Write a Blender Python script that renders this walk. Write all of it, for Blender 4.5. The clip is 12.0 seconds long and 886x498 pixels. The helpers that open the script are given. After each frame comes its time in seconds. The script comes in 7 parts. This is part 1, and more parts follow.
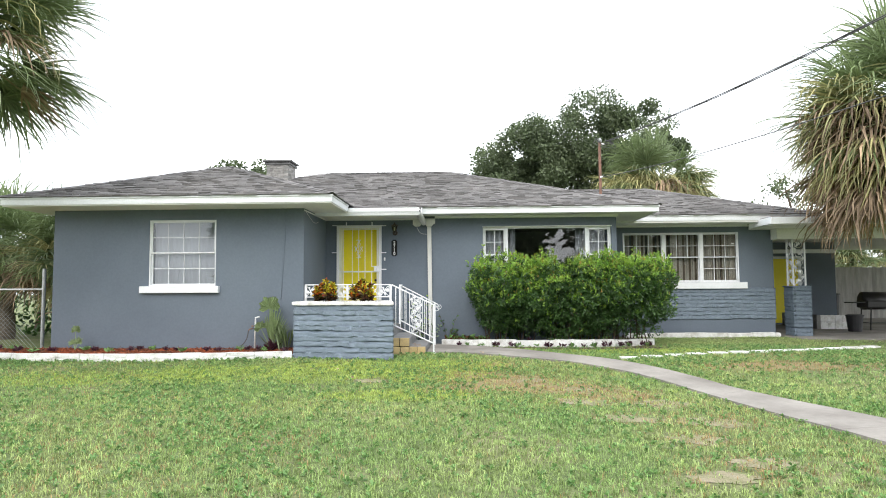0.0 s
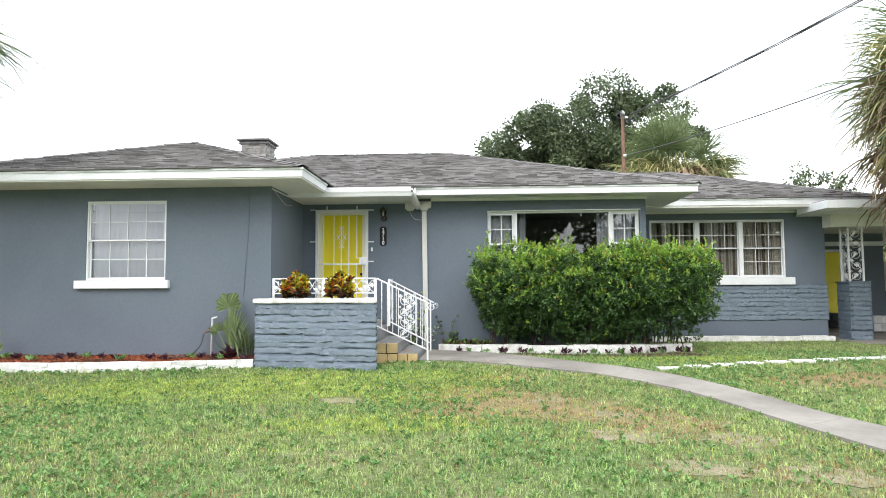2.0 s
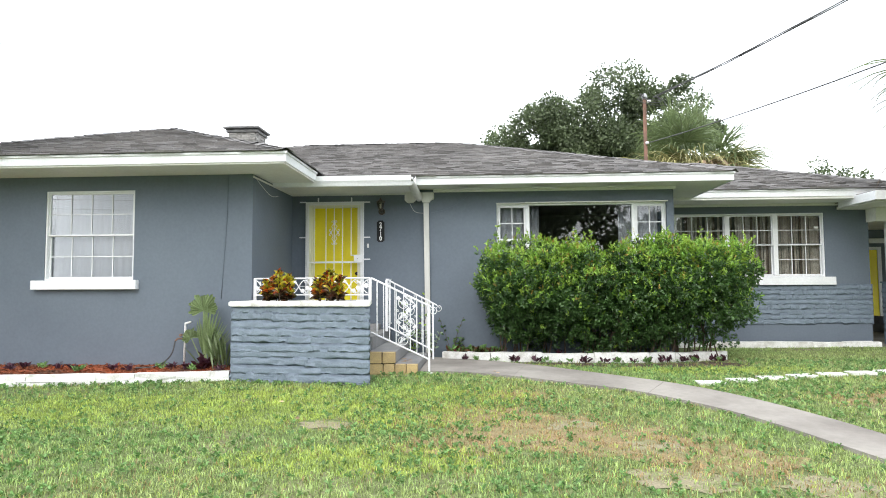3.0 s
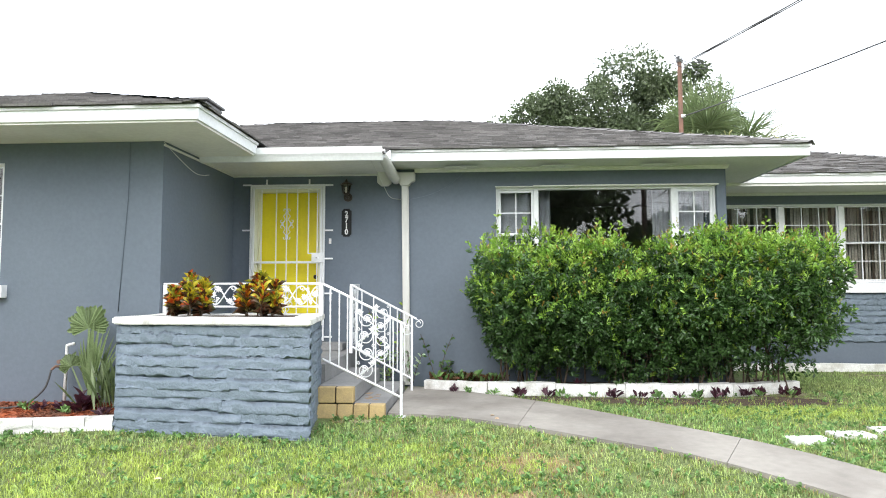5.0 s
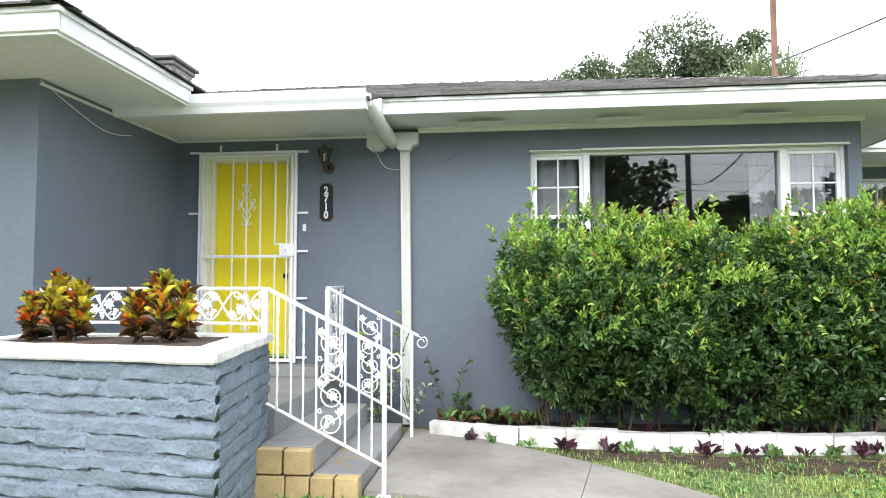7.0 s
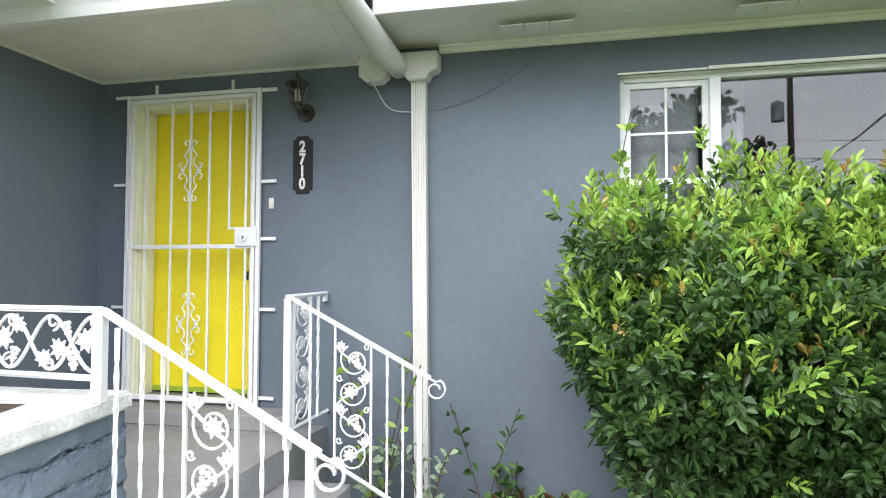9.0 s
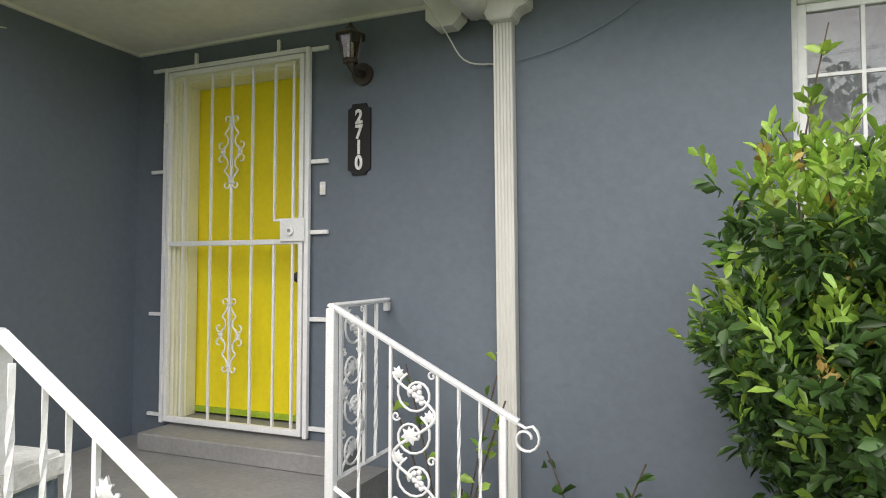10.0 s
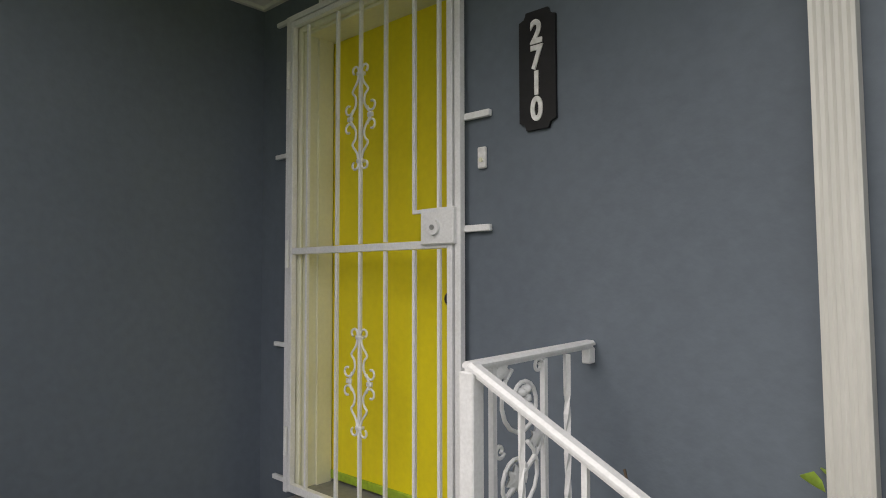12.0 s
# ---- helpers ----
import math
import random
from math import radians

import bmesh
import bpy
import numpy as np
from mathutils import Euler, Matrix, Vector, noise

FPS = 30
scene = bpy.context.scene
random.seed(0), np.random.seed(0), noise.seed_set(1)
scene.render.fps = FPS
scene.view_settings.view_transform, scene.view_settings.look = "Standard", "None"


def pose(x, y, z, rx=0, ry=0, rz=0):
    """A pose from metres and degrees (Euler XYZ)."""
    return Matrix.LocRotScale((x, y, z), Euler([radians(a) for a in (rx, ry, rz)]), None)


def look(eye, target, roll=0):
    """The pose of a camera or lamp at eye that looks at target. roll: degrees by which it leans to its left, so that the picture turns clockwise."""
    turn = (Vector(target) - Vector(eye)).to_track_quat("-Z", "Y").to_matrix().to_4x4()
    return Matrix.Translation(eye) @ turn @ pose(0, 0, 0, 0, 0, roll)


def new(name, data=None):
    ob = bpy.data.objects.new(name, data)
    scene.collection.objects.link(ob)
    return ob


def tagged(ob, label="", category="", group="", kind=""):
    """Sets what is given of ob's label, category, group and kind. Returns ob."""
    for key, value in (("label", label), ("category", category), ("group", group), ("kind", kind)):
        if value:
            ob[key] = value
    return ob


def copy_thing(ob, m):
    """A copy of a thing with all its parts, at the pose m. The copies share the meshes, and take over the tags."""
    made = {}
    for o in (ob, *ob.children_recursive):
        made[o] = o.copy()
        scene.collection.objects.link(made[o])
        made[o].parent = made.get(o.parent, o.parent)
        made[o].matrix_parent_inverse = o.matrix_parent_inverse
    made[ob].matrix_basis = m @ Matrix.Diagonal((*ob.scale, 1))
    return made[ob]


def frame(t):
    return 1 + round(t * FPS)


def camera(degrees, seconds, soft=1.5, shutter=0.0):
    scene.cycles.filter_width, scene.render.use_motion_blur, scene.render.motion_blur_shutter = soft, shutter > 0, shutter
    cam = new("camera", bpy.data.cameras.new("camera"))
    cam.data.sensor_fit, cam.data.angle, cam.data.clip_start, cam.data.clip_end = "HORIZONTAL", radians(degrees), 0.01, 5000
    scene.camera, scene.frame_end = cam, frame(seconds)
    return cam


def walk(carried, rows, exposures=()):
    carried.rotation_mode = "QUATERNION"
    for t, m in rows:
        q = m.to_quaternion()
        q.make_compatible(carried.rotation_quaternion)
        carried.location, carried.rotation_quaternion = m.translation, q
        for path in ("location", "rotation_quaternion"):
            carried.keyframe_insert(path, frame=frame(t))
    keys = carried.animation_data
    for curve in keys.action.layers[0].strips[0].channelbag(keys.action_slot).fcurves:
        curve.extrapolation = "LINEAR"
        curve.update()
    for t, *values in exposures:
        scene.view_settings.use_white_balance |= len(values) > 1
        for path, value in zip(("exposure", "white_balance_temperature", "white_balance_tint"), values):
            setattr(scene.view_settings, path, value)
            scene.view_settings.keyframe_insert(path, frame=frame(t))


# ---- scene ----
cam = camera(70.1, 12.0, 1.0)
PATH = [
    (0, (0.619, 0.345, 1.231), (0.529, 2.339, 1.355), -0.3),
    (0.5, (0.634, 0.881, 1.225), (0.542, 2.875, 1.351), -0.3),
    (1, (0.631, 1.406, 1.187), (0.536, 3.4, 1.315), -0.3),
    (1.5, (0.681, 1.913, 1.17), (0.583, 3.907, 1.297), -0.3),
    (2, (0.67, 2.501, 1.138), (0.563, 4.495, 1.263), -0.3),
    (2.5, (0.625, 3.091, 1.15), (0.506, 5.083, 1.274), -0.3),
    (3, (0.627, 3.718, 1.157), (0.503, 5.71, 1.281), -0.3),
    (5, (0.691, 6.161, 1.235), (0.567, 8.153, 1.366), -0.1),
    (5.5, (0.743, 6.737, 1.268), (0.622, 8.73, 1.391), -0.1),
    (6, (0.74, 7.297, 1.268), (0.587, 9.287, 1.386), -0.2),
    (6.5, (0.726, 7.852, 1.302), (0.545, 9.841, 1.413), -0.1),
    (7, (0.699, 8.437, 1.332), (0.481, 10.421, 1.444), -0.1),
    (9, (0.685, 10.665, 1.432), (0.24, 12.613, 1.511), 0.1),
    (9.5, (0.619, 11.129, 1.448), (0.038, 13.041, 1.527), -0.1),
    (10, (0.51, 11.576, 1.443), (-0.237, 13.43, 1.52), 0.1),
    (10.5, (0.418, 11.991, 1.438), (-0.496, 13.768, 1.511), -0.1),
    (11, (0.307, 12.291, 1.451), (-0.862, 13.911, 1.529), -0.2),
    (11.5, (0.128, 12.587, 1.486), (-1.154, 14.121, 1.570), -0.2),
    (12, (-0.036, 12.811, 1.501), (-1.378, 14.292, 1.588), -0.1),
]
EXPOSURES = [(0.0, 0.0, 6330, 10), (5.0, 0.25, 6250, 10), (7.0, 0.44, 6200, 11), (9.0, 0.50, 6200, 12), (9.5, 0.26, 6380, 12), (10.0, -0.07, 6780, 12), (10.5, -0.32, 6850, 14), (11.0, -0.52, 6850, 15), (12.0, -0.64, 6850, 14)]
walk(cam, [(t, look(eye, target, roll)) for t, eye, target, roll in PATH], EXPOSURES)

# ---- world, sun, exposure ----
SKY = 3.08
world = bpy.data.worlds.new("overcast_sky")
scene.world = world
world.use_nodes = True
wn, wl = world.node_tree.nodes, world.node_tree.links
wn.clear()
w_out = wn.new("ShaderNodeOutputWorld")
w_bg = wn.new("ShaderNodeBackground")
w_sky = wn.new("ShaderNodeTexSky")
w_sky.sky_type, w_sky.sun_disc = "NISHITA", False
w_sky.sun_elevation, w_sky.sun_rotation = radians(41), radians(190)
w_sky.dust_density, w_sky.air_density = 6.0, 1.0
w_sc = wn.new("ShaderNodeVectorMath")
w_sc.operation = "SCALE"
w_sc.inputs["Scale"].default_value = 0.08
w_tc = wn.new("ShaderNodeTexCoord")
w_map = wn.new("ShaderNodeMapping")
w_map.inputs["Scale"].default_value = (1.6, 1.6, 4.0)
w_noise = wn.new("ShaderNodeTexNoise")
w_noise.inputs["Scale"].default_value, w_noise.inputs["Detail"].default_value = 1.3, 4.0
w_ramp = wn.new("ShaderNodeValToRGB")
w_ramp.color_ramp.elements[0].position, w_ramp.color_ramp.elements[0].color = 0.35, (0.62, 0.65, 0.69, 1)
w_ramp.color_ramp.elements[1].position, w_ramp.color_ramp.elements[1].color = 0.62, (1.0, 1.0, 1.0, 1)
w_mix = wn.new("ShaderNodeMix")
w_mix.data_type = "RGBA"
w_mix.inputs[0].default_value = 0.88
wl.new(w_tc.outputs["Generated"], w_map.inputs["Vector"])
wl.new(w_map.outputs[0], w_noise.inputs["Vector"])
wl.new(w_noise.outputs[0], w_ramp.inputs[0])
wl.new(w_sky.outputs[0], w_sc.inputs[0])
wl.new(w_sc.outputs[0], w_mix.inputs[6])
wl.new(w_ramp.outputs[0], w_mix.inputs[7])
wl.new(w_mix.outputs[2], w_bg.inputs["Color"])
w_bg.inputs["Strength"].default_value = SKY
wl.new(w_bg.outputs[0], w_out.inputs[0])
sun = new("sun", bpy.data.lights.new("sun", "SUN"))
sun.data.energy, sun.data.angle, sun.data.color = 1.5, radians(35), (1.0, 0.96, 0.9)
sun.matrix_world = look((-5, -16, 25), (0, 12, 0))


# ---- materials ----
def mat(name, col, col2=None, rough=0.6, metal=0.0, scale=3.0, fine=60.0, fine_amt=0.15, bump=0.2, bump_scale=90.0, rnd=0.0, island=0.0,
        stretch=(1, 1, 1), spec=0.5, trans=0.0, bump_dist=0.01, lo=0.35, hi=0.68):
    m = bpy.data.materials.new(name)
    m.use_nodes = True
    n, l = m.node_tree.nodes, m.node_tree.links
    b = n["Principled BSDF"]
    geo = n.new("ShaderNodeNewGeometry")
    mp = n.new("ShaderNodeMapping")
    mp.inputs["Scale"].default_value = stretch
    l.new(geo.outputs["Position"], mp.inputs["Vector"])
    n1 = n.new("ShaderNodeTexNoise")
    n1.inputs["Scale"].default_value, n1.inputs["Detail"].default_value = scale, 5.0
    n2 = n.new("ShaderNodeTexNoise")
    n2.inputs["Scale"].default_value, n2.inputs["Detail"].default_value = fine, 3.0
    l.new(mp.outputs[0], n1.inputs["Vector"])
    l.new(mp.outputs[0], n2.inputs["Vector"])
    rp = n.new("ShaderNodeValToRGB")
    col2 = col2 or tuple(c * 0.82 for c in col)
    rp.color_ramp.elements[0].position, rp.color_ramp.elements[0].color = lo, (*col, 1)
    rp.color_ramp.elements[1].position, rp.color_ramp.elements[1].color = hi, (*col2, 1)
    l.new(n1.outputs[0], rp.inputs[0])
    hsv = n.new("ShaderNodeHueSaturation")
    l.new(rp.outputs[0], hsv.inputs["Color"])
    val = n.new("ShaderNodeMapRange")
    val.inputs["From Min"].default_value, val.inputs["From Max"].default_value = 0.3, 0.7
    val.inputs["To Min"].default_value, val.inputs["To Max"].default_value = 1 - fine_amt, 1 + fine_amt
    l.new(n2.outputs[0], val.inputs["Value"])
    last = val.outputs[0]
    for amt, src in ((rnd, "o"), (island, "i")):
        if amt:
            s = n.new("ShaderNodeObjectInfo").outputs["Random"] if src == "o" else geo.outputs["Random Per Island"]
            r = n.new("ShaderNodeMapRange")
            r.inputs["To Min"].default_value, r.inputs["To Max"].default_value = 1 - amt, 1 + amt
            l.new(s, r.inputs["Value"])
            mm = n.new("ShaderNodeMath")
            mm.operation = "MULTIPLY"
            l.new(last, mm.inputs[0])
            l.new(r.outputs[0], mm.inputs[1])
            last = mm.outputs[0]
    l.new(last, hsv.inputs["Value"])
    l.new(hsv.outputs[0], b.inputs["Base Color"])
    b.inputs["Roughness"].default_value, b.inputs["Metallic"].default_value = rough, metal
    b.inputs["Specular IOR Level"].default_value = spec
    if bump:
        n3 = n.new("ShaderNodeTexNoise")
        n3.inputs["Scale"].default_value, n3.inputs["Detail"].default_value = bump_scale, 4.0
        l.new(mp.outputs[0], n3.inputs["Vector"])
        bp = n.new("ShaderNodeBump")
        bp.inputs["Strength"].default_value, bp.inputs["Distance"].default_value = bump, bump_dist
        l.new(n3.outputs[0], bp.inputs["Height"])
        l.new(bp.outputs[0], b.inputs["Normal"])
    if trans:
        tr = n.new("ShaderNodeBsdfTranslucent")
        l.new(hsv.outputs[0], tr.inputs["Color"])
        mx = n.new("ShaderNodeMixShader")
        mx.inputs[0].default_value = trans
        l.new(b.outputs[0], mx.inputs[1])
        l.new(tr.outputs[0], mx.inputs[2])
        l.new(mx.outputs[0], n["Material Output"].inputs["Surface"])
    return m


def glass_mat(name, tint=(0.85, 0.88, 0.9)):
    m = bpy.data.materials.new(name)
    m.use_nodes = True
    n, l = m.node_tree.nodes, m.node_tree.links
    n.remove(n["Principled BSDF"])
    t = n.new("ShaderNodeBsdfTransparent")
    t.inputs[0].default_value = (*tint, 1)
    g = n.new("ShaderNodeBsdfGlossy")
    g.inputs["Roughness"].default_value = 0.01
    f = n.new("ShaderNodeFresnel")
    f.inputs["IOR"].default_value = 1.68
    mx = n.new("ShaderNodeMixShader")
    l.new(f.outputs[0], mx.inputs[0])
    l.new(t.outputs[0], mx.inputs[1])
    l.new(g.outputs[0], mx.inputs[2])
    l.new(mx.outputs[0], n["Material Output"].inputs["Surface"])
    return m


M = dict(
    stucco=mat("blue_grey_stucco", (0.126, 0.154, 0.189), (0.111, 0.137, 0.170), 0.75, scale=1.1, fine=26, fine_amt=0.05, bump=0.09, bump_scale=42, bump_dist=0.012),
    stone=mat("blue_grey_painted_stone", (0.160, 0.203, 0.248), (0.132, 0.170, 0.210), 0.55, scale=7, fine=45, fine_amt=0.07, bump=0.6, bump_scale=48, rnd=0.05, bump_dist=0.016),
    trim=mat("white_trim_paint", (0.78, 0.80, 0.82), (0.71, 0.73, 0.74), 0.5, scale=2.2, fine=30, fine_amt=0.05, bump=0.08),
    soffit=mat("cream_soffit_paint", (0.75, 0.755, 0.715), (0.67, 0.675, 0.63), 0.6, scale=1.6, fine=20, fine_amt=0.05, bump=0.1, bump_scale=20),
    gutter=mat("white_gutter_metal", (0.65, 0.65, 0.62), (0.57, 0.57, 0.54), 0.45, scale=6, fine=25, fine_amt=0.04, bump=0.04, stretch=(1, 1, 0.25)),
    iron=mat("white_painted_iron", (0.80, 0.81, 0.83), (0.75, 0.76, 0.77), 0.35, scale=14, fine=120, fine_amt=0.06, bump=0.15, bump_scale=130, bump_dist=0.004),
    shingle=mat("grey_asphalt_shingle", (0.198, 0.190, 0.184), (0.128, 0.124, 0.121), 0.9, scale=0.9, fine=120, fine_amt=0.35, bump=0.5, bump_scale=220, island=0.30, lo=0.3, hi=0.75),
    deck=mat("dark_roof_felt", (0.05, 0.047, 0.044), None, 0.95),
    chimney=mat("whitewashed_chimney_brick", (0.36, 0.35, 0.33), (0.20, 0.19, 0.18), 0.85, scale=14, rnd=0.25),
    mortar=mat("grey_mortar", (0.25, 0.25, 0.24), None, 0.9),
    darkcap=mat("weathered_chimney_cap", (0.10, 0.10, 0.10), (0.2, 0.2, 0.2), 0.85, scale=6),
    yellow=mat("yellow_door_paint", (0.88, 0.75, 0.018), (0.83, 0.70, 0.015), 0.45, scale=2, fine=40, fine_amt=0.03, bump=0.05),
    cream=mat("cream_door_frame", (0.78, 0.78, 0.62), (0.72, 0.72, 0.56), 0.5, scale=4, fine_amt=0.03, bump=0.03),
    concrete=mat("grey_walk_concrete", (0.30, 0.28, 0.25), (0.185, 0.168, 0.15), 0.9, scale=1.3, fine=14, fine_amt=0.07, bump=0.25, bump_scale=110),
    stoop=mat("grey_painted_concrete", (0.27, 0.27, 0.27), (0.21, 0.21, 0.21), 0.6, scale=3, fine=40, fine_amt=0.1, bump=0.2),
    brickyellow=mat("ochre_step_brick", (0.55, 0.41, 0.19), (0.40, 0.30, 0.16), 0.75, scale=7, fine=90, fine_amt=0.10, bump=0.4, rnd=0.15),
    white_brick=mat("white_painted_brick", (0.76, 0.76, 0.74), (0.42, 0.40, 0.35), 0.7, scale=7, fine=60, fine_amt=0.12, bump=0.5, rnd=0.05, lo=0.45, hi=0.8),
    black=mat("black_metal", (0.016, 0.015, 0.015), None, 0.4, scale=20, bump=0.1),
    plaque=mat("black_plaque", (0.012, 0.012, 0.014), None, 0.45, scale=20, bump=0, spec=0.25),
    white=mat("white_plastic", (0.82, 0.82, 0.82), None, 0.4, bump=0),
    bronze=mat("dark_bronze_lantern", (0.045, 0.038, 0.033), (0.06, 0.045, 0.035), 0.4, metal=0.3, scale=20),
    curtain=mat("white_sheer_curtain", (0.78, 0.77, 0.78), (0.70, 0.69, 0.71), 0.9, scale=2, bump=0.05, trans=0.35),
    blind=mat("tan_striped_drape", (0.74, 0.66, 0.55), (0.62, 0.54, 0.43), 0.9, scale=5, rnd=0.1, trans=0.2),
    blinddark=mat("brown_striped_drape", (0.26, 0.20, 0.15), (0.20, 0.15, 0.11), 0.9, scale=5, rnd=0.1, trans=0.2),
    # indoor gloom is put into these plaster and floor colours
    room=mat("shade_toned_room_plaster", (0.30, 0.29, 0.27), None, 0.9),
    roomfloor=mat("shade_toned_room_floor", (0.13, 0.09, 0.06), None, 0.7),
    glass=glass_mat("window_glass"),
    frost=glass_mat("lantern_glass", (0.75, 0.73, 0.68)),
    bulb=mat("white_bulb_glass", (0.85, 0.84, 0.8), None, 0.3, bump=0),
    mulch=mat("red_wood_mulch", (0.30, 0.075, 0.025), (0.085, 0.045, 0.028), 0.95, scale=2.2, fine=90, fine_amt=0.35, bump=0.8, bump_scale=60, island=0.35),
    soil=mat("dark_bed_soil", (0.085, 0.058, 0.038), (0.05, 0.034, 0.024), 0.95, scale=6, fine=90, fine_amt=0.3, bump=0.8, bump_scale=70),
    bark=mat("palm_trunk_bark", (0.20, 0.165, 0.13), (0.11, 0.09, 0.07), 0.95, scale=9, stretch=(1, 1, 3), bump=0.8),
    stem=mat("brown_shrub_stem", (0.115, 0.085, 0.06), (0.07, 0.05, 0.035), 0.9, scale=25, bump=0.5),
    wood=mat("weathered_fence_board", (0.50, 0.49, 0.47), (0.36, 0.35, 0.33), 0.85, scale=3, rnd=0.15, stretch=(4, 4, 0.6)),
    galv=mat("galvanised_steel", (0.42, 0.43, 0.43), (0.32, 0.33, 0.33), 0.45, metal=0.7, scale=12),
    rust=mat("rusty_service_mast", (0.24, 0.13, 0.09), (0.16, 0.10, 0.075), 0.8, scale=7),
    cable=mat("weathered_cable", (0.06, 0.06, 0.06), None, 0.6, bump=0),
    asphalt=mat("street_asphalt", (0.055, 0.055, 0.055), (0.04, 0.04, 0.04), 0.9, scale=2, fine=120),
    pole=mat("utility_pole_wood", (0.13, 0.10, 0.075), (0.08, 0.06, 0.05), 0.9, scale=4, stretch=(4, 4, 0.4)),
    plastic=mat("dark_bin_plastic", (0.025, 0.025, 0.027), None, 0.5),
    leaf=mat("dark_shrub_leaf", (0.066, 0.134, 0.034), (0.046, 0.100, 0.027), 0.33, scale=5, fine=30, fine_amt=0.1, bump=0, island=0.45, trans=0.28),
    leafnew=mat("young_shrub_leaf", (0.36, 0.51, 0.08), (0.17, 0.35, 0.055), 0.32, scale=6, bump=0, island=0.35, trans=0.35),
    leaftip=mat("bronze_shoot_leaf", (0.42, 0.26, 0.06), (0.38, 0.36, 0.08), 0.35, scale=6, bump=0, island=0.3, trans=0.35),
    tree=mat("oak_leaf", (0.135, 0.172, 0.088), (0.095, 0.130, 0.064), 0.5, scale=0.6, bump=0, island=0.4, trans=0.25),
    palm=mat("green_palm_frond", (0.215, 0.275, 0.125), (0.145, 0.200, 0.085), 0.4, scale=2, bump=0, rnd=0.25, island=0.2, trans=0.3),
    palmyellow=mat("yellowing_palm_frond", (0.46, 0.42, 0.20), (0.33, 0.35, 0.16), 0.5, scale=2, bump=0, rnd=0.25, island=0.2, trans=0.3),
    palmdead=mat("dead_palm_frond", (0.44, 0.33, 0.22), (0.22, 0.155, 0.10), 0.8, scale=4, bump=0, rnd=0.4, island=0.45, trans=0.15),
    grass=mat("lawn_grass", (0.232, 0.358, 0.112), (0.365, 0.43, 0.160), 0.6, scale=0.5, fine=6, fine_amt=0.32, bump=0, island=0.55, trans=0.3),
    limegrass=mat("lime_lawn_grass", (0.43, 0.52, 0.11), (0.34, 0.45, 0.10), 0.6, scale=2, fine=6, fine_amt=0.25, bump=0, island=0.35, trans=0.3),
    drygrass=mat("dry_grass", (0.40, 0.28, 0.13), (0.30, 0.22, 0.10), 0.8, scale=3, bump=0, island=0.4, trans=0.2),
    weed=mat("broadleaf_weed", (0.19, 0.33, 0.105), (0.14, 0.27, 0.080), 0.5, scale=3, bump=0, island=0.4, trans=0.3),
    purple=mat("purple_leaf", (0.075, 0.022, 0.040), (0.05, 0.02, 0.03), 0.5, scale=5, bump=0, island=0.4, trans=0.2),
    variegated=mat("pale_variegated_leaf", (0.42, 0.50, 0.36), (0.22, 0.33, 0.18), 0.5, scale=40, bump=0, island=0.2, trans=0.3),
    crotony=mat("yellow_croton_leaf", (0.74, 0.52, 0.03), (0.34, 0.40, 0.04), 0.35, scale=34, bump=0, island=0.3, trans=0.25),
    crotonr=mat("red_croton_leaf", (0.45, 0.035, 0.018), (0.68, 0.27, 0.02), 0.35, scale=26, bump=0, island=0.35, trans=0.25),
    crotong=mat("green_croton_leaf", (0.20, 0.27, 0.03), (0.42, 0.40, 0.04), 0.35, scale=40, bump=0, island=0.3, trans=0.25),
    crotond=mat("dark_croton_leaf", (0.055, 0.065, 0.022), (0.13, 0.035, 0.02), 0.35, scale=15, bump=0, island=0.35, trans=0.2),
)


# ---- helpers of this scene ----
def box(bm, x0, x1, y0, y1, z0, z1, bev=0.0, seg=1):
    v = [bm.verts.new((x, y, z)) for x in (x0, x1) for y in (y0, y1) for z in (z0, z1)]
    fs = [bm.faces.new([v[i] for i in q]) for q in ((0, 1, 3, 2), (4, 6, 7, 5), (0, 4, 5, 1), (2, 3, 7, 6), (0, 2, 6, 4), (1, 5, 7, 3))]
    if bev:
        bmesh.ops.bevel(bm, geom=list({e for f in fs for e in f.edges}), offset=bev, segments=seg, affect="EDGES", profile=0.5)
    return v


def tube(bm, pts, r, n=8, caps=True, flat=1.0):
    """A round bar swept along points; r is one radius or one for each point."""
    pts = [Vector(p) for p in pts]
    rs = r if isinstance(r, (list, tuple)) else [r] * len(pts)
    rings, side = [], None
    for i, p in enumerate(pts):
        d = (pts[min(i + 1, len(pts) - 1)] - pts[max(i - 1, 0)]).normalized()
        if side is None:
            side = d.cross(Vector((0, 0, 1)) if abs(d.z) < 0.9 else Vector((0, 1, 0))).normalized()
        side = (side - d * side.dot(d)).normalized()
        up = d.cross(side)
        rings.append([bm.verts.new(p + rs[i] * (side * math.cos(a) + up * math.sin(a) * flat)) for a in (2 * math.pi * k / n for k in range(n))])
    for a, b in zip(rings, rings[1:]):
        for k in range(n):
            bm.faces.new((a[k], a[(k + 1) % n], b[(k + 1) % n], b[k]))
    if caps:
        bm.faces.new(rings[0][::-1])
        bm.faces.new(rings[-1])


def prism(bm, poly, z0, z1):
    """A flat outline of (x, y) pairs, counter-clockwise, raised from z0 to z1."""
    a = [bm.verts.new((x, y, z0)) for x, y in poly]
    b = [bm.verts.new((x, y, z1)) for x, y in poly]
    bm.faces.new(a[::-1])
    bm.faces.new(b)
    for i in range(len(poly)):
        j = (i + 1) % len(poly)
        bm.faces.new((a[i], a[j], b[j], b[i]))


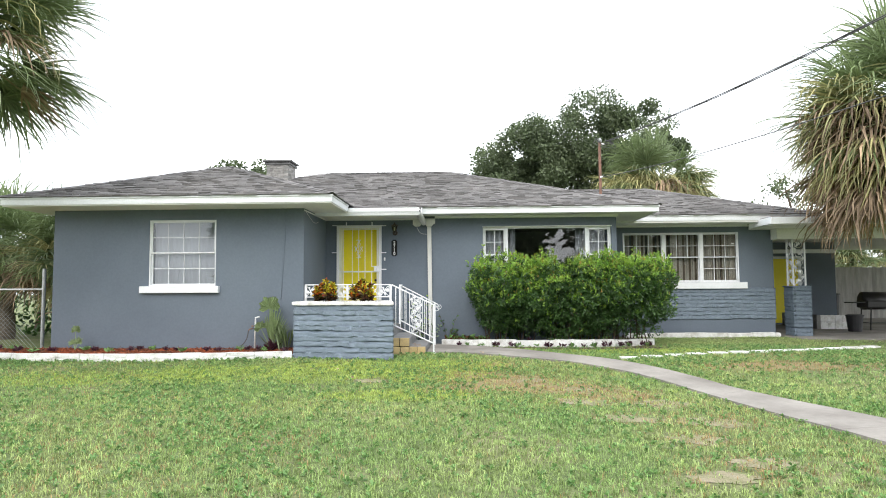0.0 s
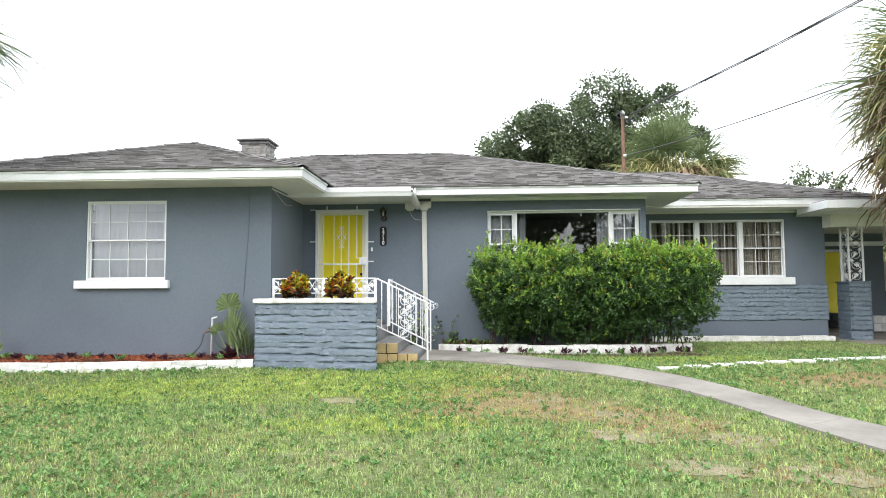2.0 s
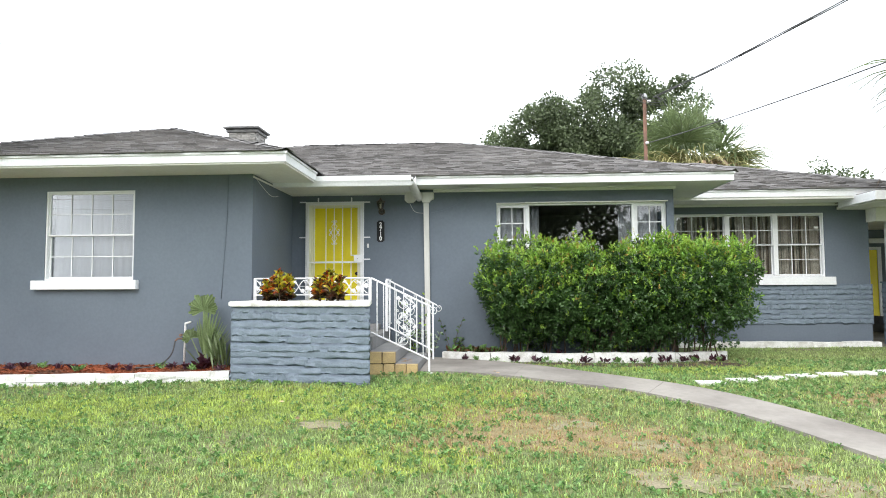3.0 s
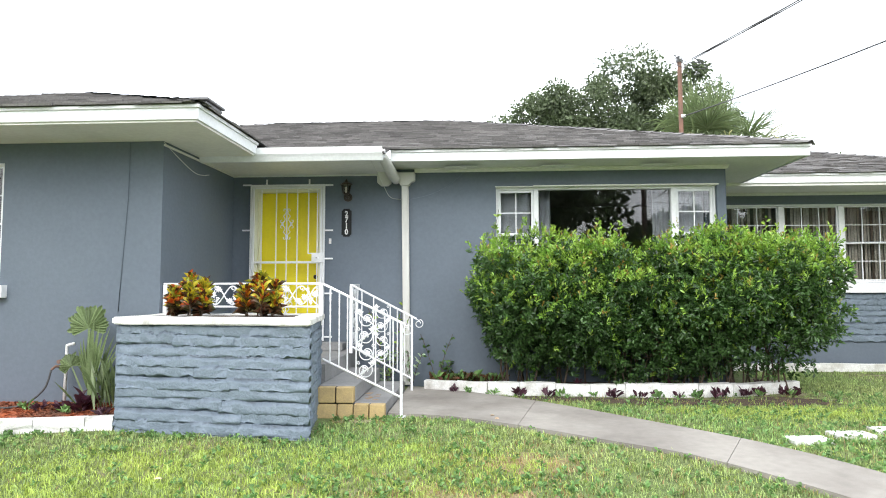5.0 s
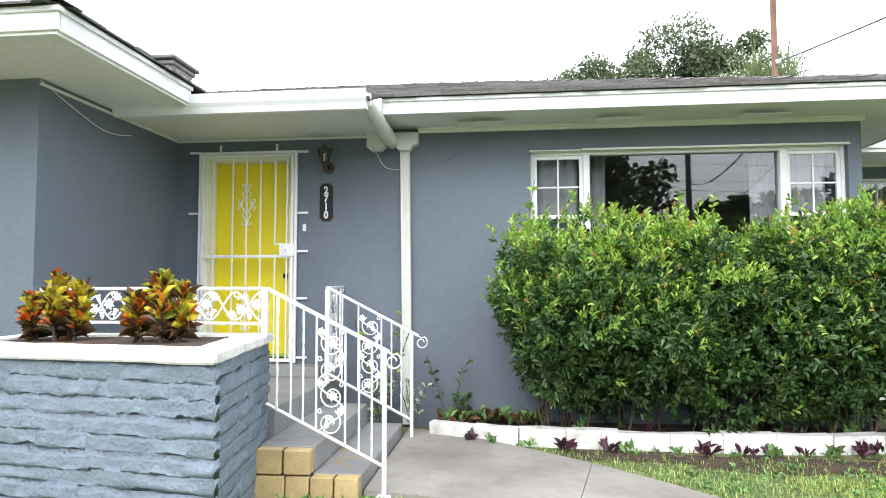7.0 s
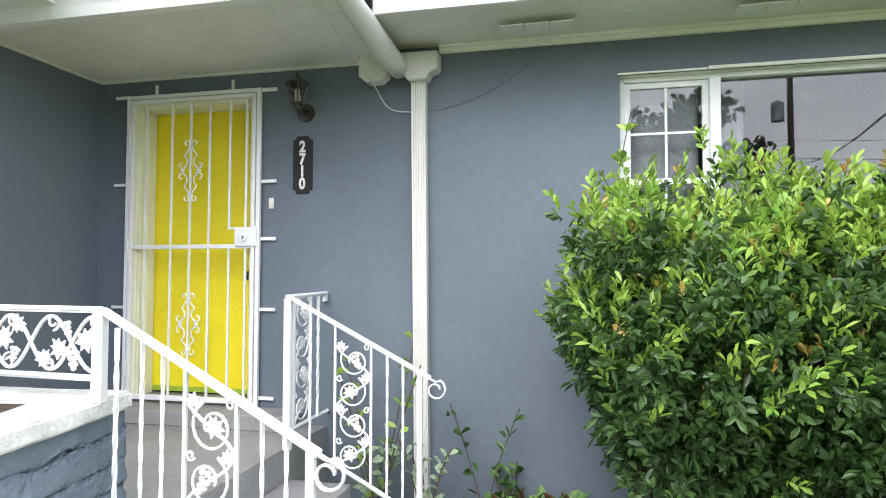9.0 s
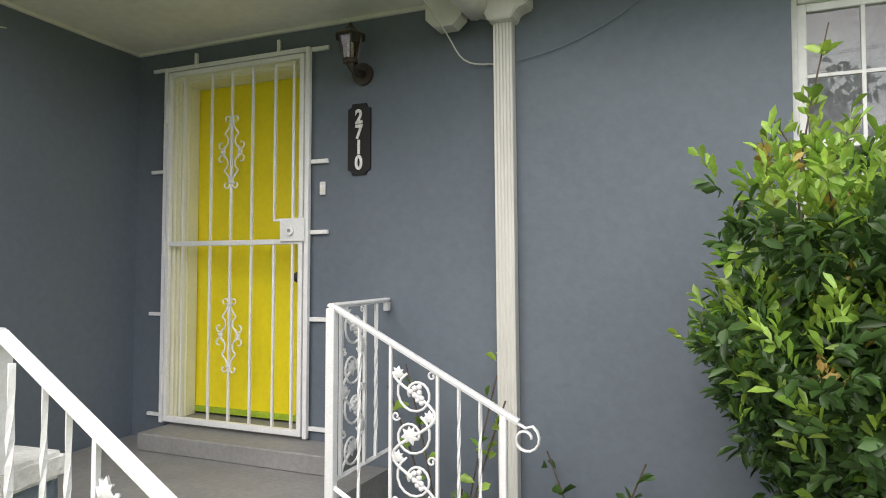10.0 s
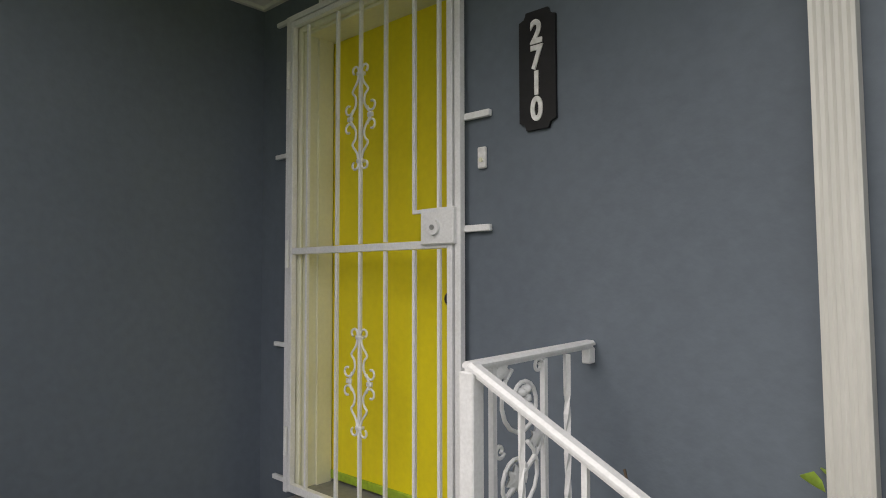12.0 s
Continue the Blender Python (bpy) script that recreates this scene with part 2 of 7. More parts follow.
def mesh_of(name, bm, material, smooth=False):
    me = bpy.data.meshes.new(name)
    bm.to_mesh(me)
    bm.free()
    if smooth:
        me.shade_smooth()
    me.materials.append(M[material])
    return me


def quads(name, verts, faces, material):
    me = bpy.data.meshes.new(name)
    me.from_pydata(verts, [], faces)
    me.materials.append(M[material])
    return me


def thing(name, base, label, category, group=""):
    ob = new(name)
    ob.location = base
    ob.empty_display_size = 0.1
    return tagged(ob, label, category, group)


def part(name, data, material, parent, label="", smooth=False, kind=""):
    """One mesh under a thing or part; its coordinates are the world's."""
    me = data if isinstance(data, bpy.types.Mesh) else mesh_of(name, data, material, smooth)
    ob = new(name, me)
    ob.parent = parent
    if parent.type == "EMPTY":
        ob.matrix_parent_inverse = Matrix.Translation(-Vector(parent.location))
    return tagged(ob, label, kind=kind)


def structure(name, bm, material, label, category):
    me = bm if isinstance(bm, bpy.types.Mesh) else mesh_of(name, bm, material)
    return tagged(new(name, me), label, category, kind="structure")


def wall_mesh(axis, at, thick, a0, a1, z0, z1, holes=()):
    """A wall along x (axis 'x', front face at y=at) or along y (axis 'y', face at x=at), with openings (a0, a1, z0, z1) right through."""
    bm = bmesh.new()
    cuts = sorted({a0, a1, *[h[0] for h in holes], *[h[1] for h in holes]})
    for p, q in zip(cuts, cuts[1:]):
        zs = [(z0, z1)]
        for h in holes:
            if h[0] <= p and q <= h[1]:
                zs = [s for lo, hi in zs for s in ((lo, min(hi, h[2])), (max(lo, h[3]), hi)) if s[1] - s[0] > 1e-4]
        for lo, hi in zs:
            if axis == "x":
                box(bm, p, q, min(at, at + thick), max(at, at + thick), lo, hi)
            else:
                box(bm, min(at, at + thick), max(at, at + thick), p, q, lo, hi)
    bmesh.ops.remove_doubles(bm, verts=bm.verts, dist=1e-4)
    return bm


def ground_z(x, y):
    """The lawn falls gently from the house towards the street."""
    t = min(max((y - 9.0) / 3.0, 0.0), 1.0)
    z = -0.16 + 0.15 * t * t * (3 - 2 * t)
    if y > 13.0:
        z = min(z, -0.01)
    return z + 0.012 * math.sin(1.3 * x + 0.7) * math.sin(1.1 * y)


# ---- ground, street, walk ----
gx = [-120, -60, -30, -16] + [-12 + 0.4 * i for i in range(61)] + [16, 20, 30, 60, 120]
gy = [-150, -80, -40, -20] + [-10 + 0.4 * i for i in range(71)] + [22, 30, 45, 90, 180]
gv = [(x, y, ground_z(x, y)) for y in gy for x in gx]
nx = len(gx)
gf = [(j * nx + i, j * nx + i + 1, (j + 1) * nx + i + 1, (j + 1) * nx + i) for j in range(len(gy) - 1) for i in range(nx - 1)]
M["lawn"] = mat("lawn_soil_and_thatch", (0.110, 0.150, 0.048), (0.185, 0.178, 0.088), 0.95, scale=0.9, fine=22, fine_amt=0.35, bump=0.7, bump_scale=35, bump_dist=0.03, lo=0.45, hi=0.66)
structure("ground", quads("ground", gv, gf, "lawn"), "lawn", "patchy green lawn with bare sandy spots", "lawn")


def ribbon(left, right, z, thick=0.06):
    bm = bmesh.new()
    rows = []
    for a, b in zip(left, right):
        za, zb = ground_z(*a) + z, ground_z(*b) + z
        rows.append([bm.verts.new((*a, za - thick)), bm.verts.new((*a, za)), bm.verts.new((*b, zb)), bm.verts.new((*b, zb - thick))])
    for p, q in zip(rows, rows[1:]):
        for k in range(3):
            bm.faces.new((p[k], p[k + 1], q[k + 1], q[k]))
    bm.faces.new(rows[0][::-1])
    bm.faces.new(rows[-1])
    bmesh.ops.recalc_face_normals(bm, faces=bm.faces)
    return bm


def smooth_line(pts, n):
    """n points evenly along a curve through pts."""
    out = []
    m = len(pts) - 1
    for k in range(n):
        s = k / (n - 1) * m
        i = min(int(s), m - 1)
        f = s - i
        p0, p1, p2, p3 = (Vector(pts[min(max(i + d, 0), m)]) for d in (-1, 0, 1, 2))
        out.append(0.5 * ((2 * p1) + (p2 - p0) * f + (2 * p0 - 5 * p1 + 4 * p2 - p3) * f * f + (3 * p1 - p0 - 3 * p2 + p3) * f ** 3))
    return out


near = smooth_line([(-0.25, 12.45), (0.3, 12.32), (0.72, 12.12), (1.2, 11.82), (1.75, 11.46), (2.24, 11.15), (2.75, 10.60), (3.12, 10.08), (3.42, 9.4), (3.63, 8.5), (3.82, 7.7), (4.0, 7.0), (4.18, 6.3), (4.35, 5.0), (4.4, 1.0), (4.4, -4.4)], 76)
far = smooth_line([(-0.25, 14.25), (0.3, 13.95), (0.9, 13.50), (1.5, 13.0), (2.05, 12.45), (2.6, 11.85), (3.12, 11.24), (3.58, 10.55), (3.95, 9.8), (4.22, 8.9), (4.52, 8.0), (4.8, 7.2), (5.0, 6.4), (5.2, 5.0), (5.25, 1.0), (5.25, -4.4)], 76)
walkway = tagged(new("pavement_walk"), "curved grey concrete garden walk across the lawn", "path", kind="structure")
cuts = [0, 13, 27, 45, 58, 75]
for c0, c1 in zip(cuts, cuts[1:]):
    lf, rt = [tuple(p) for p in near[c0:c1 + 1]], [tuple(p) for p in far[c0:c1 + 1]]
    if c0:
        a, b = Vector(lf[0]), Vector(lf[1])
        lf[0] = tuple(a + (b - a).normalized() * 0.005)
        a, b = Vector(rt[0]), Vector(rt[1])
        rt[0] = tuple(a + (b - a).normalized() * 0.005)
    part("slab", ribbon(lf, rt, 0.035), "concrete", walkway)
structure("road", ribbon([(-120, -5.2), (120, -5.2)], [(-120, -12), (120, -12)], 0.02), "asphalt", "grey asphalt street in front of the lawn", "road")

# ---- house shell ----
WA, WB, WC = 12.55, 14.44, 16.58
W1 = (-5.755, -4.41, 1.30, 2.606)
BW = (0.875, 3.715, 1.32, 2.59)
RW = (4.47, 7.365, 1.345, 2.61)
DR = (-2.36, -1.45, 0.575, 2.60)
TOP = 2.88
structure("wall_south_1", wall_mesh("x", WA, 0.2, -7.70, -2.66, -0.2, TOP, [W1]), "stucco", "blue-grey stuccoed wall with a sash window", "wall")
structure("wall_east_1", wall_mesh("y", -2.66, -0.2, WA + 0.2, WB, -0.2, TOP), "stucco", "blue-grey stuccoed side wall of the porch nook", "wall")
structure("wall_south_2", wall_mesh("x", WB, 0.2, -2.86, 3.83, -0.2, TOP, [DR, BW]), "stucco", "blue-grey stuccoed wall with the entrance", "wall")
structure("wall_east_2", wall_mesh("y", 3.83, -0.2, WB + 0.2, WC, -0.2, TOP), "stucco", "blue-grey stuccoed side wall", "wall")
structure("wall_south_3", wall_mesh("x", WC, 0.2, 3.63, 8.20, -0.2, TOP, [RW]), "stucco", "blue-grey stuccoed wall with a triple window", "wall")
structure("wall_east_3", wall_mesh("y", 8.20, -0.2, WC + 0.2, 22.6, -0.2, TOP), "stucco", "blue-grey stuccoed carport wall", "wall")
structure("wall_west", wall_mesh("y", -7.70, 0.2, WA + 0.2, 22.6, -0.2, TOP), "stucco", "blue-grey stuccoed gable-side wall", "wall")
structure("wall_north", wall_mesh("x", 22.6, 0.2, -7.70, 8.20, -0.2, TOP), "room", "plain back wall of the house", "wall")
bm = bmesh.new()
box(bm, -7.5, 8.0, WC + 0.2, 22.6, 0.44, 0.50)
box(bm, -2.86, 3.63, WB + 0.2, WC + 0.2, 0.44, 0.50)
box(bm, -7.5, -2.86, WA + 0.2, WC + 0.2, 0.44, 0.50)
structure("floor", bm, "roomfloor", "brown floor inside the house, coloured dark as if unlit", "floor")
bm = bmesh.new()
box(bm, -7.5, 8.0, 18.0, 18.1, 0.5, 2.78)
box(bm, -2.96, -2.86, WB + 0.2, 18.0, 0.5, 2.78)
box(bm, 4.10, 4.20, WC + 0.22, 18.0, 0.5, 2.78)
structure("wall_inside", bm, "room", "inner room walls, coloured dark as if unlit", "wall")
bm = bmesh.new()
box(bm, -7.5, 8.0, WC + 0.2, 22.6, 2.79, 2.83)
box(bm, -2.86, 3.63, WB + 0.2, WC + 0.2, 2.79, 2.83)
box(bm, -7.5, -2.86, WA + 0.2, WC + 0.2, 2.79, 2.83)
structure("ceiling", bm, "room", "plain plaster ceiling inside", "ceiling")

# soffits, fascias and gutters
EA, EB, EN, EC = 11.80, 13.86, 13.42, 15.85
XL, XR1, XR2, XR3 = -8.26, -1.95, 4.60, 9.0
SOFFITS = [
    (XL + 0.02, XR1 - 0.02, EA + 0.02, WA, 2.815, 2.855),
    (-2.66, XR1 - 0.02, WA, EN, 2.815, 2.855),
    (XL + 0.02, -7.70, WA, 22.9, 2.815, 2.855),
    (-2.66, -0.50, EN, WB, 2.785, 2.855),
    (-0.50, XR2 - 0.02, EB + 0.02, WB, 2.845, 2.875),
    (3.83, XR2 - 0.02, WB, EC + 0.3, 2.845, 2.875),
    (3.83, XR3 - 0.02, EC + 0.02, WC, 2.795, 2.855),
]
for k, s in enumerate(SOFFITS):
    bm = bmesh.new()
    box(bm, *s)
    structure("soffit_%d" % (k + 1), bm, "soffit", "cream-painted flat eave soffit", "soffit")
bm = bmesh.new()
box(bm, -0.20, 3.86, WB - 0.03, WB, 2.795, 2.845, 0.006)
box(bm, -0.20, 3.86, WB - 0.05, WB - 0.03, 2.825, 2.845, 0.004)
box(bm, -2.66, -0.62, WB - 0.02, WB, 2.765, 2.783)
box(bm, -2.66, -2.64, WA, WB - 0.02, 2.765, 2.783)
box(bm, 3.83, 8.2, WC - 0.025, WC, 2.75, 2.793)
structure("trim", bm, "soffit", "cream moulding under the eaves", "trim")


def fascia(name, p, q, z0=2.835, z1=2.945, out=(0, -1), ext=(0, 0)):
    """A fascia board from p to q with a drip edge above it, proud on the side out."""
    ob = tagged(new(name), "white-painted eave fascia with metal drip edge", "fascia", kind="structure")
    lo = (min(p[0], q[0]), min(p[1], q[1]))
    hi = (max(p[0], q[0]), max(p[1], q[1]))
    for nm, o0, o1, a, b in (("board", 0.0, 0.022, z0, z1), ("drip_edge", -0.018, 0.03, z1 - 0.002, z1 + 0.03)):
        bm = bmesh.new()
        if out[1]:
            e = 0.003 if nm == "board" else 0.02
            box(bm, lo[0] - e * ext[0], hi[0] + e * ext[1], lo[1] + o0, lo[1] + o1, a, b, 0.003)
        else:
            s = out[0]
            box(bm, lo[0] - (o1 if s > 0 else -o0), lo[0] - (o0 if s > 0 else -o1), lo[1], hi[1], a, b, 0.003)
        part(nm, bm, "trim", ob)
    return ob


fascia("fascia_1", (XL, EA), (XR1, EA), ext=(1, 1))
fascia("fascia_2", (XR1, EA + 0.032), (XR1, 13.36), out=(1, 0))
fascia("fascia_3", (-0.44, EB), (XR2, EB), ext=(0, 1))
fascia("fascia_4", (XR2, EB + 0.032), (XR2, EC + 0.2), out=(1, 0))
fascia("fascia_5", (XR2 + 0.02, EC), (XR3, EC), ext=(0, 1))
fascia("fascia_6", (XR3, EC + 0.032), (XR3, 22.9), out=(1, 0))
fascia("fascia_7", (XL, EA + 0.032), (XL, 22.9), out=(-1, 0))
fascia("fascia_8", (-2.60, EN), (-0.44, EN), 2.79, 2.86)


def shingles(name, eave, u, v, width, run, lt, rt, label):
    """A roof plane of separate overlapping tabs on a dark deck: eave start, along-eave and up-slope directions, eave width, slope length and the
    inset of the left and right edges per metre of slope."""
    u, v = Vector(u).normalized(), Vector(v).normalized()
    w = u.cross(v)
    eave = Vector(eave)
    roof = tagged(new(name), label, "roof", kind="structure")
    bm = bmesh.new()
    top = max(width - (lt + rt) * run, 0.01)
    corners = [eave, eave + u * width, eave + u * (lt * run + top) + v * run, eave + u * lt * run + v * run]
    a = [bm.verts.new(c) for c in corners]
    b = [bm.verts.new(c - w * 0.012) for c in corners]
    bm.faces.new(a)
    bm.faces.new(b[::-1])
    for i in range(4):
        j = (i + 1) % 4
        bm.faces.new((b[i], b[j], a[j], a[i]))
    part("roof_deck", bm, "deck", roof)
    rng = random.Random(name)
    vs, fs = [], []
    row, ex = 0, 0.125
    while row * ex < run - 0.02:
        s0 = row * ex - (0.03 if row == 0 else 0)
        s1 = min(s0 + ex + 0.02, run)
        mid = row * ex + ex / 2
        x, end = lt * mid - rng.random() * 0.25, width - rt * mid
        while x < end:
            step = rng.uniform(0.12, 0.26)
            x0, x1 = max(x, lt * mid) + 0.003, min(x + step, end) - 0.003
            x += step
            if x1 - x0 < 0.03:
                continue
            t, lift = rng.choice((0.008, 0.010, 0.020)) + rng.uniform(0, 0.005), rng.uniform(-0.014, 0.014)
            k = len(vs)
            for s, h in ((s0 + lift, 0.002), (s0 + lift, 0.004 + t), (s1, 0.003)):
                vs += [tuple(eave + u * x0 + v * s + w * h), tuple(eave + u * x1 + v * s + w * h)]
            fs += [(k, k + 1, k + 3, k + 2), (k + 2, k + 3, k + 5, k + 4), (k, k + 2, k + 4), (k + 1, k + 5, k + 3)]
        row += 1
    part("shingles", quads("shingles", vs, fs, "shingle"), "shingle", roof, kind="stuff")
    return roof


def ridge_caps(name, p, q):
    p, q = Vector(p), Vector(q)
    d = (q - p).normalized()
    s = d.cross(Vector((0, 0, 1))).normalized()
    n = s.cross(d)
    vs, fs = [], []
    k, count = 0, int((q - p).length / 0.15)
    rng = random.Random(name)
    for i in range(count):
        c = p + d * 0.15 * i
        h = rng.uniform(0.018, 0.030)
        for f, z in ((0, h), (0.19, h - 0.012)):
            for a, dz in ((-0.13, -0.045), (0, 0), (0.13, -0.045)):
                vs.append(tuple(c + d * f + s * a + n * (z + dz)))
        fs += [(k, k + 1, k + 4, k + 3), (k + 1, k + 2, k + 5, k + 4)]
        k += 6
    ob = tagged(new(name, quads(name, vs, fs, "shingle")), "grey shingle caps along a roof hip", "roof cap", kind="structure")
    return ob


PA, PM = 0.362, 0.345
la, lm = math.hypot(1, PA), math.hypot(1, PM)
za = 2.985
ax, arun = (XL + XR1) / 2, (XR1 - XL) / 2 + 0.02
grey = "weathered grey asphalt-shingled hip roof"
shingles("roof_1", (XL - 0.02, EA - 0.02, za), (1, 0, 0), (0, 1, PA), 2 * arun, arun * la, 1 / la, 1 / la, grey)
shingles("roof_2", (XR1 + 0.02, EA - 0.02, za), (0, 1, 0), (-1, 0, PA), 8.0, arun * la, 1 / la, -0.2, grey)
shingles("roof_3", (XL - 0.02, EA + 11.2, za), (0, -1, 0), (1, 0, PA), 11.2, arun * la, 0.0, 1 / la, grey)
mr = 18.5 - EB
shingles("roof_4", (XL - 0.02, EB - 0.02, za), (1, 0, 0), (0, 1, PM), XR2 - XL + 0.04, mr * lm, 1 / lm, 1 / lm, grey)
shingles("roof_5", (XR2 + 0.02, EB - 0.02, za), (0, 1, 0), (-1, 0, PM), 2 * mr, mr * lm, 1 / lm, 1 / lm, grey)
shingles("roof_6", (XR1 + 0.0, EN - 0.025, za - 0.15), (1, 0, 0), (0, 1, PM), XR1 * -1 - 0.44, 0.50 * lm, 0, 0, grey)
shingles("roof_7", (1.5, EC - 0.02, za), (1, 0, 0), (0, 1, PM), XR3 - 1.48, 3.35 * lm, 0.0, 1 / lm, grey)
shingles("roof_8", (XR3 + 0.02, EC - 0.02, za), (0, 1, 0), (-1, 0, PM), 6.7, 3.35 * lm, 1 / lm, 1 / lm, grey)
za2 = za + 0.01
apex = (ax, EA - 0.02 + arun, za2 + arun * PA)
ridge_caps("roof_cap_1", (XR1 + 0.02, EA - 0.02, za2), apex)
ridge_caps("roof_cap_2", (XL - 0.02, EA - 0.02, za2), apex)
ridge_caps("roof_cap_3", apex, (ax, 17.2, apex[2]))
rz = za2 + mr * PM
ridge_caps("roof_cap_4", (XR2 + 0.02, EB - 0.02, za2), (XR2 - mr, 18.48, rz))
ridge_caps("roof_cap_5", (XL + mr, 18.48, rz), (XR2 - mr, 18.48, rz))
ridge_caps("roof_cap_6", (XL, EB, za2), (XL + mr, 18.48, rz))
ridge_caps("roof_cap_7", (XR3 + 0.02, EC - 0.02, za2), (XR3 - 3.33, EC + 3.33, za2 + 3.35 * PM))

# nook gutter with its leader and downspout
gut = thing("gutter", (-1.5, EN - 0.06, 2.79), "white metal gutter over the entrance nook", "gutter")
bm = bmesh.new()
prof = [(0.0, 0.0), (-0.055, 0.0), (-0.075, 0.035), (-0.095, 0.06), (-0.10, 0.115), (-0.088, 0.115), (-0.088, 0.07), (-0.06, 0.03), (-0.05, 0.010), (-0.006, 0.010), (-0.006, 0.10), (0.0, 0.10)]
ends = []
for x in (-2.64, -0.46):
    ends.append([bm.verts.new((x, EN + p, 2.752 + z * 1.35)) for p, z in prof])
for i in range(len(prof)):
    j = (i + 1) % len(prof)
    bm.faces.new((ends[0][i], ends[0][j], ends[1][j], ends[1][i]))
bm.faces.new(ends[0][::-1])
bm.faces.new(ends[1])
bmesh.ops.recalc_face_normals(bm, faces=bm.faces)
part("trough", bm, "trim", gut)
bm = bmesh.new()
tube(bm, [(-0.50, EN - 0.02, 2.86), (-0.49, 13.60, 2.83), (-0.47, 13.95, 2.765), (-0.45, 14.22, 2.71), (-0.44, 14.36, 2.69)], [0.05, 0.062, 0.068, 0.07, 0.06], 12)
part("leader", bm, "gutter", gut, "fat sloping leader pipe", smooth=True)
bm = bmesh.new()
pl = [(-0.50, 2.785), (-0.19, 2.785), (-0.19, 2.675), (-0.245, 2.655), (-0.262, 2.615), (-0.378, 2.615), (-0.40, 2.655), (-0.44, 2.67), (-0.50, 2.67)]
a = [bm.verts.new((x, 14.325, z)) for x, z in pl]
b = [bm.verts.new((x, WB, z)) for x, z in pl]
bm.faces.new(a)
bm.faces.new(b[::-1])
for i in range(len(pl)):
    j = (i + 1) % len(pl)
    bm.faces.new((a[j], a[i], b[i], b[j]))
bmesh.ops.recalc_face_normals(bm, faces=bm.faces)
bmesh.ops.bevel(bm, geom=bm.edges[:], offset=0.006, segments=2, affect="EDGES")
part("outlet_head", bm, "gutter", gut)
bm = bmesh.new()
pl = [(-0.68, 2.79), (-0.50, 2.79), (-0.50, 2.65), (-0.545, 2.61), (-0.635, 2.61), (-0.68, 2.65)]
a = [bm.verts.new((x, 14.30, z)) for x, z in pl]
b = [bm.verts.new((x, 14.39, z)) for x, z in pl]
bm.faces.new(a)
bm.faces.new(b[::-1])
for i in range(len(pl)):
    j = (i + 1) % len(pl)
    bm.faces.new((a[j], a[i], b[i], b[j]))
bmesh.ops.recalc_face_normals(bm, faces=bm.faces)
part("bracket", bm, "gutter", gut)
down = thing("downspout", (-0.32, 14.38, 0.0), "white ribbed metal downspout fixed to the blue-grey wall", "downspout")
bm = bmesh.new()
cs = []
for i in range(12):
    cs.append((-0.366 + 0.088 * i / 11, 14.372 + (0.005 if i % 2 else 0)))
cs += [(-0.278, 14.435), (-0.366, 14.435)]
prism(bm, cs, 0.02, 2.62)
for v in bm.verts:
    v.co.x += 0.03 * (2.62 - v.co.z) / 2.6
part("pipe", bm, "gutter", down)


# ---- windows ----
def sash(parent, x0, x1, z0, z1, y, cols, rows, w=0.035, m=0.007):
    bm = bmesh.new()
    for a, b, c, d in ((x0, x0 + w, z0, z1), (x1 - w, x1, z0, z1), (x0 + w, x1 - w, z0, z0 + w), (x0 + w, x1 - w, z1 - w, z1)):
        box(bm, a, b, y, y + 0.035, c, d, 0.003)
    s = part("sash", bm, "trim", parent)
    bm = bmesh.new()
    for i in range(1, cols):
        x = x0 + w + (x1 - x0 - 2 * w) * i / cols
        box(bm, x - m, x + m, y + 0.006, y + 0.028, z0 + w, z1 - w)
    for j in range(1, rows):
        z = z0 + w + (z1 - z0 - 2 * w) * j / rows
        box(bm, x0 + w, x1 - w, y + 0.008, y + 0.026, z - m, z + m)
    if cols + rows > 2:
        part("muntin", bm, "trim", s)
    for i in range(cols):
        for j in range(rows):
            ww, hh = (x1 - x0 - 2 * w) / cols, (z1 - z0 - 2 * w) / rows
            bm = bmesh.new()
            box(bm, x0 + w + i * ww, x0 + w + (i + 1) * ww, y + 0.015, y + 0.019, z0 + w + j * hh, z0 + w + (j + 1) * hh)
            p = part("pane", bm, "glass", s)
            p.visible_shadow = False
    return s


def casing(win, x0, x1, z0, z1, y, w=0.045, depth=0.10):
    bm = bmesh.new()
    for a, b, c, d in ((x0, x0 + w, z0, z1), (x1 - w, x1, z0, z1), (x0 + w, x1 - w, z0, z0 + w), (x0 + w, x1 - w, z1 - w, z1)):
        box(bm, a, b, y, y + depth, c, d, 0.004)
    return part("window_frame", bm, "trim", win)


def drape(parent, name, material, x0, x1, z0, z1, y, folds, amp, label=""):
    bm = bmesh.new()
    n = folds * 6
    rows = []
    for z in (z0, (z0 + z1) / 2, z1):
        rows.append([bm.verts.new((x0 + (x1 - x0) * i / n, y + amp * math.sin(i * math.pi / 3 + 0.4 * z) * (0.6 + 0.4 * math.sin(i * 0.37)), z)) for i in range(n + 1)])
    for a, b in zip(rows, rows[1:]):
        for i in range(n):
            bm.faces.new((a[i], a[i + 1], b[i + 1], b[i]))
    me = mesh_of(name, bm, material, True)
    ob = new(name, me)
    ob.modifiers.new("thick", "SOLIDIFY").thickness = 0.002
    return tagged(ob, label, "curtain")


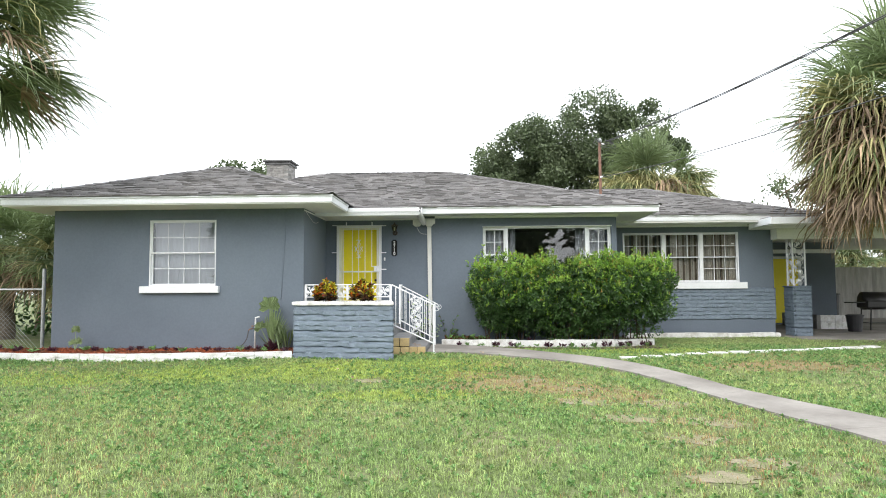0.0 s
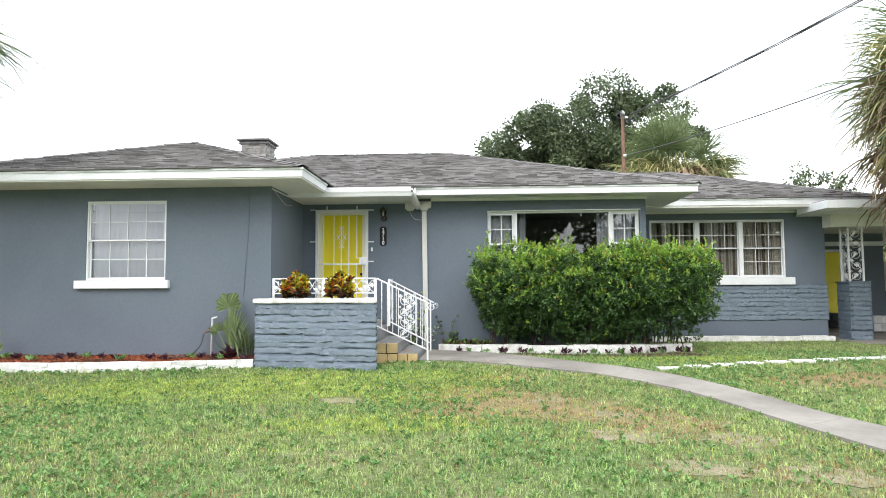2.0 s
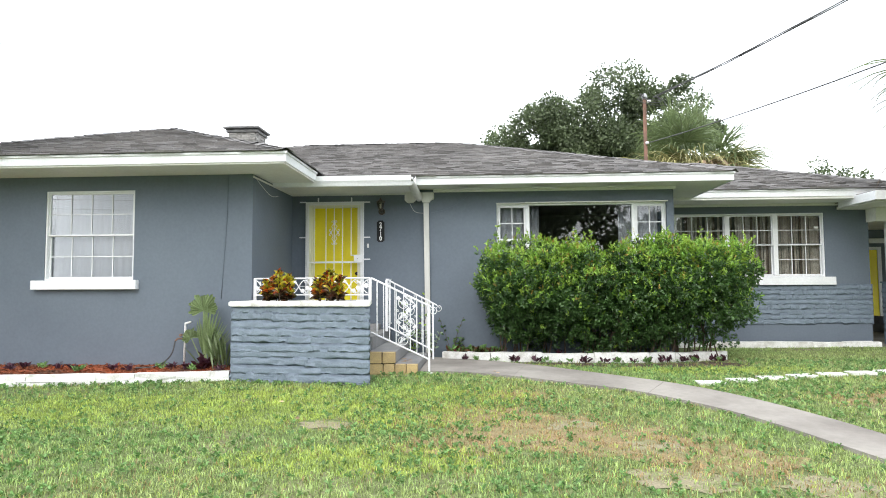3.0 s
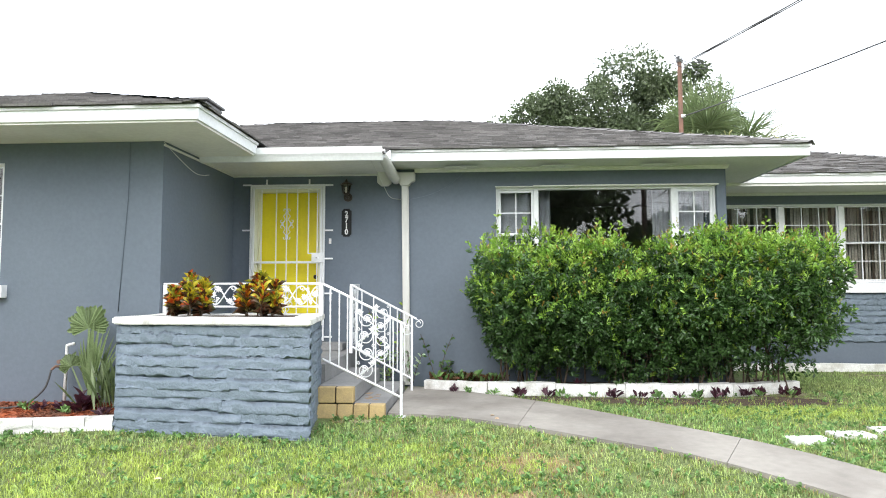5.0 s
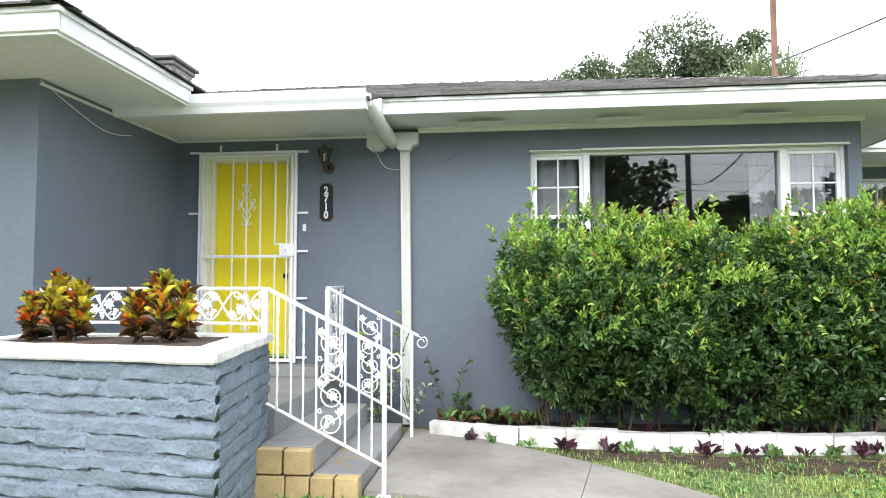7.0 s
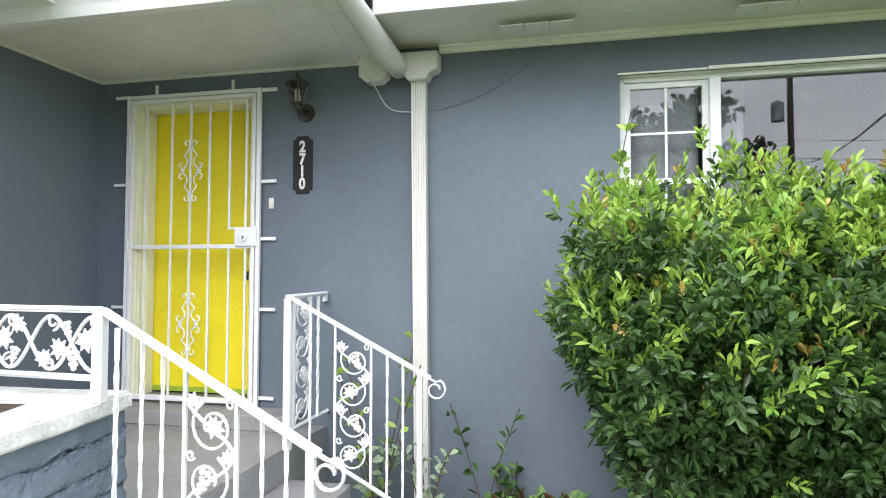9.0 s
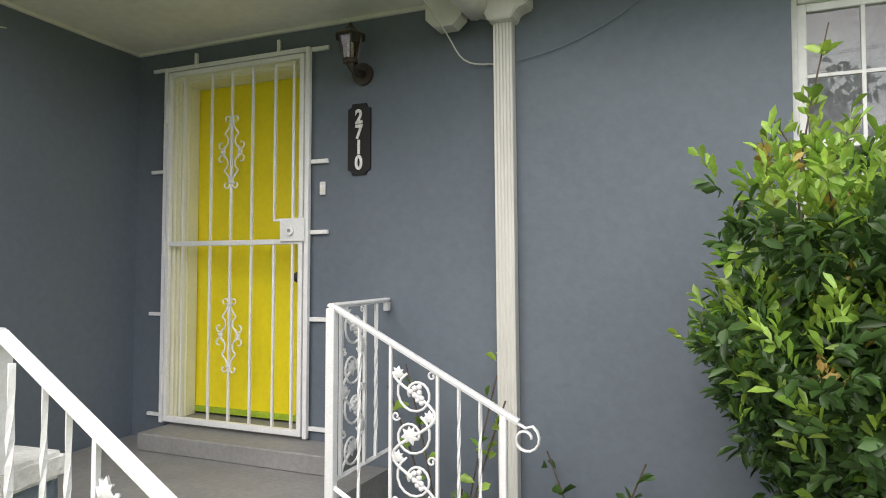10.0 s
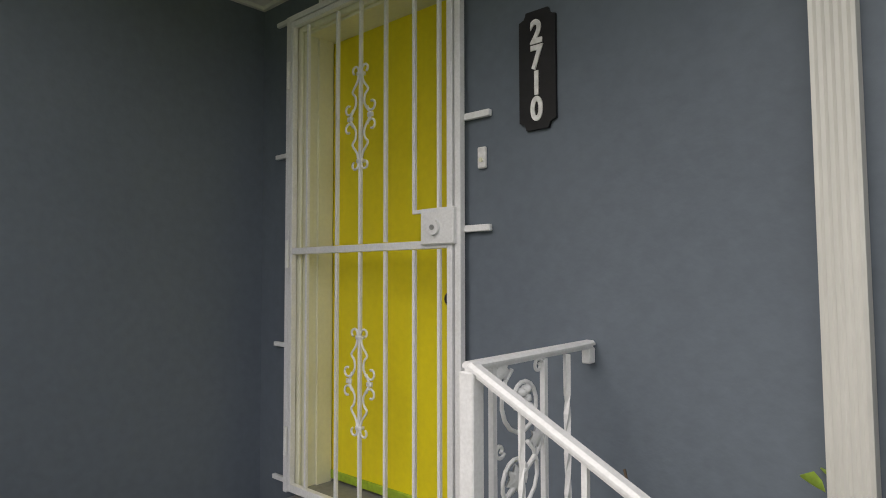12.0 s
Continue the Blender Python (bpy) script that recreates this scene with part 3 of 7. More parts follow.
win1 = tagged(new("window_1"), "white-framed sash window with small panes", "window", kind="structure")
x0, x1, z0, z1 = W1
casing(win1, x0, x1, z0, z1, WA + 0.01, 0.024)
zm = 1.957
sash(win1, x0 + 0.024, x1 - 0.024, zm - 0.012, z1 - 0.024, WA + 0.035, 4, 2, 0.024, 0.006)
sash(win1, x0 + 0.024, x1 - 0.024, z0 + 0.024, zm + 0.012, WA + 0.072, 4, 2, 0.024, 0.006)
bm = bmesh.new()
box(bm, -5.90, -4.325, WA - 0.085, WA + 0.012, 1.165, 1.298, 0.008, 2)
part("window_sill", bm, "trim", win1, "thick white-painted sill")
drape(None, "curtain", "curtain", x0 + 0.05, x1 - 0.05, z0 - 0.1, z1 + 0.05, WA + 0.15, 11, 0.012, "white sheer curtain closed behind the panes")

win2 = tagged(new("window_2"), "wide picture window between two sash windows", "window", kind="structure")
x0, x1, z0, z1 = BW
YB = WB + 0.06
casing(win2, x0, x1, z0, z1, YB, 0.03)
for a, b in ((0.905, 1.375), (3.215, 3.685)):
    sash(win2, a, b, 1.955, z1 - 0.03, YB + 0.02, 2, 2, 0.035)
    sash(win2, a, b, z0 + 0.03, 1.99, YB + 0.06, 2, 2, 0.035)
bm = bmesh.new()
for a, b in ((1.375, 1.435), (3.15, 3.215)):
    box(bm, a, b, YB - 0.01, YB + 0.10, z0 + 0.03, z1 - 0.03, 0.004)
part("mullion", bm, "trim", win2)
bm = bmesh.new()
box(bm, 1.435, 3.15, YB + 0.05, YB + 0.056, z0 + 0.03, z1 - 0.03)
part("pane", bm, "glass", win2).visible_shadow = False
bm = bmesh.new()
box(bm, 0.80, 3.79, WB - 0.07, YB - 0.005, 1.19, 1.318, 0.008, 2)
part("window_sill", bm, "trim", win2)
bm = bmesh.new()
box(bm, x0, x1, WB + 0.012, YB + 0.02, z1 - 0.004, z1 - 0.0005)
box(bm, 1.36, x1 + 0.02, WB - 0.012, WB, z1 + 0.0, z1 + 0.020, 0.003)
box(bm, x0 - 0.01, 1.355, WB - 0.008, WB, z1 + 0.0, z1 + 0.012, 0.002)
part("head_flashing", bm, "soffit", win2)
drape(None, "curtain", "curtain", 1.40, 1.62, z0, z1 + 0.06, WB + 0.33, 3, 0.03, "white curtain gathered beside the picture window")
drape(None, "curtain", "curtain", 2.98, 3.22, z0, z1 + 0.06, WB + 0.33, 3, 0.03, "white curtain gathered beside the picture window")
drape(None, "curtain", "curtain", 0.84, 1.34, z0, z1 + 0.06, WB + 0.22, 4, 0.02, "white sheer curtain behind a narrow sash")
drape(None, "curtain", "curtain", 3.28, 3.62, z0, z1 + 0.06, WB + 0.22, 4, 0.02, "white sheer curtain behind a narrow sash")

win3 = tagged(new("window_3"), "triple white-framed sash window over stone facing", "window", kind="structure")
x0, x1, z0, z1 = RW
casing(win3, x0, x1, z0, z1, WC + 0.02, 0.030)
for a, b, cols, rows in ((4.505, 5.455, 3, 2), (5.545, 6.39, 1, 1), (6.48, 7.33, 3, 2)):
    sash(win3, a, b, 1.97, z1 - 0.035, WC + 0.04, 3, 2, 0.019, 0.006)
    sash(win3, a, b, z0 + 0.035, 2.005, WC + 0.078, cols, rows, 0.019, 0.006)
for a, b in ((5.455, 5.545), (6.39, 6.48)):
    bm = bmesh.new()
    box(bm, a, b, WC + 0.015, WC + 0.12, z0 + 0.035, z1 - 0.035, 0.004)
    part("mullion", bm, "trim", win3)
bm = bmesh.new()
box(bm, 4.30, 7.52, WC - 0.075, WC + 0.015, 1.185, 1.343, 0.008, 2)
part("window_sill", bm, "trim", win3)
bm = bmesh.new()
box(bm, 7.19, 7.27, WC + 0.03, WC + 0.038, 2.30, 2.34)
part("sticker", bm, "white", win3)
rng = random.Random(5)
blinds = thing("vertical_blind", (5.9, WC + 0.3, 1.3), "tan and cream vertical blind hanging half closed", "blind")
bm = bmesh.new()
box(bm, 4.47, 7.36, WC + 0.14, WC + 0.19, 2.60, 2.66)
part("headrail", bm, "blind", blinds)
for i in range(58):
    if rng.random() < 0.10:
        continue
    x, a = 4.50 + i * 0.0495, rng.uniform(0.1, 0.6)
    bm = bmesh.new()
    box(bm, -0.027, 0.027, -0.001, 0.001, 1.25, 2.60)
    bmesh.ops.rotate(bm, verts=bm.verts, cent=(0, 0, 0), matrix=Matrix.Rotation(a, 3, "Z"))
    bmesh.ops.translate(bm, verts=bm.verts, vec=(x, WC + 0.165 + rng.uniform(-0.01, 0.01), 0))
    part("slat", bm, "blind" if rng.random() < 0.72 else "blinddark", blinds)


# ---- entrance: door, security door, lamp, number ----
door = tagged(new("door_1"), "plain yellow entrance door in a cream frame", "door", kind="structure")
bm = bmesh.new()
box(bm, -2.318, -1.492, 14.585, 14.615, 0.625, 2.565, 0.004)
part("door_leaf", bm, "yellow", door, "bright yellow painted door leaf")
bm = bmesh.new()
box(bm, -2.36, -2.318, WB + 0.002, 14.60, 0.575, 2.60, 0.003)
box(bm, -1.492, -1.45, WB + 0.002, 14.60, 0.575, 2.60, 0.003)
box(bm, -2.318, -1.492, WB + 0.002, 14.60, 2.565, 2.60, 0.003)
box(bm, -2.400, -2.335, 14.426, WB + 0.0015, 0.575, 2.64, 0.004)
box(bm, -1.475, -1.410, 14.426, WB + 0.0015, 0.575, 2.64, 0.004)
box(bm, -2.335, -1.475, 14.426, WB + 0.0015, 2.575, 2.64, 0.004)
for dx, s in ((-2.318, 1), (-1.492, -1)):
    box(bm, min(dx, dx + s * 0.012), max(dx, dx + s * 0.012), WB + 0.06, 14.575, 0.60, 2.565)
part("door_frame", bm, "cream", door, "cream painted jambs")
bm = bmesh.new()
box(bm, -2.36, -1.45, WB - 0.01, 14.62, 0.555, 0.60, 0.004)
part("threshold", bm, "stoop", door)
M["green"] = mat("lime_weather_strip", (0.36, 0.52, 0.04), None, 0.5, bump=0)
bm = bmesh.new()
box(bm, -2.316, -1.494, 14.574, 14.586, 0.612, 0.648, 0.003)
part("weather_strip", bm, "green", door, "lime-green strip along the bottom")
bm = bmesh.new()
tube(bm, [(-1.545, 14.585, 1.42), (-1.545, 14.54, 1.42)], 0.012, 10)
bmesh.ops.create_uvsphere(bm, u_segments=12, v_segments=8, radius=0.03, matrix=Matrix.Translation((-1.545, 14.525, 1.42)))
part("door_knob", bm, "black", door, "dark round knob", smooth=True)

sec = thing("security_door", (-1.905, 14.40, 0.575), "white iron security gate with scroll ornaments over the yellow door", "security door")
YS = 14.402
bm = bmesh.new()
for a, b, c, d in ((-2.412, -2.386, 0.575, 2.655), (-1.423, -1.397, 0.575, 2.655), (-2.386, -1.423, 2.629, 2.655)):
    box(bm, a, b, YS - 0.004, YS + 0.022, c, d, 0.002)
outer = part("outer_frame", bm, "iron", sec)
bm = bmesh.new()
for a, b, c, d in ((-2.378, -2.354, 0.585, 2.622), (-1.455, -1.431, 0.585, 2.622), (-2.354, -1.455, 2.598, 2.622), (-2.354, -1.455, 0.585, 0.618), (-2.354, -1.455, 1.597, 1.625)):
    box(bm, a, b, YS - 0.008, YS + 0.018, c, d, 0.002)
leaf = part("gate_leaf", bm, "iron", sec)
for x in (-2.255, -2.055, -1.912, -1.768, -1.617, -1.497):
    bm = bmesh.new()
    for c, d in ((0.622, 1.595), (1.628, 2.585)):
        if x == -1.617 and c > 1:
            c = 1.735
        box(bm, x - 0.0065, x + 0.0065, YS - 0.004, YS + 0.010, c, d, 0.001)
    part("bar", bm, "iron", sec)


def arc(cx, cz, r, a0, a1, n=10, r1=None):
    r1 = r if r1 is None else r1
    return [(cx + (r + (r1 - r) * i / n) * math.cos(radians(a0 + (a1 - a0) * i / n)), cz + (r + (r1 - r) * i / n) * math.sin(radians(a0 + (a1 - a0) * i / n))) for i in range(n + 1)]


def ornament(cz):
    """The wrought scrolls on the middle bar."""
    bm = bmesh.new()
    x = -1.909
    for s in (-1, 1):
        for sg in (1, -1):
            body = smooth_line([(x + s * 0.060, cz + sg * 0.005), (x + s * 0.026, cz + sg * 0.05), (x + s * 0.030, cz + sg * 0.085), (x + s * 0.046, cz + sg * 0.105), (x + s * 0.018, cz + sg * 0.14), (x + s * 0.010, cz + sg * 0.172)], 16)
            tube(bm, [(p[0], YS - 0.003, p[1]) for p in body], 0.0048, 6)
            tube(bm, [(p[0], YS - 0.003, p[1]) for p in [(x + s * q[0], cz + sg * q[1]) for q in arc(0.068, 0.040, 0.026, -170, 110, 12, 0.013)]], 0.0048, 6)
            tube(bm, [(p[0], YS - 0.003, p[1]) for p in [(x + s * q[0], cz + sg * q[1]) for q in arc(0.030, 0.186, 0.021, 200, -60, 12, 0.012)]], 0.0048, 6)
    for z in (cz - 0.172, cz + 0.172):
        box(bm, x - 0.016, x + 0.016, YS - 0.010, YS + 0.012, z - 0.007, z + 0.007, 0.001)
    for s in (-1, 1):
        box(bm, x + s * 0.060 - 0.014, x + s * 0.060 + 0.014, YS - 0.008, YS + 0.002, cz - 0.009, cz + 0.009, 0.001)
    part("scroll_ornament", bm, "iron", sec, smooth=True)


ornament(2.122)
ornament(1.096)
bm = bmesh.new()
box(bm, -1.565, -1.412, YS - 0.022, YS + 0.02, 1.610, 1.735, 0.004)
lock = part("lock_box", bm, "iron", sec, "white square lock box")
bm = bmesh.new()
tube(bm, [(-1.497, YS - 0.020, 1.668), (-1.497, YS - 0.034, 1.668)], 0.026, 16)
part("lock_cylinder", bm, "iron", lock)
bm = bmesh.new()
tube(bm, [(-1.497, YS - 0.033, 1.668), (-1.497, YS - 0.039, 1.668)], 0.009, 10)
part("keyhole", bm, "galv", lock)
bm = bmesh.new()
box(bm, -1.622, -1.565, YS - 0.004, YS + 0.010, 1.722, 1.736, 0.001)
part("lock_strap", bm, "iron", sec)
for x, z, dx, dz in [(-1.345, 2.645, 0.052, 0.011), (-1.345, 2.037, 0.054, 0.011), (-1.345, 1.660, 0.054, 0.011), (-1.345, 1.199, 0.054, 0.011), (-1.345, 0.626, 0.054, 0.011),
                     (-2.466, 2.655, 0.056, 0.010), (-2.468, 2.043, 0.056, 0.010), (-2.468, 1.20, 0.056, 0.010), (-2.470, 0.613, 0.056, 0.010), (-2.197, 2.69, 0.010, 0.038), (-1.615, 2.69, 0.010, 0.038)]:
    bm = bmesh.new()
    box(bm, x - dx, x + dx, WB - 0.022, WB - 0.004, z - dz, z + dz, 0.002)
    part("wall_tab", bm, "iron", sec)
for z in (2.38, 1.60, 0.80):
    bm = bmesh.new()
    tube(bm, [(-2.374, YS - 0.018, z - 0.06), (-2.374, YS - 0.018, z + 0.06)], 0.009, 8)
    part("hinge", bm, "iron", sec)

lamp = thing("wall_lantern", (-1.09, WB, 2.50), "dark bronze wall lantern with a spiral bulb", "wall lamp")
lx, ly = -1.09, 14.30
bm = bmesh.new()
tube(bm, [(lx, WB - 0.001, 2.475), (lx, WB - 0.022, 2.475)], 0.058, 20)
part("backplate", bm, "bronze", lamp, smooth=False)
bm = bmesh.new()
tube(bm, [(lx, WB - 0.02, 2.475), (lx, 14.36, 2.462), (lx, 14.315, 2.478), (lx, ly, 2.502)], [0.022, 0.02, 0.02, 0.024], 10)
tube(bm, [(lx, ly, 2.495), (lx, ly, 2.512)], 0.042, 6)
part("arm", bm, "bronze", lamp, smooth=True)
bm = bmesh.new()
for k in range(6):
    a = math.pi * k / 3
    tube(bm, [(lx + 0.040 * math.cos(a), ly + 0.040 * math.sin(a), 2.51), (lx + 0.064 * math.cos(a), ly + 0.064 * math.sin(a), 2.625)], 0.0045, 4)
part("cage", bm, "bronze", lamp)
bm = bmesh.new()
ring0 = [(0.038, 2.512), (0.061, 2.624)]
for k in range(6):
    a, b = math.pi * k / 3, math.pi * (k + 1) / 3
    q = [bm.verts.new((lx + r * math.cos(t), ly + r * math.sin(t), z)) for (r, z), t in ((ring0[0], a), (ring0[0], b), (ring0[1], b), (ring0[1], a))]
    bm.faces.new(q)
part("pane", bm, "frost", lamp).visible_shadow = False
bm = bmesh.new()
tube(bm, [(lx, ly, 2.622), (lx, ly, 2.632), (lx, ly, 2.665), (lx, ly, 2.682), (lx, ly, 2.70)], [0.084, 0.082, 0.030, 0.014, 0.006], 6)
part("roof", bm, "bronze", lamp)
bm = bmesh.new()
tube(bm, [(lx + 0.013 * math.cos(t * 1.1), ly + 0.013 * math.sin(t * 1.1), 2.53 + 0.0022 * t) for t in range(30)], 0.006, 6)
tube(bm, [(lx, ly, 2.505), (lx, ly, 2.535)], 0.014, 10)
part("bulb", bm, "bulb", lamp, "white spiral bulb", smooth=True)

plq = thing("house_number", (-1.11, WB, 1.96), "black notched number plaque with white digits 2710", "sign")
bm = bmesh.new()
w2, z0, z1, c = 0.066, 1.952, 2.324, 0.026
out = []
for sx, sz in ((1, -1), (1, 1), (-1, 1), (-1, -1)):
    cx, cz = -1.110 + sx * w2, (z1 if sz > 0 else z0)
    pts = [(cx, cz - sz * c), (cx - sx * c * 0.30, cz - sz * c * 0.92), (cx - sx * c * 0.72, cz - sz * c * 0.72), (cx - sx * c * 0.92, cz - sz * c * 0.30), (cx - sx * c, cz)]
    out += pts if sx * sz > 0 else pts[::-1]
a = [bm.verts.new((x, WB - 0.012, z)) for x, z in out]
b = [bm.verts.new((x, WB - 0.001, z)) for x, z in out]
bm.faces.new(a)
bm.faces.new(b[::-1])
for i in range(len(out)):
    j = (i + 1) % len(out)
    bm.faces.new((a[i], b[i], b[j], a[j]))
bmesh.ops.recalc_face_normals(bm, faces=bm.faces)
part("plate", bm, "plaque", plq)
for i, ch in enumerate("2710"):
    cu = bpy.data.curves.new("digit", "FONT")
    cu.body, cu.size, cu.extrude, cu.offset, cu.align_x = ch, 0.100, 0.002, 0.0035, "CENTER"
    ob = new("digit", cu)
    ob.matrix_basis = pose(-1.110, WB - 0.0145, 2.222 - i * 0.080, 90, 0, 0) @ Matrix.Diagonal((0.85, 1, 1, 1))
    cu.materials.append(M["white"])
    ob.parent = plq
    ob.matrix_parent_inverse = Matrix.Translation(-Vector(plq.location))

bell = thing("doorbell", (-1.33, WB, 1.86), "small white doorbell button on the wall", "doorbell")
bm = bmesh.new()
box(bm, -1.346, -1.313, WB - 0.014, WB - 0.001, 1.857, 1.928, 0.003)
part("housing", bm, "white", bell)
bm = bmesh.new()
tube(bm, [(-1.3295, WB - 0.013, 1.885), (-1.3295, WB - 0.018, 1.885)], 0.008, 12)
part("button", bm, "cream", bell)

# ---- stoop and steps ----
stoop = thing("stoop", (-1.8, 13.4, 0.0), "grey painted concrete stoop with two steps and ochre brick side", "stoop")
bm = bmesh.new()
prism(bm, [(-2.655, 12.72), (-0.95, 12.72), (-0.95, 13.93), (-0.93, 14.435), (-2.655, 14.435)], -0.15, 0.47)
part("landing", bm, "stoop", stoop)
bm = bmesh.new()
box(bm, -2.36, -1.10, 14.20, 14.435, 0.47, 0.565, 0.006)
part("door_ledge", bm, "stoop", stoop)
for nm, x0, x1, z1 in (("step", -0.95, -0.575, 0.29), ("step", -0.95, -0.265, 0.125)):
    bm = bmesh.new()
    box(bm, x0 + 0.002, x1, 12.46 if z1 > 0.2 else 12.455, 13.95, (0.13 if z1 > 0.2 else -0.15), z1, 0.008, 2)
    part(nm, bm, "stoop", stoop)
rng = random.Random(3)
for z0, z1, cells in ((-0.06, 0.122, [(-0.955, -0.745), (-0.735, -0.585), (-0.575, -0.43), (-0.42, -0.268)]), (0.135, 0.286, [(-0.935, -0.765), (-0.75, -0.58)])):
    for a, b in cells:
        bm = bmesh.new()
        box(bm, a, b, 12.36, 12.45, z0, z1, 0.007, 2)
        for v in bm.verts:
            v.co += Vector((rng.uniform(-1, 1), rng.uniform(-1, 1), rng.uniform(-1, 1))) * 0.002
        part("brick", bm, "brickyellow", stoop)
bm = bmesh.new()
box(bm, -0.95, -0.28, 12.40, 12.46, -0.10, 0.118)
box(bm, -0.945, -0.585, 12.40, 12.459, 0.118, 0.283)
part("mortar_bed", bm, "deck", stoop)
M["worn"] = mat("worn_tile_patch", (0.36, 0.23, 0.12), (0.27, 0.26, 0.25), 0.8, scale=16, lo=0.45, hi=0.6)
for k in range(9):
    bm = bmesh.new()
    x, y = -0.46 + rng.uniform(-0.09, 0.09), 12.62 + k * 0.055
    pts = [(x + 0.05 * rng.uniform(0.5, 1) * math.cos(t), y + 0.026 * rng.uniform(0.6, 1) * math.sin(t)) for t in [i * math.pi / 3 for i in range(6)]]
    prism(bm, pts, 0.124, 0.1275)
    part("worn_patch", bm, "worn", stoop)


# ---- iron railings ----
def bar(bm, p, q, s=0.008, twist=0.0):
    p, q = Vector(p), Vector(q)
    n = 14 if twist else 1
    rings = []
    for i in range(n + 1):
        c = p.lerp(q, i / n)
        f = min(max((i / n - 0.12) / 0.76, 0), 1)
        rings.append([bm.verts.new(c + Vector((s * math.cos(a), s * math.sin(a), 0)) * 1.25) for a in (math.pi / 4 + k * math.pi / 2 + twist * f for k in range(4))])
    for a, b in zip(rings, rings[1:]):
        for k in range(4):
            bm.faces.new((a[k], a[(k + 1) % 4], b[(k + 1) % 4], b[k]))
    bm.faces.new(rings[0][::-1])
    bm.faces.new(rings[-1])


LEAF = [(0.0, -0.50), (0.10, -0.28), (0.42, -0.36), (0.34, -0.08), (0.56, 0.10), (0.26, 0.16), (0.30, 0.42), (0.10, 0.34), (0.0, 0.62),
        (-0.10, 0.34), (-0.30, 0.42), (-0.26, 0.16), (-0.56, 0.10), (-0.34, -0.08), (-0.42, -0.36), (-0.10, -0.28)]


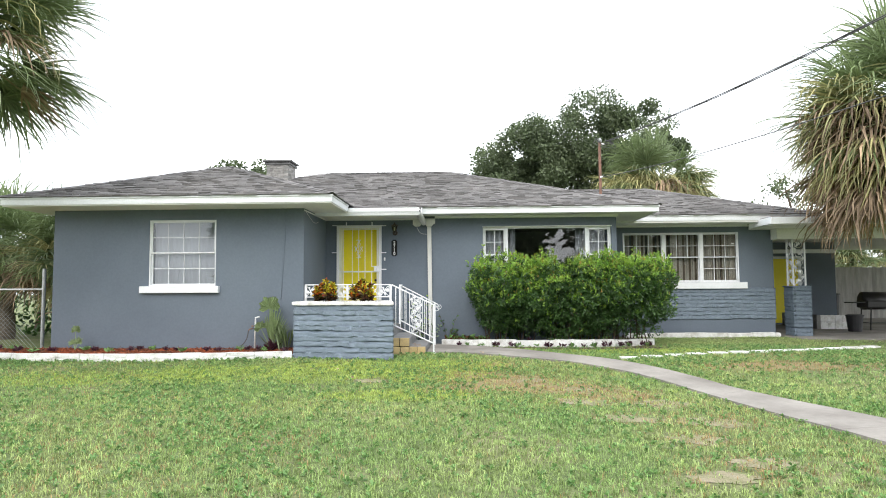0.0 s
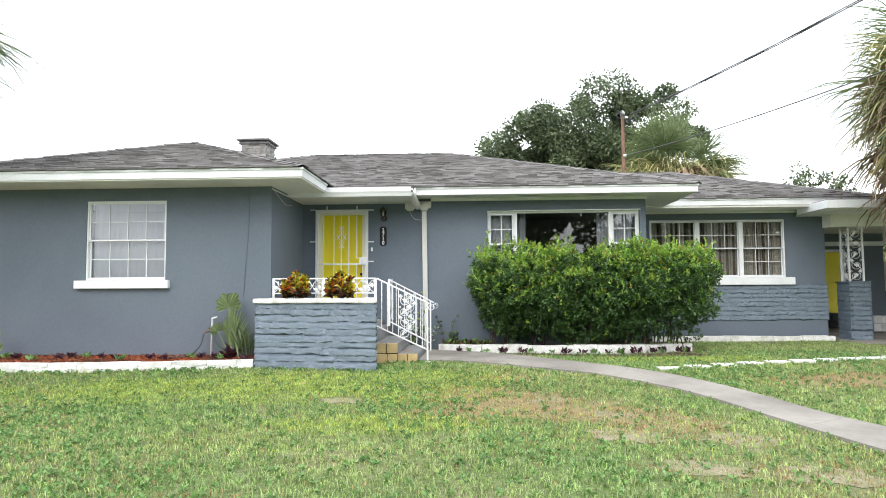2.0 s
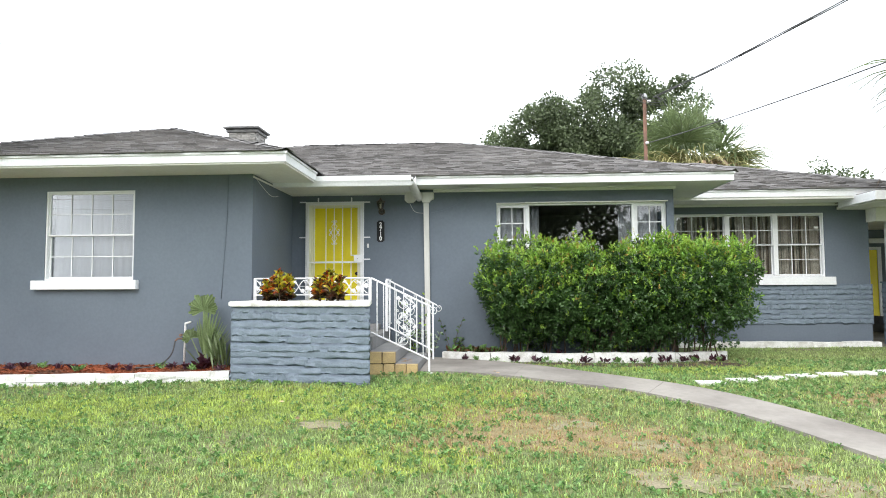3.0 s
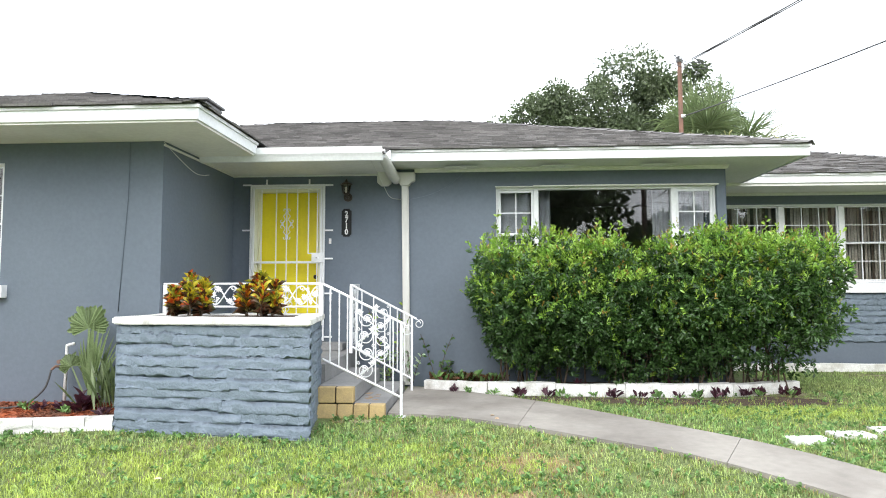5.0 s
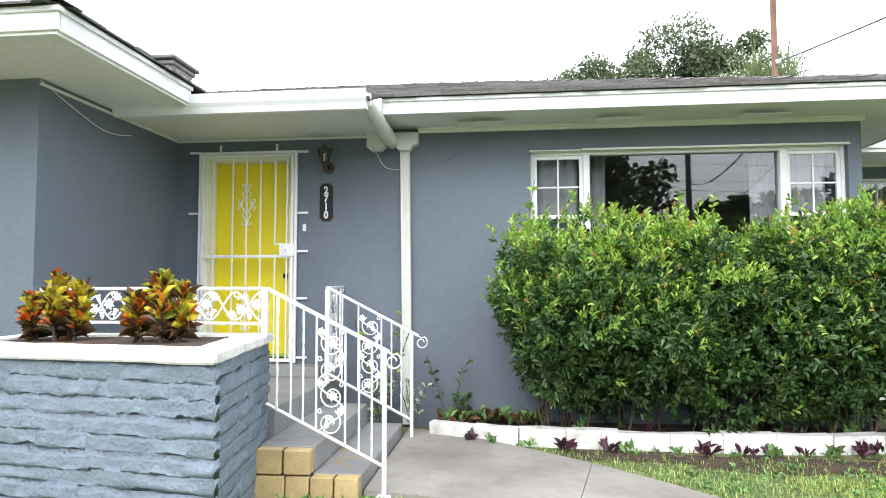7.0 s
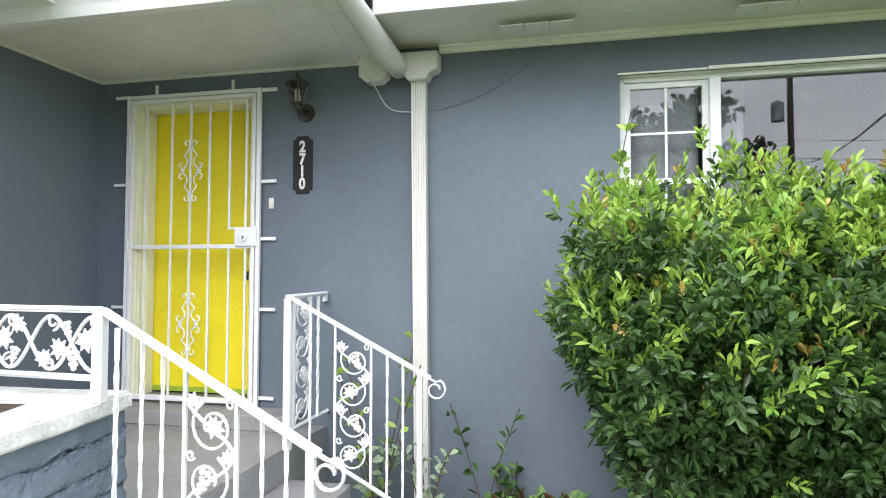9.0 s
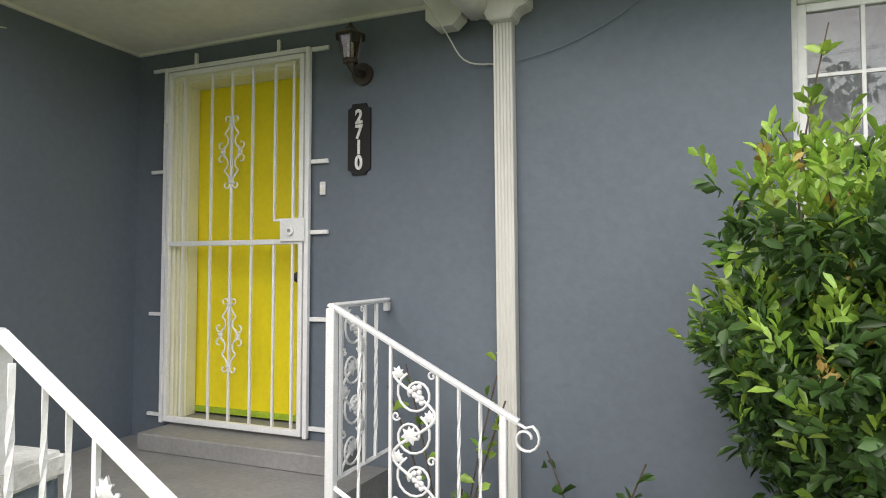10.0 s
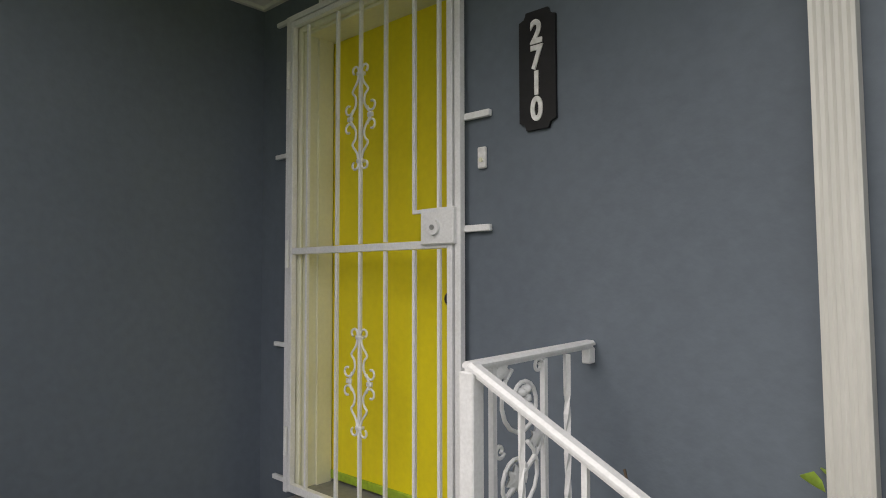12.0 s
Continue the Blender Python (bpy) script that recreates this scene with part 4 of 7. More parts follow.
class Panel:
    """Cast vine work in a plane: u along a direction, v up."""

    def __init__(self, at, direction):
        self.at, self.d = Vector(at), Vector(direction).normalized()
        self.n = self.d.cross(Vector((0, 0, 1)))
        self.bm = bmesh.new()

    def p(self, u, v, o=0.0):
        return self.at + self.d * u + Vector((0, 0, v)) + self.n * o

    def line(self, pts, r=0.007, n=6):
        tube(self.bm, [self.p(u, v) for u, v in pts], r, n)

    def leaf(self, u, v, size, turn):
        ca, sa = math.cos(turn), math.sin(turn)
        ring = [(u + size * (x * ca - y * sa), v + size * (x * sa + y * ca)) for x, y in LEAF]
        for o, s in ((0.006, 1), (-0.006, -1)):
            c = self.bm.verts.new(self.p(u, v, o * 2.2))
            vs = [self.bm.verts.new(self.p(a, b, o * 0.4)) for a, b in ring]
            for i in range(len(vs)):
                j = (i + 1) % len(vs)
                self.bm.faces.new((c, vs[i], vs[j]) if s > 0 else (c, vs[j], vs[i]))

    def grapes(self, u, v, size, turn):
        ca, sa = math.cos(turn), math.sin(turn)
        for x, y in ((-0.3, 0.3), (0, 0.36), (0.3, 0.3), (-0.17, 0.02), (0.17, 0.02), (0, -0.14), (-0.13, -0.30), (0.13, -0.32), (0, -0.55)):
            bmesh.ops.create_icosphere(self.bm, subdivisions=1, radius=size * 0.19, matrix=Matrix.Translation(self.p(u + size * (x * ca - y * sa), v + size * (x * sa + y * ca), 0.003)))

    def spiral(self, cu, cv, r0, r1, a0, turns, r=0.0065):
        n = int(14 * abs(turns)) + 3
        self.line([(cu + (r0 + (r1 - r0) * i / n) * math.cos(a0 + 2 * math.pi * turns * i / n), cv + (r0 + (r1 - r0) * i / n) * math.sin(a0 + 2 * math.pi * turns * i / n)) for i in range(n + 1)], r)

    def upright(self, w, h, seed):
        """A tall panel: a meandering stem with a curl, a leaf and a bunch in every bend."""
        cells = max(3, round(h / (w * 0.92)))
        ch = h / cells
        self.line([(w / 2 - (w / 2 - 0.010) * math.cos(math.pi * i / 8), h * i / (8 * cells)) for i in range(8 * cells + 1)], 0.0065)
        for k in range(cells):
            v = (k + 0.5) * ch
            s = 1 if k % 2 else -1
            c = w / 2 + s * w * 0.05
            self.spiral(c, v, w * 0.43, w * 0.15, (math.pi if s > 0 else 0) - s * 1.1, s * 1.25, 0.0055)
            (self.leaf if (k + seed) % 2 else self.grapes)(c + s * w * 0.03, v, w * (0.36 if (k + seed) % 2 else 0.34), 0.5 * s)
            self.leaf(w / 2 - s * w * 0.33, v + ch * 0.47, w * 0.27, -0.9 * s + 3.1)
            self.spiral(w / 2 + s * w * 0.38, v + ch * 0.44, w * 0.09, w * 0.03, 0.4 * s, s * 1.1, 0.0045)

    def lying(self, w, h, cells):
        """A low panel: two crossing waves with leaves and bunches."""
        n = cells * 12
        for s in (1, -1):
            self.line([(w * i / n, h / 2 + s * (h / 2 - 0.012) * math.cos(math.pi * i / 12)) for i in range(n + 1)], 0.007)
        for k in range(cells):
            c = w * (k + 0.5) / cells
            if k % 2 == 0:
                self.leaf(c - 0.055, h * 0.40, 0.075, 0.7)
                self.leaf(c + 0.060, h * 0.55, 0.085, -0.5)
                self.grapes(c + 0.01, h * 0.25, 0.060, 0.1)
                self.grapes(c - 0.02, h * 0.74, 0.050, 0.4)
            else:
                self.leaf(c - 0.06, h * 0.80, 0.070, 2.4)
                self.leaf(c + 0.06, h * 0.22, 0.070, -0.6)
                self.grapes(c - 0.07, h * 0.30, 0.048, -0.3)
            self.spiral(c - 0.10, h * 0.16, 0.03, 0.01, 1.5, 1.2, 0.005)
            self.spiral(c + 0.10, h * 0.84, 0.03, 0.01, -1.5, 1.2, 0.005)


def handrail(bm, pts, w=0.0175, h=0.011):
    """A moulded flat rail along points, wider than high, with a raised middle."""
    prof = [(-w * 0.6, -h), (w * 0.6, -h), (w * 0.6, -h * 0.35), (w, -h * 0.2), (w, h * 0.35), (w * 0.6, h), (-w * 0.6, h), (-w, h * 0.35), (-w, -h * 0.2), (-w * 0.6, -h * 0.35)]
    rings = []
    pts = [Vector(p) for p in pts]
    for i, p in enumerate(pts):
        d = (pts[min(i + 1, len(pts) - 1)] - pts[max(i - 1, 0)])
        s = Vector((d.y, -d.x, 0))
        if s.length < 1e-4:
            s = last_s
        s = s.normalized()
        last_s = s
        up = s.cross(d).normalized()
        rings.append([bm.verts.new(p + s * a + up * b) for a, b in prof])
    for a, b in zip(rings, rings[1:]):
        for k in range(10):
            bm.faces.new((a[k], a[(k + 1) % 10], b[(k + 1) % 10], b[k]))
    bm.faces.new(rings[0][::-1])
    bm.faces.new(rings[-1])
    bmesh.ops.recalc_face_normals(bm, faces=bm.faces)


def volute(x, y, z, slope):
    """The curled end of a stair rail that runs down towards +x."""
    pts = [(x + 0.05 * i / 4, y, z + slope * 0.05 * i / 4) for i in range(4)]
    cx, cz = x + 0.038, z - 0.060
    for i in range(17):
        a = radians(62 - 26 * i)
        r = 0.056 - 0.0021 * i
        pts.append((cx + r * math.cos(a), y, cz + r * math.sin(a)))
    return pts


def stair_rail(name, label, y0, y1, xt, zt, xe, ze, xp, low_t, low_e, panel, bars, foot_z, seed):
    """A flight's rail from its top (xt, zt) to its curled end (xe, ze), slanting in plan from y0 to y1."""
    yy = lambda x: y0 + (y1 - y0) * (x - xt) / (xe - xt)
    zu = lambda x: zt + (ze - zt) * (x - xt) / (xe - xt)
    zl = lambda x: low_t + (low_e - low_t) * (x - xt) / (xp - xt)
    r = thing(name, (xp, yy(xp), foot_z), label, "railing")
    bm = bmesh.new()
    slope = (ze - zt) / (xe - xt)
    handrail(bm, [(xt + (xe - xt) * i / 6, yy(xt + (xe - xt) * i / 6), zu(xt + (xe - xt) * i / 6)) for i in range(7)])
    part("handrail", bm, "iron", r)
    bm = bmesh.new()
    tube(bm, volute(xe - 0.01, yy(xe), ze, slope), 0.012, 8, flat=0.42)
    part("volute", bm, "iron", r, smooth=True)
    bm = bmesh.new()
    tube(bm, [(xt, yy(xt), zl(xt)), (xp, yy(xp), zl(xp))], 0.013, 4)
    part("bottom_rail", bm, "iron", r)
    bm = bmesh.new()
    box(bm, xp - 0.0135, xp + 0.0135, yy(xp) - 0.0135, yy(xp) + 0.0135, foot_z, zu(xp) - 0.005, 0.003)
    part("post", bm, "iron", r)
    bm = bmesh.new()
    box(bm, xp - 0.045, xp + 0.045, yy(xp) - 0.045, yy(xp) + 0.045, foot_z - 0.02, foot_z + 0.012, 0.004)
    part("base_plate", bm, "iron", r)
    for x in bars:
        bm = bmesh.new()
        bar(bm, (x, yy(x), zl(x)), (x, yy(x), zu(x) - 0.008), 0.0062, 9.0)
        part("baluster", bm, "iron", r)
    a, b = panel
    for x in panel:
        bm = bmesh.new()
        bar(bm, (x, yy(x), zl(x)), (x, yy(x), zu(x) - 0.008), 0.0068)
        part("panel_bar", bm, "iron", r)
    d = Vector((b - a, yy(b) - yy(a), 0))
    p = Panel((a, yy(a), zl(a) - 0.03), d)
    p.upright(d.length, zu(b) - zl(a) + 0.02, seed)
    part("vine_panel", p.bm, "iron", r, "cast grapevine scrollwork", smooth=True)
    return r


rail1 = stair_rail("stair_railing", "white wrought-iron stair railing with grapevine scrollwork beside the planter", 12.52, 12.41, -0.93, 1.305, -0.085, 0.905, -0.112, 0.545, 0.185, (-0.575, -0.375), (-0.755, -0.668, -0.282, -0.196), 0.0, 0)
bm = bmesh.new()
bar(bm, (-0.845, 12.487, 0.505), (-0.845, 12.487, 1.25), 0.0075, 9.0)
part("baluster", bm, "iron", rail1)
rail2 = stair_rail("stair_railing", "white wrought-iron stair railing with grapevine scrollwork against the house wall", 13.88, 13.88, -0.92, 1.305, -0.115, 0.890, -0.172, 0.555, 0.165, (-0.645, -0.440), (-0.79, -0.351, -0.264), 0.0, 1)
bm = bmesh.new()
box(bm, -0.942, -0.902, 13.86, 13.90, 0.47, 1.295, 0.003)
part("newel_post", bm, "iron", rail2)
bm = bmesh.new()
handrail(bm, [(-0.922, 13.87, 1.305), (-0.930, 14.15, 1.307), (-0.940, 14.43, 1.309)])
part("return_rail", bm, "iron", rail2)
bm = bmesh.new()
box(bm, -0.953, -0.927, 14.405, 14.438, 1.255, 1.30, 0.003)
part("wall_bracket", bm, "iron", rail2)
bm = bmesh.new()
tube(bm, [(-0.922, 13.89, 0.57), (-0.922, 14.43, 0.57)], 0.013, 4)
part("bottom_rail", bm, "iron", rail2)
for y, tw in ((13.955, 0), (14.165, 0), (14.275, 9.0)):
    bm = bmesh.new()
    bar(bm, (-0.922, y, 0.57), (-0.922, y, 1.295), 0.008, tw)
    part("baluster", bm, "iron", rail2)
p = Panel((-0.922, 13.955, 0.58), (0, 1, 0))
p.upright(0.21, 0.71, 1)
part("vine_panel", p.bm, "iron", rail2, "cast grapevine scrollwork", smooth=True)

rail3 = thing("planter_railing", (-1.8, 12.6, 1.0), "low white iron railing with grape lattice behind the planter", "railing")
ra, rb = Vector((-0.95, 12.53, 0)), Vector((-2.65, 12.62, 0))
bm = bmesh.new()
handrail(bm, [(ra.x, ra.y, 1.307), ((ra.x + rb.x) / 2, (ra.y + rb.y) / 2, 1.307), (rb.x, rb.y, 1.307)])
part("handrail", bm, "iron", rail3)
bm = bmesh.new()
handrail(bm, [(ra.x, ra.y, 1.072), (rb.x, rb.y, 1.072)], 0.015, 0.010)
part("bottom_rail", bm, "iron", rail3)
for f in (0.0, 0.5, 0.99):
    q = ra.lerp(rb, f)
    bm = bmesh.new()
    box(bm, q.x - 0.021, q.x + 0.021, q.y - 0.018, q.y + 0.018, 0.99 if f in (0.0, 0.99) else 1.02, 1.30, 0.003)
    part("post", bm, "iron", rail3)
p = Panel((rb.x + 0.02, rb.y, 1.082), ra - rb)
p.lying((ra - rb).length - 0.05, 0.212, 9)
part("vine_panel", p.bm, "iron", rail3, "cast grapevine lattice", smooth=True)


# ---- rough painted stone ----
def stone_mesh(seed):
    """A split-faced stone one unit long and high; its face bulges towards -y with a torn lower lip."""
    nu = 30
    levels = (0.0, 0.07, 0.17, 0.36, 0.66, 1.0)
    nv = 5
    bm = bmesh.new()
    grid = []
    for j in range(nv + 1):
        row = []
        for i in range(nu + 1):
            u, v = i / nu, levels[j]
            edge = min(1, min(u, 1 - u) * 40) * 0.1 + 0.9
            k = noise.noise(Vector((u * 6 + seed * 7.3, v * 1.6, seed)))
            k2 = noise.noise(Vector((u * 34, v * 6 + seed * 3.1, 4.0 + seed)))
            lip = (0.008 + 0.020 * max(k, -0.3)) * max(0, 1 - abs(v - 0.12) * (9.0 if v < 0.12 else 1.9))
            y = -(0.008 + edge * (0.016 + 0.016 * k + 0.011 * k2 + lip)) * (0.35 if j == 0 else 0.95)
            row.append(bm.verts.new((u, y, v + (0.24 * k + 0.17 * k2))))
        grid.append(row)
    for j in range(nv):
        for i in range(nu):
            bm.faces.new((grid[j][i], grid[j][i + 1], grid[j + 1][i + 1], grid[j + 1][i]))
    back = [bm.verts.new((u, 0.05, v)) for u, v in ((0, 0), (1, 0), (1, 1), (0, 1))]
    bm.faces.new((*grid[nv], back[2], back[3]))
    bm.faces.new((*[grid[j][0] for j in range(nv, -1, -1)], back[0], back[3])[::-1])
    bm.faces.new((*[grid[j][nu] for j in range(nv, -1, -1)], back[1], back[2]))
    bm.faces.new((*grid[0][::-1], back[0], back[1]))
    bmesh.ops.recalc_face_normals(bm, faces=bm.faces)
    return mesh_of("stone", bm, "stone", True)


STONES = [stone_mesh(s) for s in range(14)]


def stone_face(parent, p, q, z0, z1, courses, lo, hi, seed):
    """Courses of stones from p to q in plan (left to right as seen from outside)."""
    rng = random.Random(seed)
    p, q = Vector(p), Vector(q)
    d = q - p
    turn = Matrix.Rotation(math.atan2(d.y, d.x), 4, "Z")
    h = (z1 - z0) / courses
    for c in range(courses):
        x = 0.0
        while x < d.length - 0.02:
            step = rng.uniform(lo, hi)
            if d.length - x - step < lo * 0.7:
                step = d.length - x
            at = p + d.normalized() * x
            zz = z0 + c * h + rng.uniform(-0.014, 0.014)
            ob = new("stone", rng.choice(STONES))
            ob.parent = parent
            inv = Matrix.Translation(-Vector(parent.location)) if parent.type == "EMPTY" else Matrix()
            ob.matrix_parent_inverse = inv
            ob.matrix_basis = Matrix.Translation((at.x, at.y, zz)) @ turn @ Matrix.Diagonal((step + 0.03, rng.uniform(0.50, 0.75), h * rng.uniform(1.08, 1.20), 1))
            x += step


FL, FR, BR, BL = (-2.60, 11.72), (-0.80, 11.48), (-1.0, 12.68), (-2.60, 12.54)
planter = thing("planter", (-1.75, 12.1, -0.05), "blue-grey painted stone planter box with a thick white cap", "planter")
bm = bmesh.new()
prism(bm, [FL, FR, BR, BL], -0.12, 0.93)
part("core", bm, "stone", planter)
bm = bmesh.new()
cap_o = [(-2.635, 11.67), (-0.755, 11.43), (-0.96, 12.715), (-2.635, 12.545)]
cap_i = [(-2.44, 11.90), (-1.00, 11.72), (-1.13, 12.46), (-2.44, 12.36)]
ro = [[bm.verts.new((x, y, z)) for x, y in cap_o] for z in (0.935, 1.0)]
ri = [[bm.verts.new((x, y, z)) for x, y in cap_i] for z in (0.935, 1.0)]
for i in range(4):
    j = (i + 1) % 4
    bm.faces.new((ro[0][i], ro[0][j], ro[1][j], ro[1][i]))
    bm.faces.new((ri[0][j], ri[0][i], ri[1][i], ri[1][j]))
    bm.faces.new((ro[1][i], ro[1][j], ri[1][j], ri[1][i]))
    bm.faces.new((ro[0][j], ro[0][i], ri[0][i], ri[0][j]))
bmesh.ops.bevel(bm, geom=bm.edges[:], offset=0.010, segments=2, affect="EDGES")
bmesh.ops.subdivide_edges(bm, edges=[e for e in bm.edges if e.calc_length() > 0.3], cuts=14)
for v in bm.verts:
    v.co += Vector((noise.noise(v.co * 6), noise.noise(v.co * 6 + Vector((9, 0, 0))), noise.noise(v.co * 5 + Vector((0, 7, 0))))) * 0.006
part("cap", bm, "white_brick", planter, "thick white-painted cap")
bm = bmesh.new()
prism(bm, [(-2.44, 11.88), (-0.99, 11.70), (-1.12, 12.47), (-2.44, 12.37)], 0.90, 0.988)
part("soil", bm, "soil", planter, "dark potting soil")
stone_face(planter, FL, FR, -0.10, 0.94, 11, 0.55, 1.6, 11)
stone_face(planter, FR, BR, -0.10, 0.94, 11, 0.45, 1.0, 12)
stone_face(planter, (-2.60, 12.54), (-2.60, 11.745), -0.10, 0.94, 11, 0.3, 0.8, 13)


# ---- planting bed edges ----
def brick_mesh(seed):
    rng = random.Random(seed)
    bm = bmesh.new()
    box(bm, 0.0, 1.0, -0.05, 0.05, 0.0, 1.0)
    bmesh.ops.subdivide_edges(bm, edges=bm.edges[:], cuts=1)
    for v in bm.verts:
        v.co += Vector((0, rng.uniform(-0.010, 0.010), rng.uniform(-0.03, 0.03)))
    bmesh.ops.recalc_face_normals(bm, faces=bm.faces)
    return mesh_of("brick", bm, "white_brick", False)


BRICKS = [brick_mesh(s) for s in range(8)]


def kerb(name, label, line, z0, h, step, courses=1):
    k = thing(name, (*line[0], z0), label, "bed edging")
    rng = random.Random(name + label)
    pts = smooth_line(line, 200)
    for c in range(courses):
        acc, start = 0.0, pts[0] if not c else pts[0]
        length = step * (0.5 if c else 1)
        for a, b in zip(pts, pts[1:]):
            acc += (b - a).length
            if acc >= length or b is pts[-1]:
                d = b - start
                ob = new("brick", rng.choice(BRICKS))
                ob.parent = k
                ob.matrix_parent_inverse = Matrix.Translation(-Vector(k.location))
                ob.matrix_basis = Matrix.Translation((start.x, start.y, z0 + c * h / courses)) @ Matrix.Rotation(math.atan2(d.y, d.x), 4, "Z") @ Matrix.Diagonal((d.length - 0.004, rng.uniform(0.9, 1.15), h / courses * rng.uniform(0.94, 1.04), 1))
                start, acc, length = b, 0.0, step * rng.uniform(0.85, 1.15)
    return k


kerb("bed_edging", "white-painted brick edging of the mulched bed", [(-2.66, 11.80), (-3.9, 11.50), (-5.6, 11.32), (-7.9, 11.50), (-10.5, 12.0)], -0.06, 0.165, 0.42, 2)
kerb("bed_edging", "white-painted brick edging before the green shrub", [(-0.02, 14.05), (0.45, 13.90), (1.05, 13.80), (2.85, 13.80), (3.9, 13.97), (4.50, 14.20)], -0.05, 0.19, 0.40, 1)
kerb("bed_edging", "white-painted brick edging below the triple window", [(4.4, 16.30), (6.2, 16.32), (8.18, 16.32)], -0.05, 0.15, 0.5, 1)
bm = bmesh.new()
prism(bm, [(-2.66, 11.83), (-2.66, 12.55), (-10.4, 12.55), (-10.4, 12.02), (-7.9, 11.54), (-5.6, 11.36), (-3.9, 11.54)][::-1], -0.1, 0.085)
bmesh.ops.recalc_face_normals(bm, faces=bm.faces)
structure("planting_bed_1", bm, "mulch", "bed of red wood mulch along the wall", "planting bed")
bm = bmesh.new()
prism(bm, [(0.02, 14.08), (0.47, 13.94), (1.05, 13.84), (2.85, 13.84), (3.9, 14.0), (4.45, 14.22), (4.45, 14.44), (0.0, 14.44)], -0.1, 0.06)
structure("planting_bed_2", bm, "soil", "dark soil under the shrub", "planting bed")
bm = bmesh.new()
prism(bm, [(4.4, 16.33), (8.18, 16.35), (8.18, 16.58), (4.4, 16.58)], -0.1, 0.03)
structure("planting_bed_3", bm, "soil", "strip of soil under the triple window", "planting bed")


# ---- carport ----
floor_c = bmesh.new()
prism(floor_c, [(8.25, 15.45), (20.0, 15.45), (20.0, 26.0), (8.25, 26.0)], -0.12, 0.012)
structure("pavement_carport", floor_c, "concrete", "stained concrete carport floor", "floor")
bm = bmesh.new()
box(bm, 7.62, 20.0, 15.28, 26.0, 2.66, 2.72)
structure("ceiling_carport", bm, "soffit", "cream carport ceiling", "ceiling")
bm = bmesh.new()
box(bm, 7.58, 20.0, 15.24, 26.0, 2.78, 2.86)
structure("roof_9", bm, "shingle", "flat grey carport roof", "roof")
bm = bmesh.new()
box(bm, 7.55, 20.0, 15.22, 15.26, 2.68, 2.84, 0.004)
box(bm, 7.55, 7.59, 15.26, 16.4, 2.68, 2.84, 0.004)
structure("fascia_carport", bm, "trim", "white carport fascia", "fascia")
bm = bmesh.new()
prism(bm, [(8.13, 16.20), (20.0, 16.20), (20.0, 16.52), (8.13, 16.52)], 2.40, 2.66)
structure("beam_carport", bm, "soffit", "cream painted carport beam", "beam")
structure("wall_carport", wall_mesh("x", 21.3, 0.15, 8.20, 12.35, -0.1, 2.66), "stucco", "blue-grey rear carport wall", "wall")
bm = bmesh.new()
box(bm, 8.205, 12.3, 21.16, 21.29, 2.30, 2.42)
structure("trim_carport", bm, "trim", "white trim across the carport wall", "trim")
sd = tagged(new("door_2"), "yellow side door under the carport", "door", kind="structure")
bm = bmesh.new()
box(bm, 10.30, 11.15, 21.255, 21.295, 0.06, 2.12, 0.003)
part("door_leaf", bm, "yellow", sd)
bm = bmesh.new()
box(bm, 10.20, 10.295, 21.24, 21.298, 0.02, 2.2)
box(bm, 11.155, 11.25, 21.24, 21.298, 0.02, 2.2)
box(bm, 10.295, 11.155, 21.24, 21.298, 2.125, 2.2)
part("door_frame", bm, "trim", sd)

pier = thing("carport_pier", (8.56, 16.62, -0.1), "blue-grey stone pier carrying a white iron lattice column", "pier")
bm = bmesh.new()
box(bm, 8.56, 8.96, 16.375, 16.80, -0.12, 1.215)
part("core", bm, "stone", pier)
stone_face(pier, (8.56, 16.37), (8.96, 16.37), -0.10, 1.215, 13, 0.22, 0.45, 21)
stone_face(pier, (8.96, 16.37), (8.96, 16.81), -0.10, 1.215, 13, 0.22, 0.45, 22)
stone_face(pier, (8.56, 16.81), (8.56, 16.37), -0.10, 1.215, 13, 0.22, 0.45, 23)
bm = bmesh.new()
box(bm, 8.52, 8.99, 16.33, 16.83, 1.215, 1.245, 0.006)
part("cap", bm, "stone", pier)
col = thing("lattice_column", (8.55, 16.4, 1.245), "white iron column with leafy lattice panels", "column")
for x, y in ((8.60, 16.42), (8.89, 16.42), (8.60, 16.71)):
    bm = bmesh.new()
    box(bm, x - 0.016, x + 0.016, y - 0.016, y + 0.016, 1.245, 2.40)
    part("post", bm, "iron", col)
for at, d in (((8.616, 16.42, 1.25), (1, 0, 0)), ((8.60, 16.436, 1.25), (0, 1, 0))):
    p = Panel(at, d)
    p.upright(0.258, 1.14, 0)
    part("leaf_panel", p.bm, "iron", col, smooth=True)
facing = tagged(new("stone_facing"), "blue-grey painted stone facing below the triple window", "stone facing", kind="structure")
stone_face(facing, (3.90, 16.575), (8.19, 16.575), 0.42, 1.18, 8, 0.25, 0.7, 31)

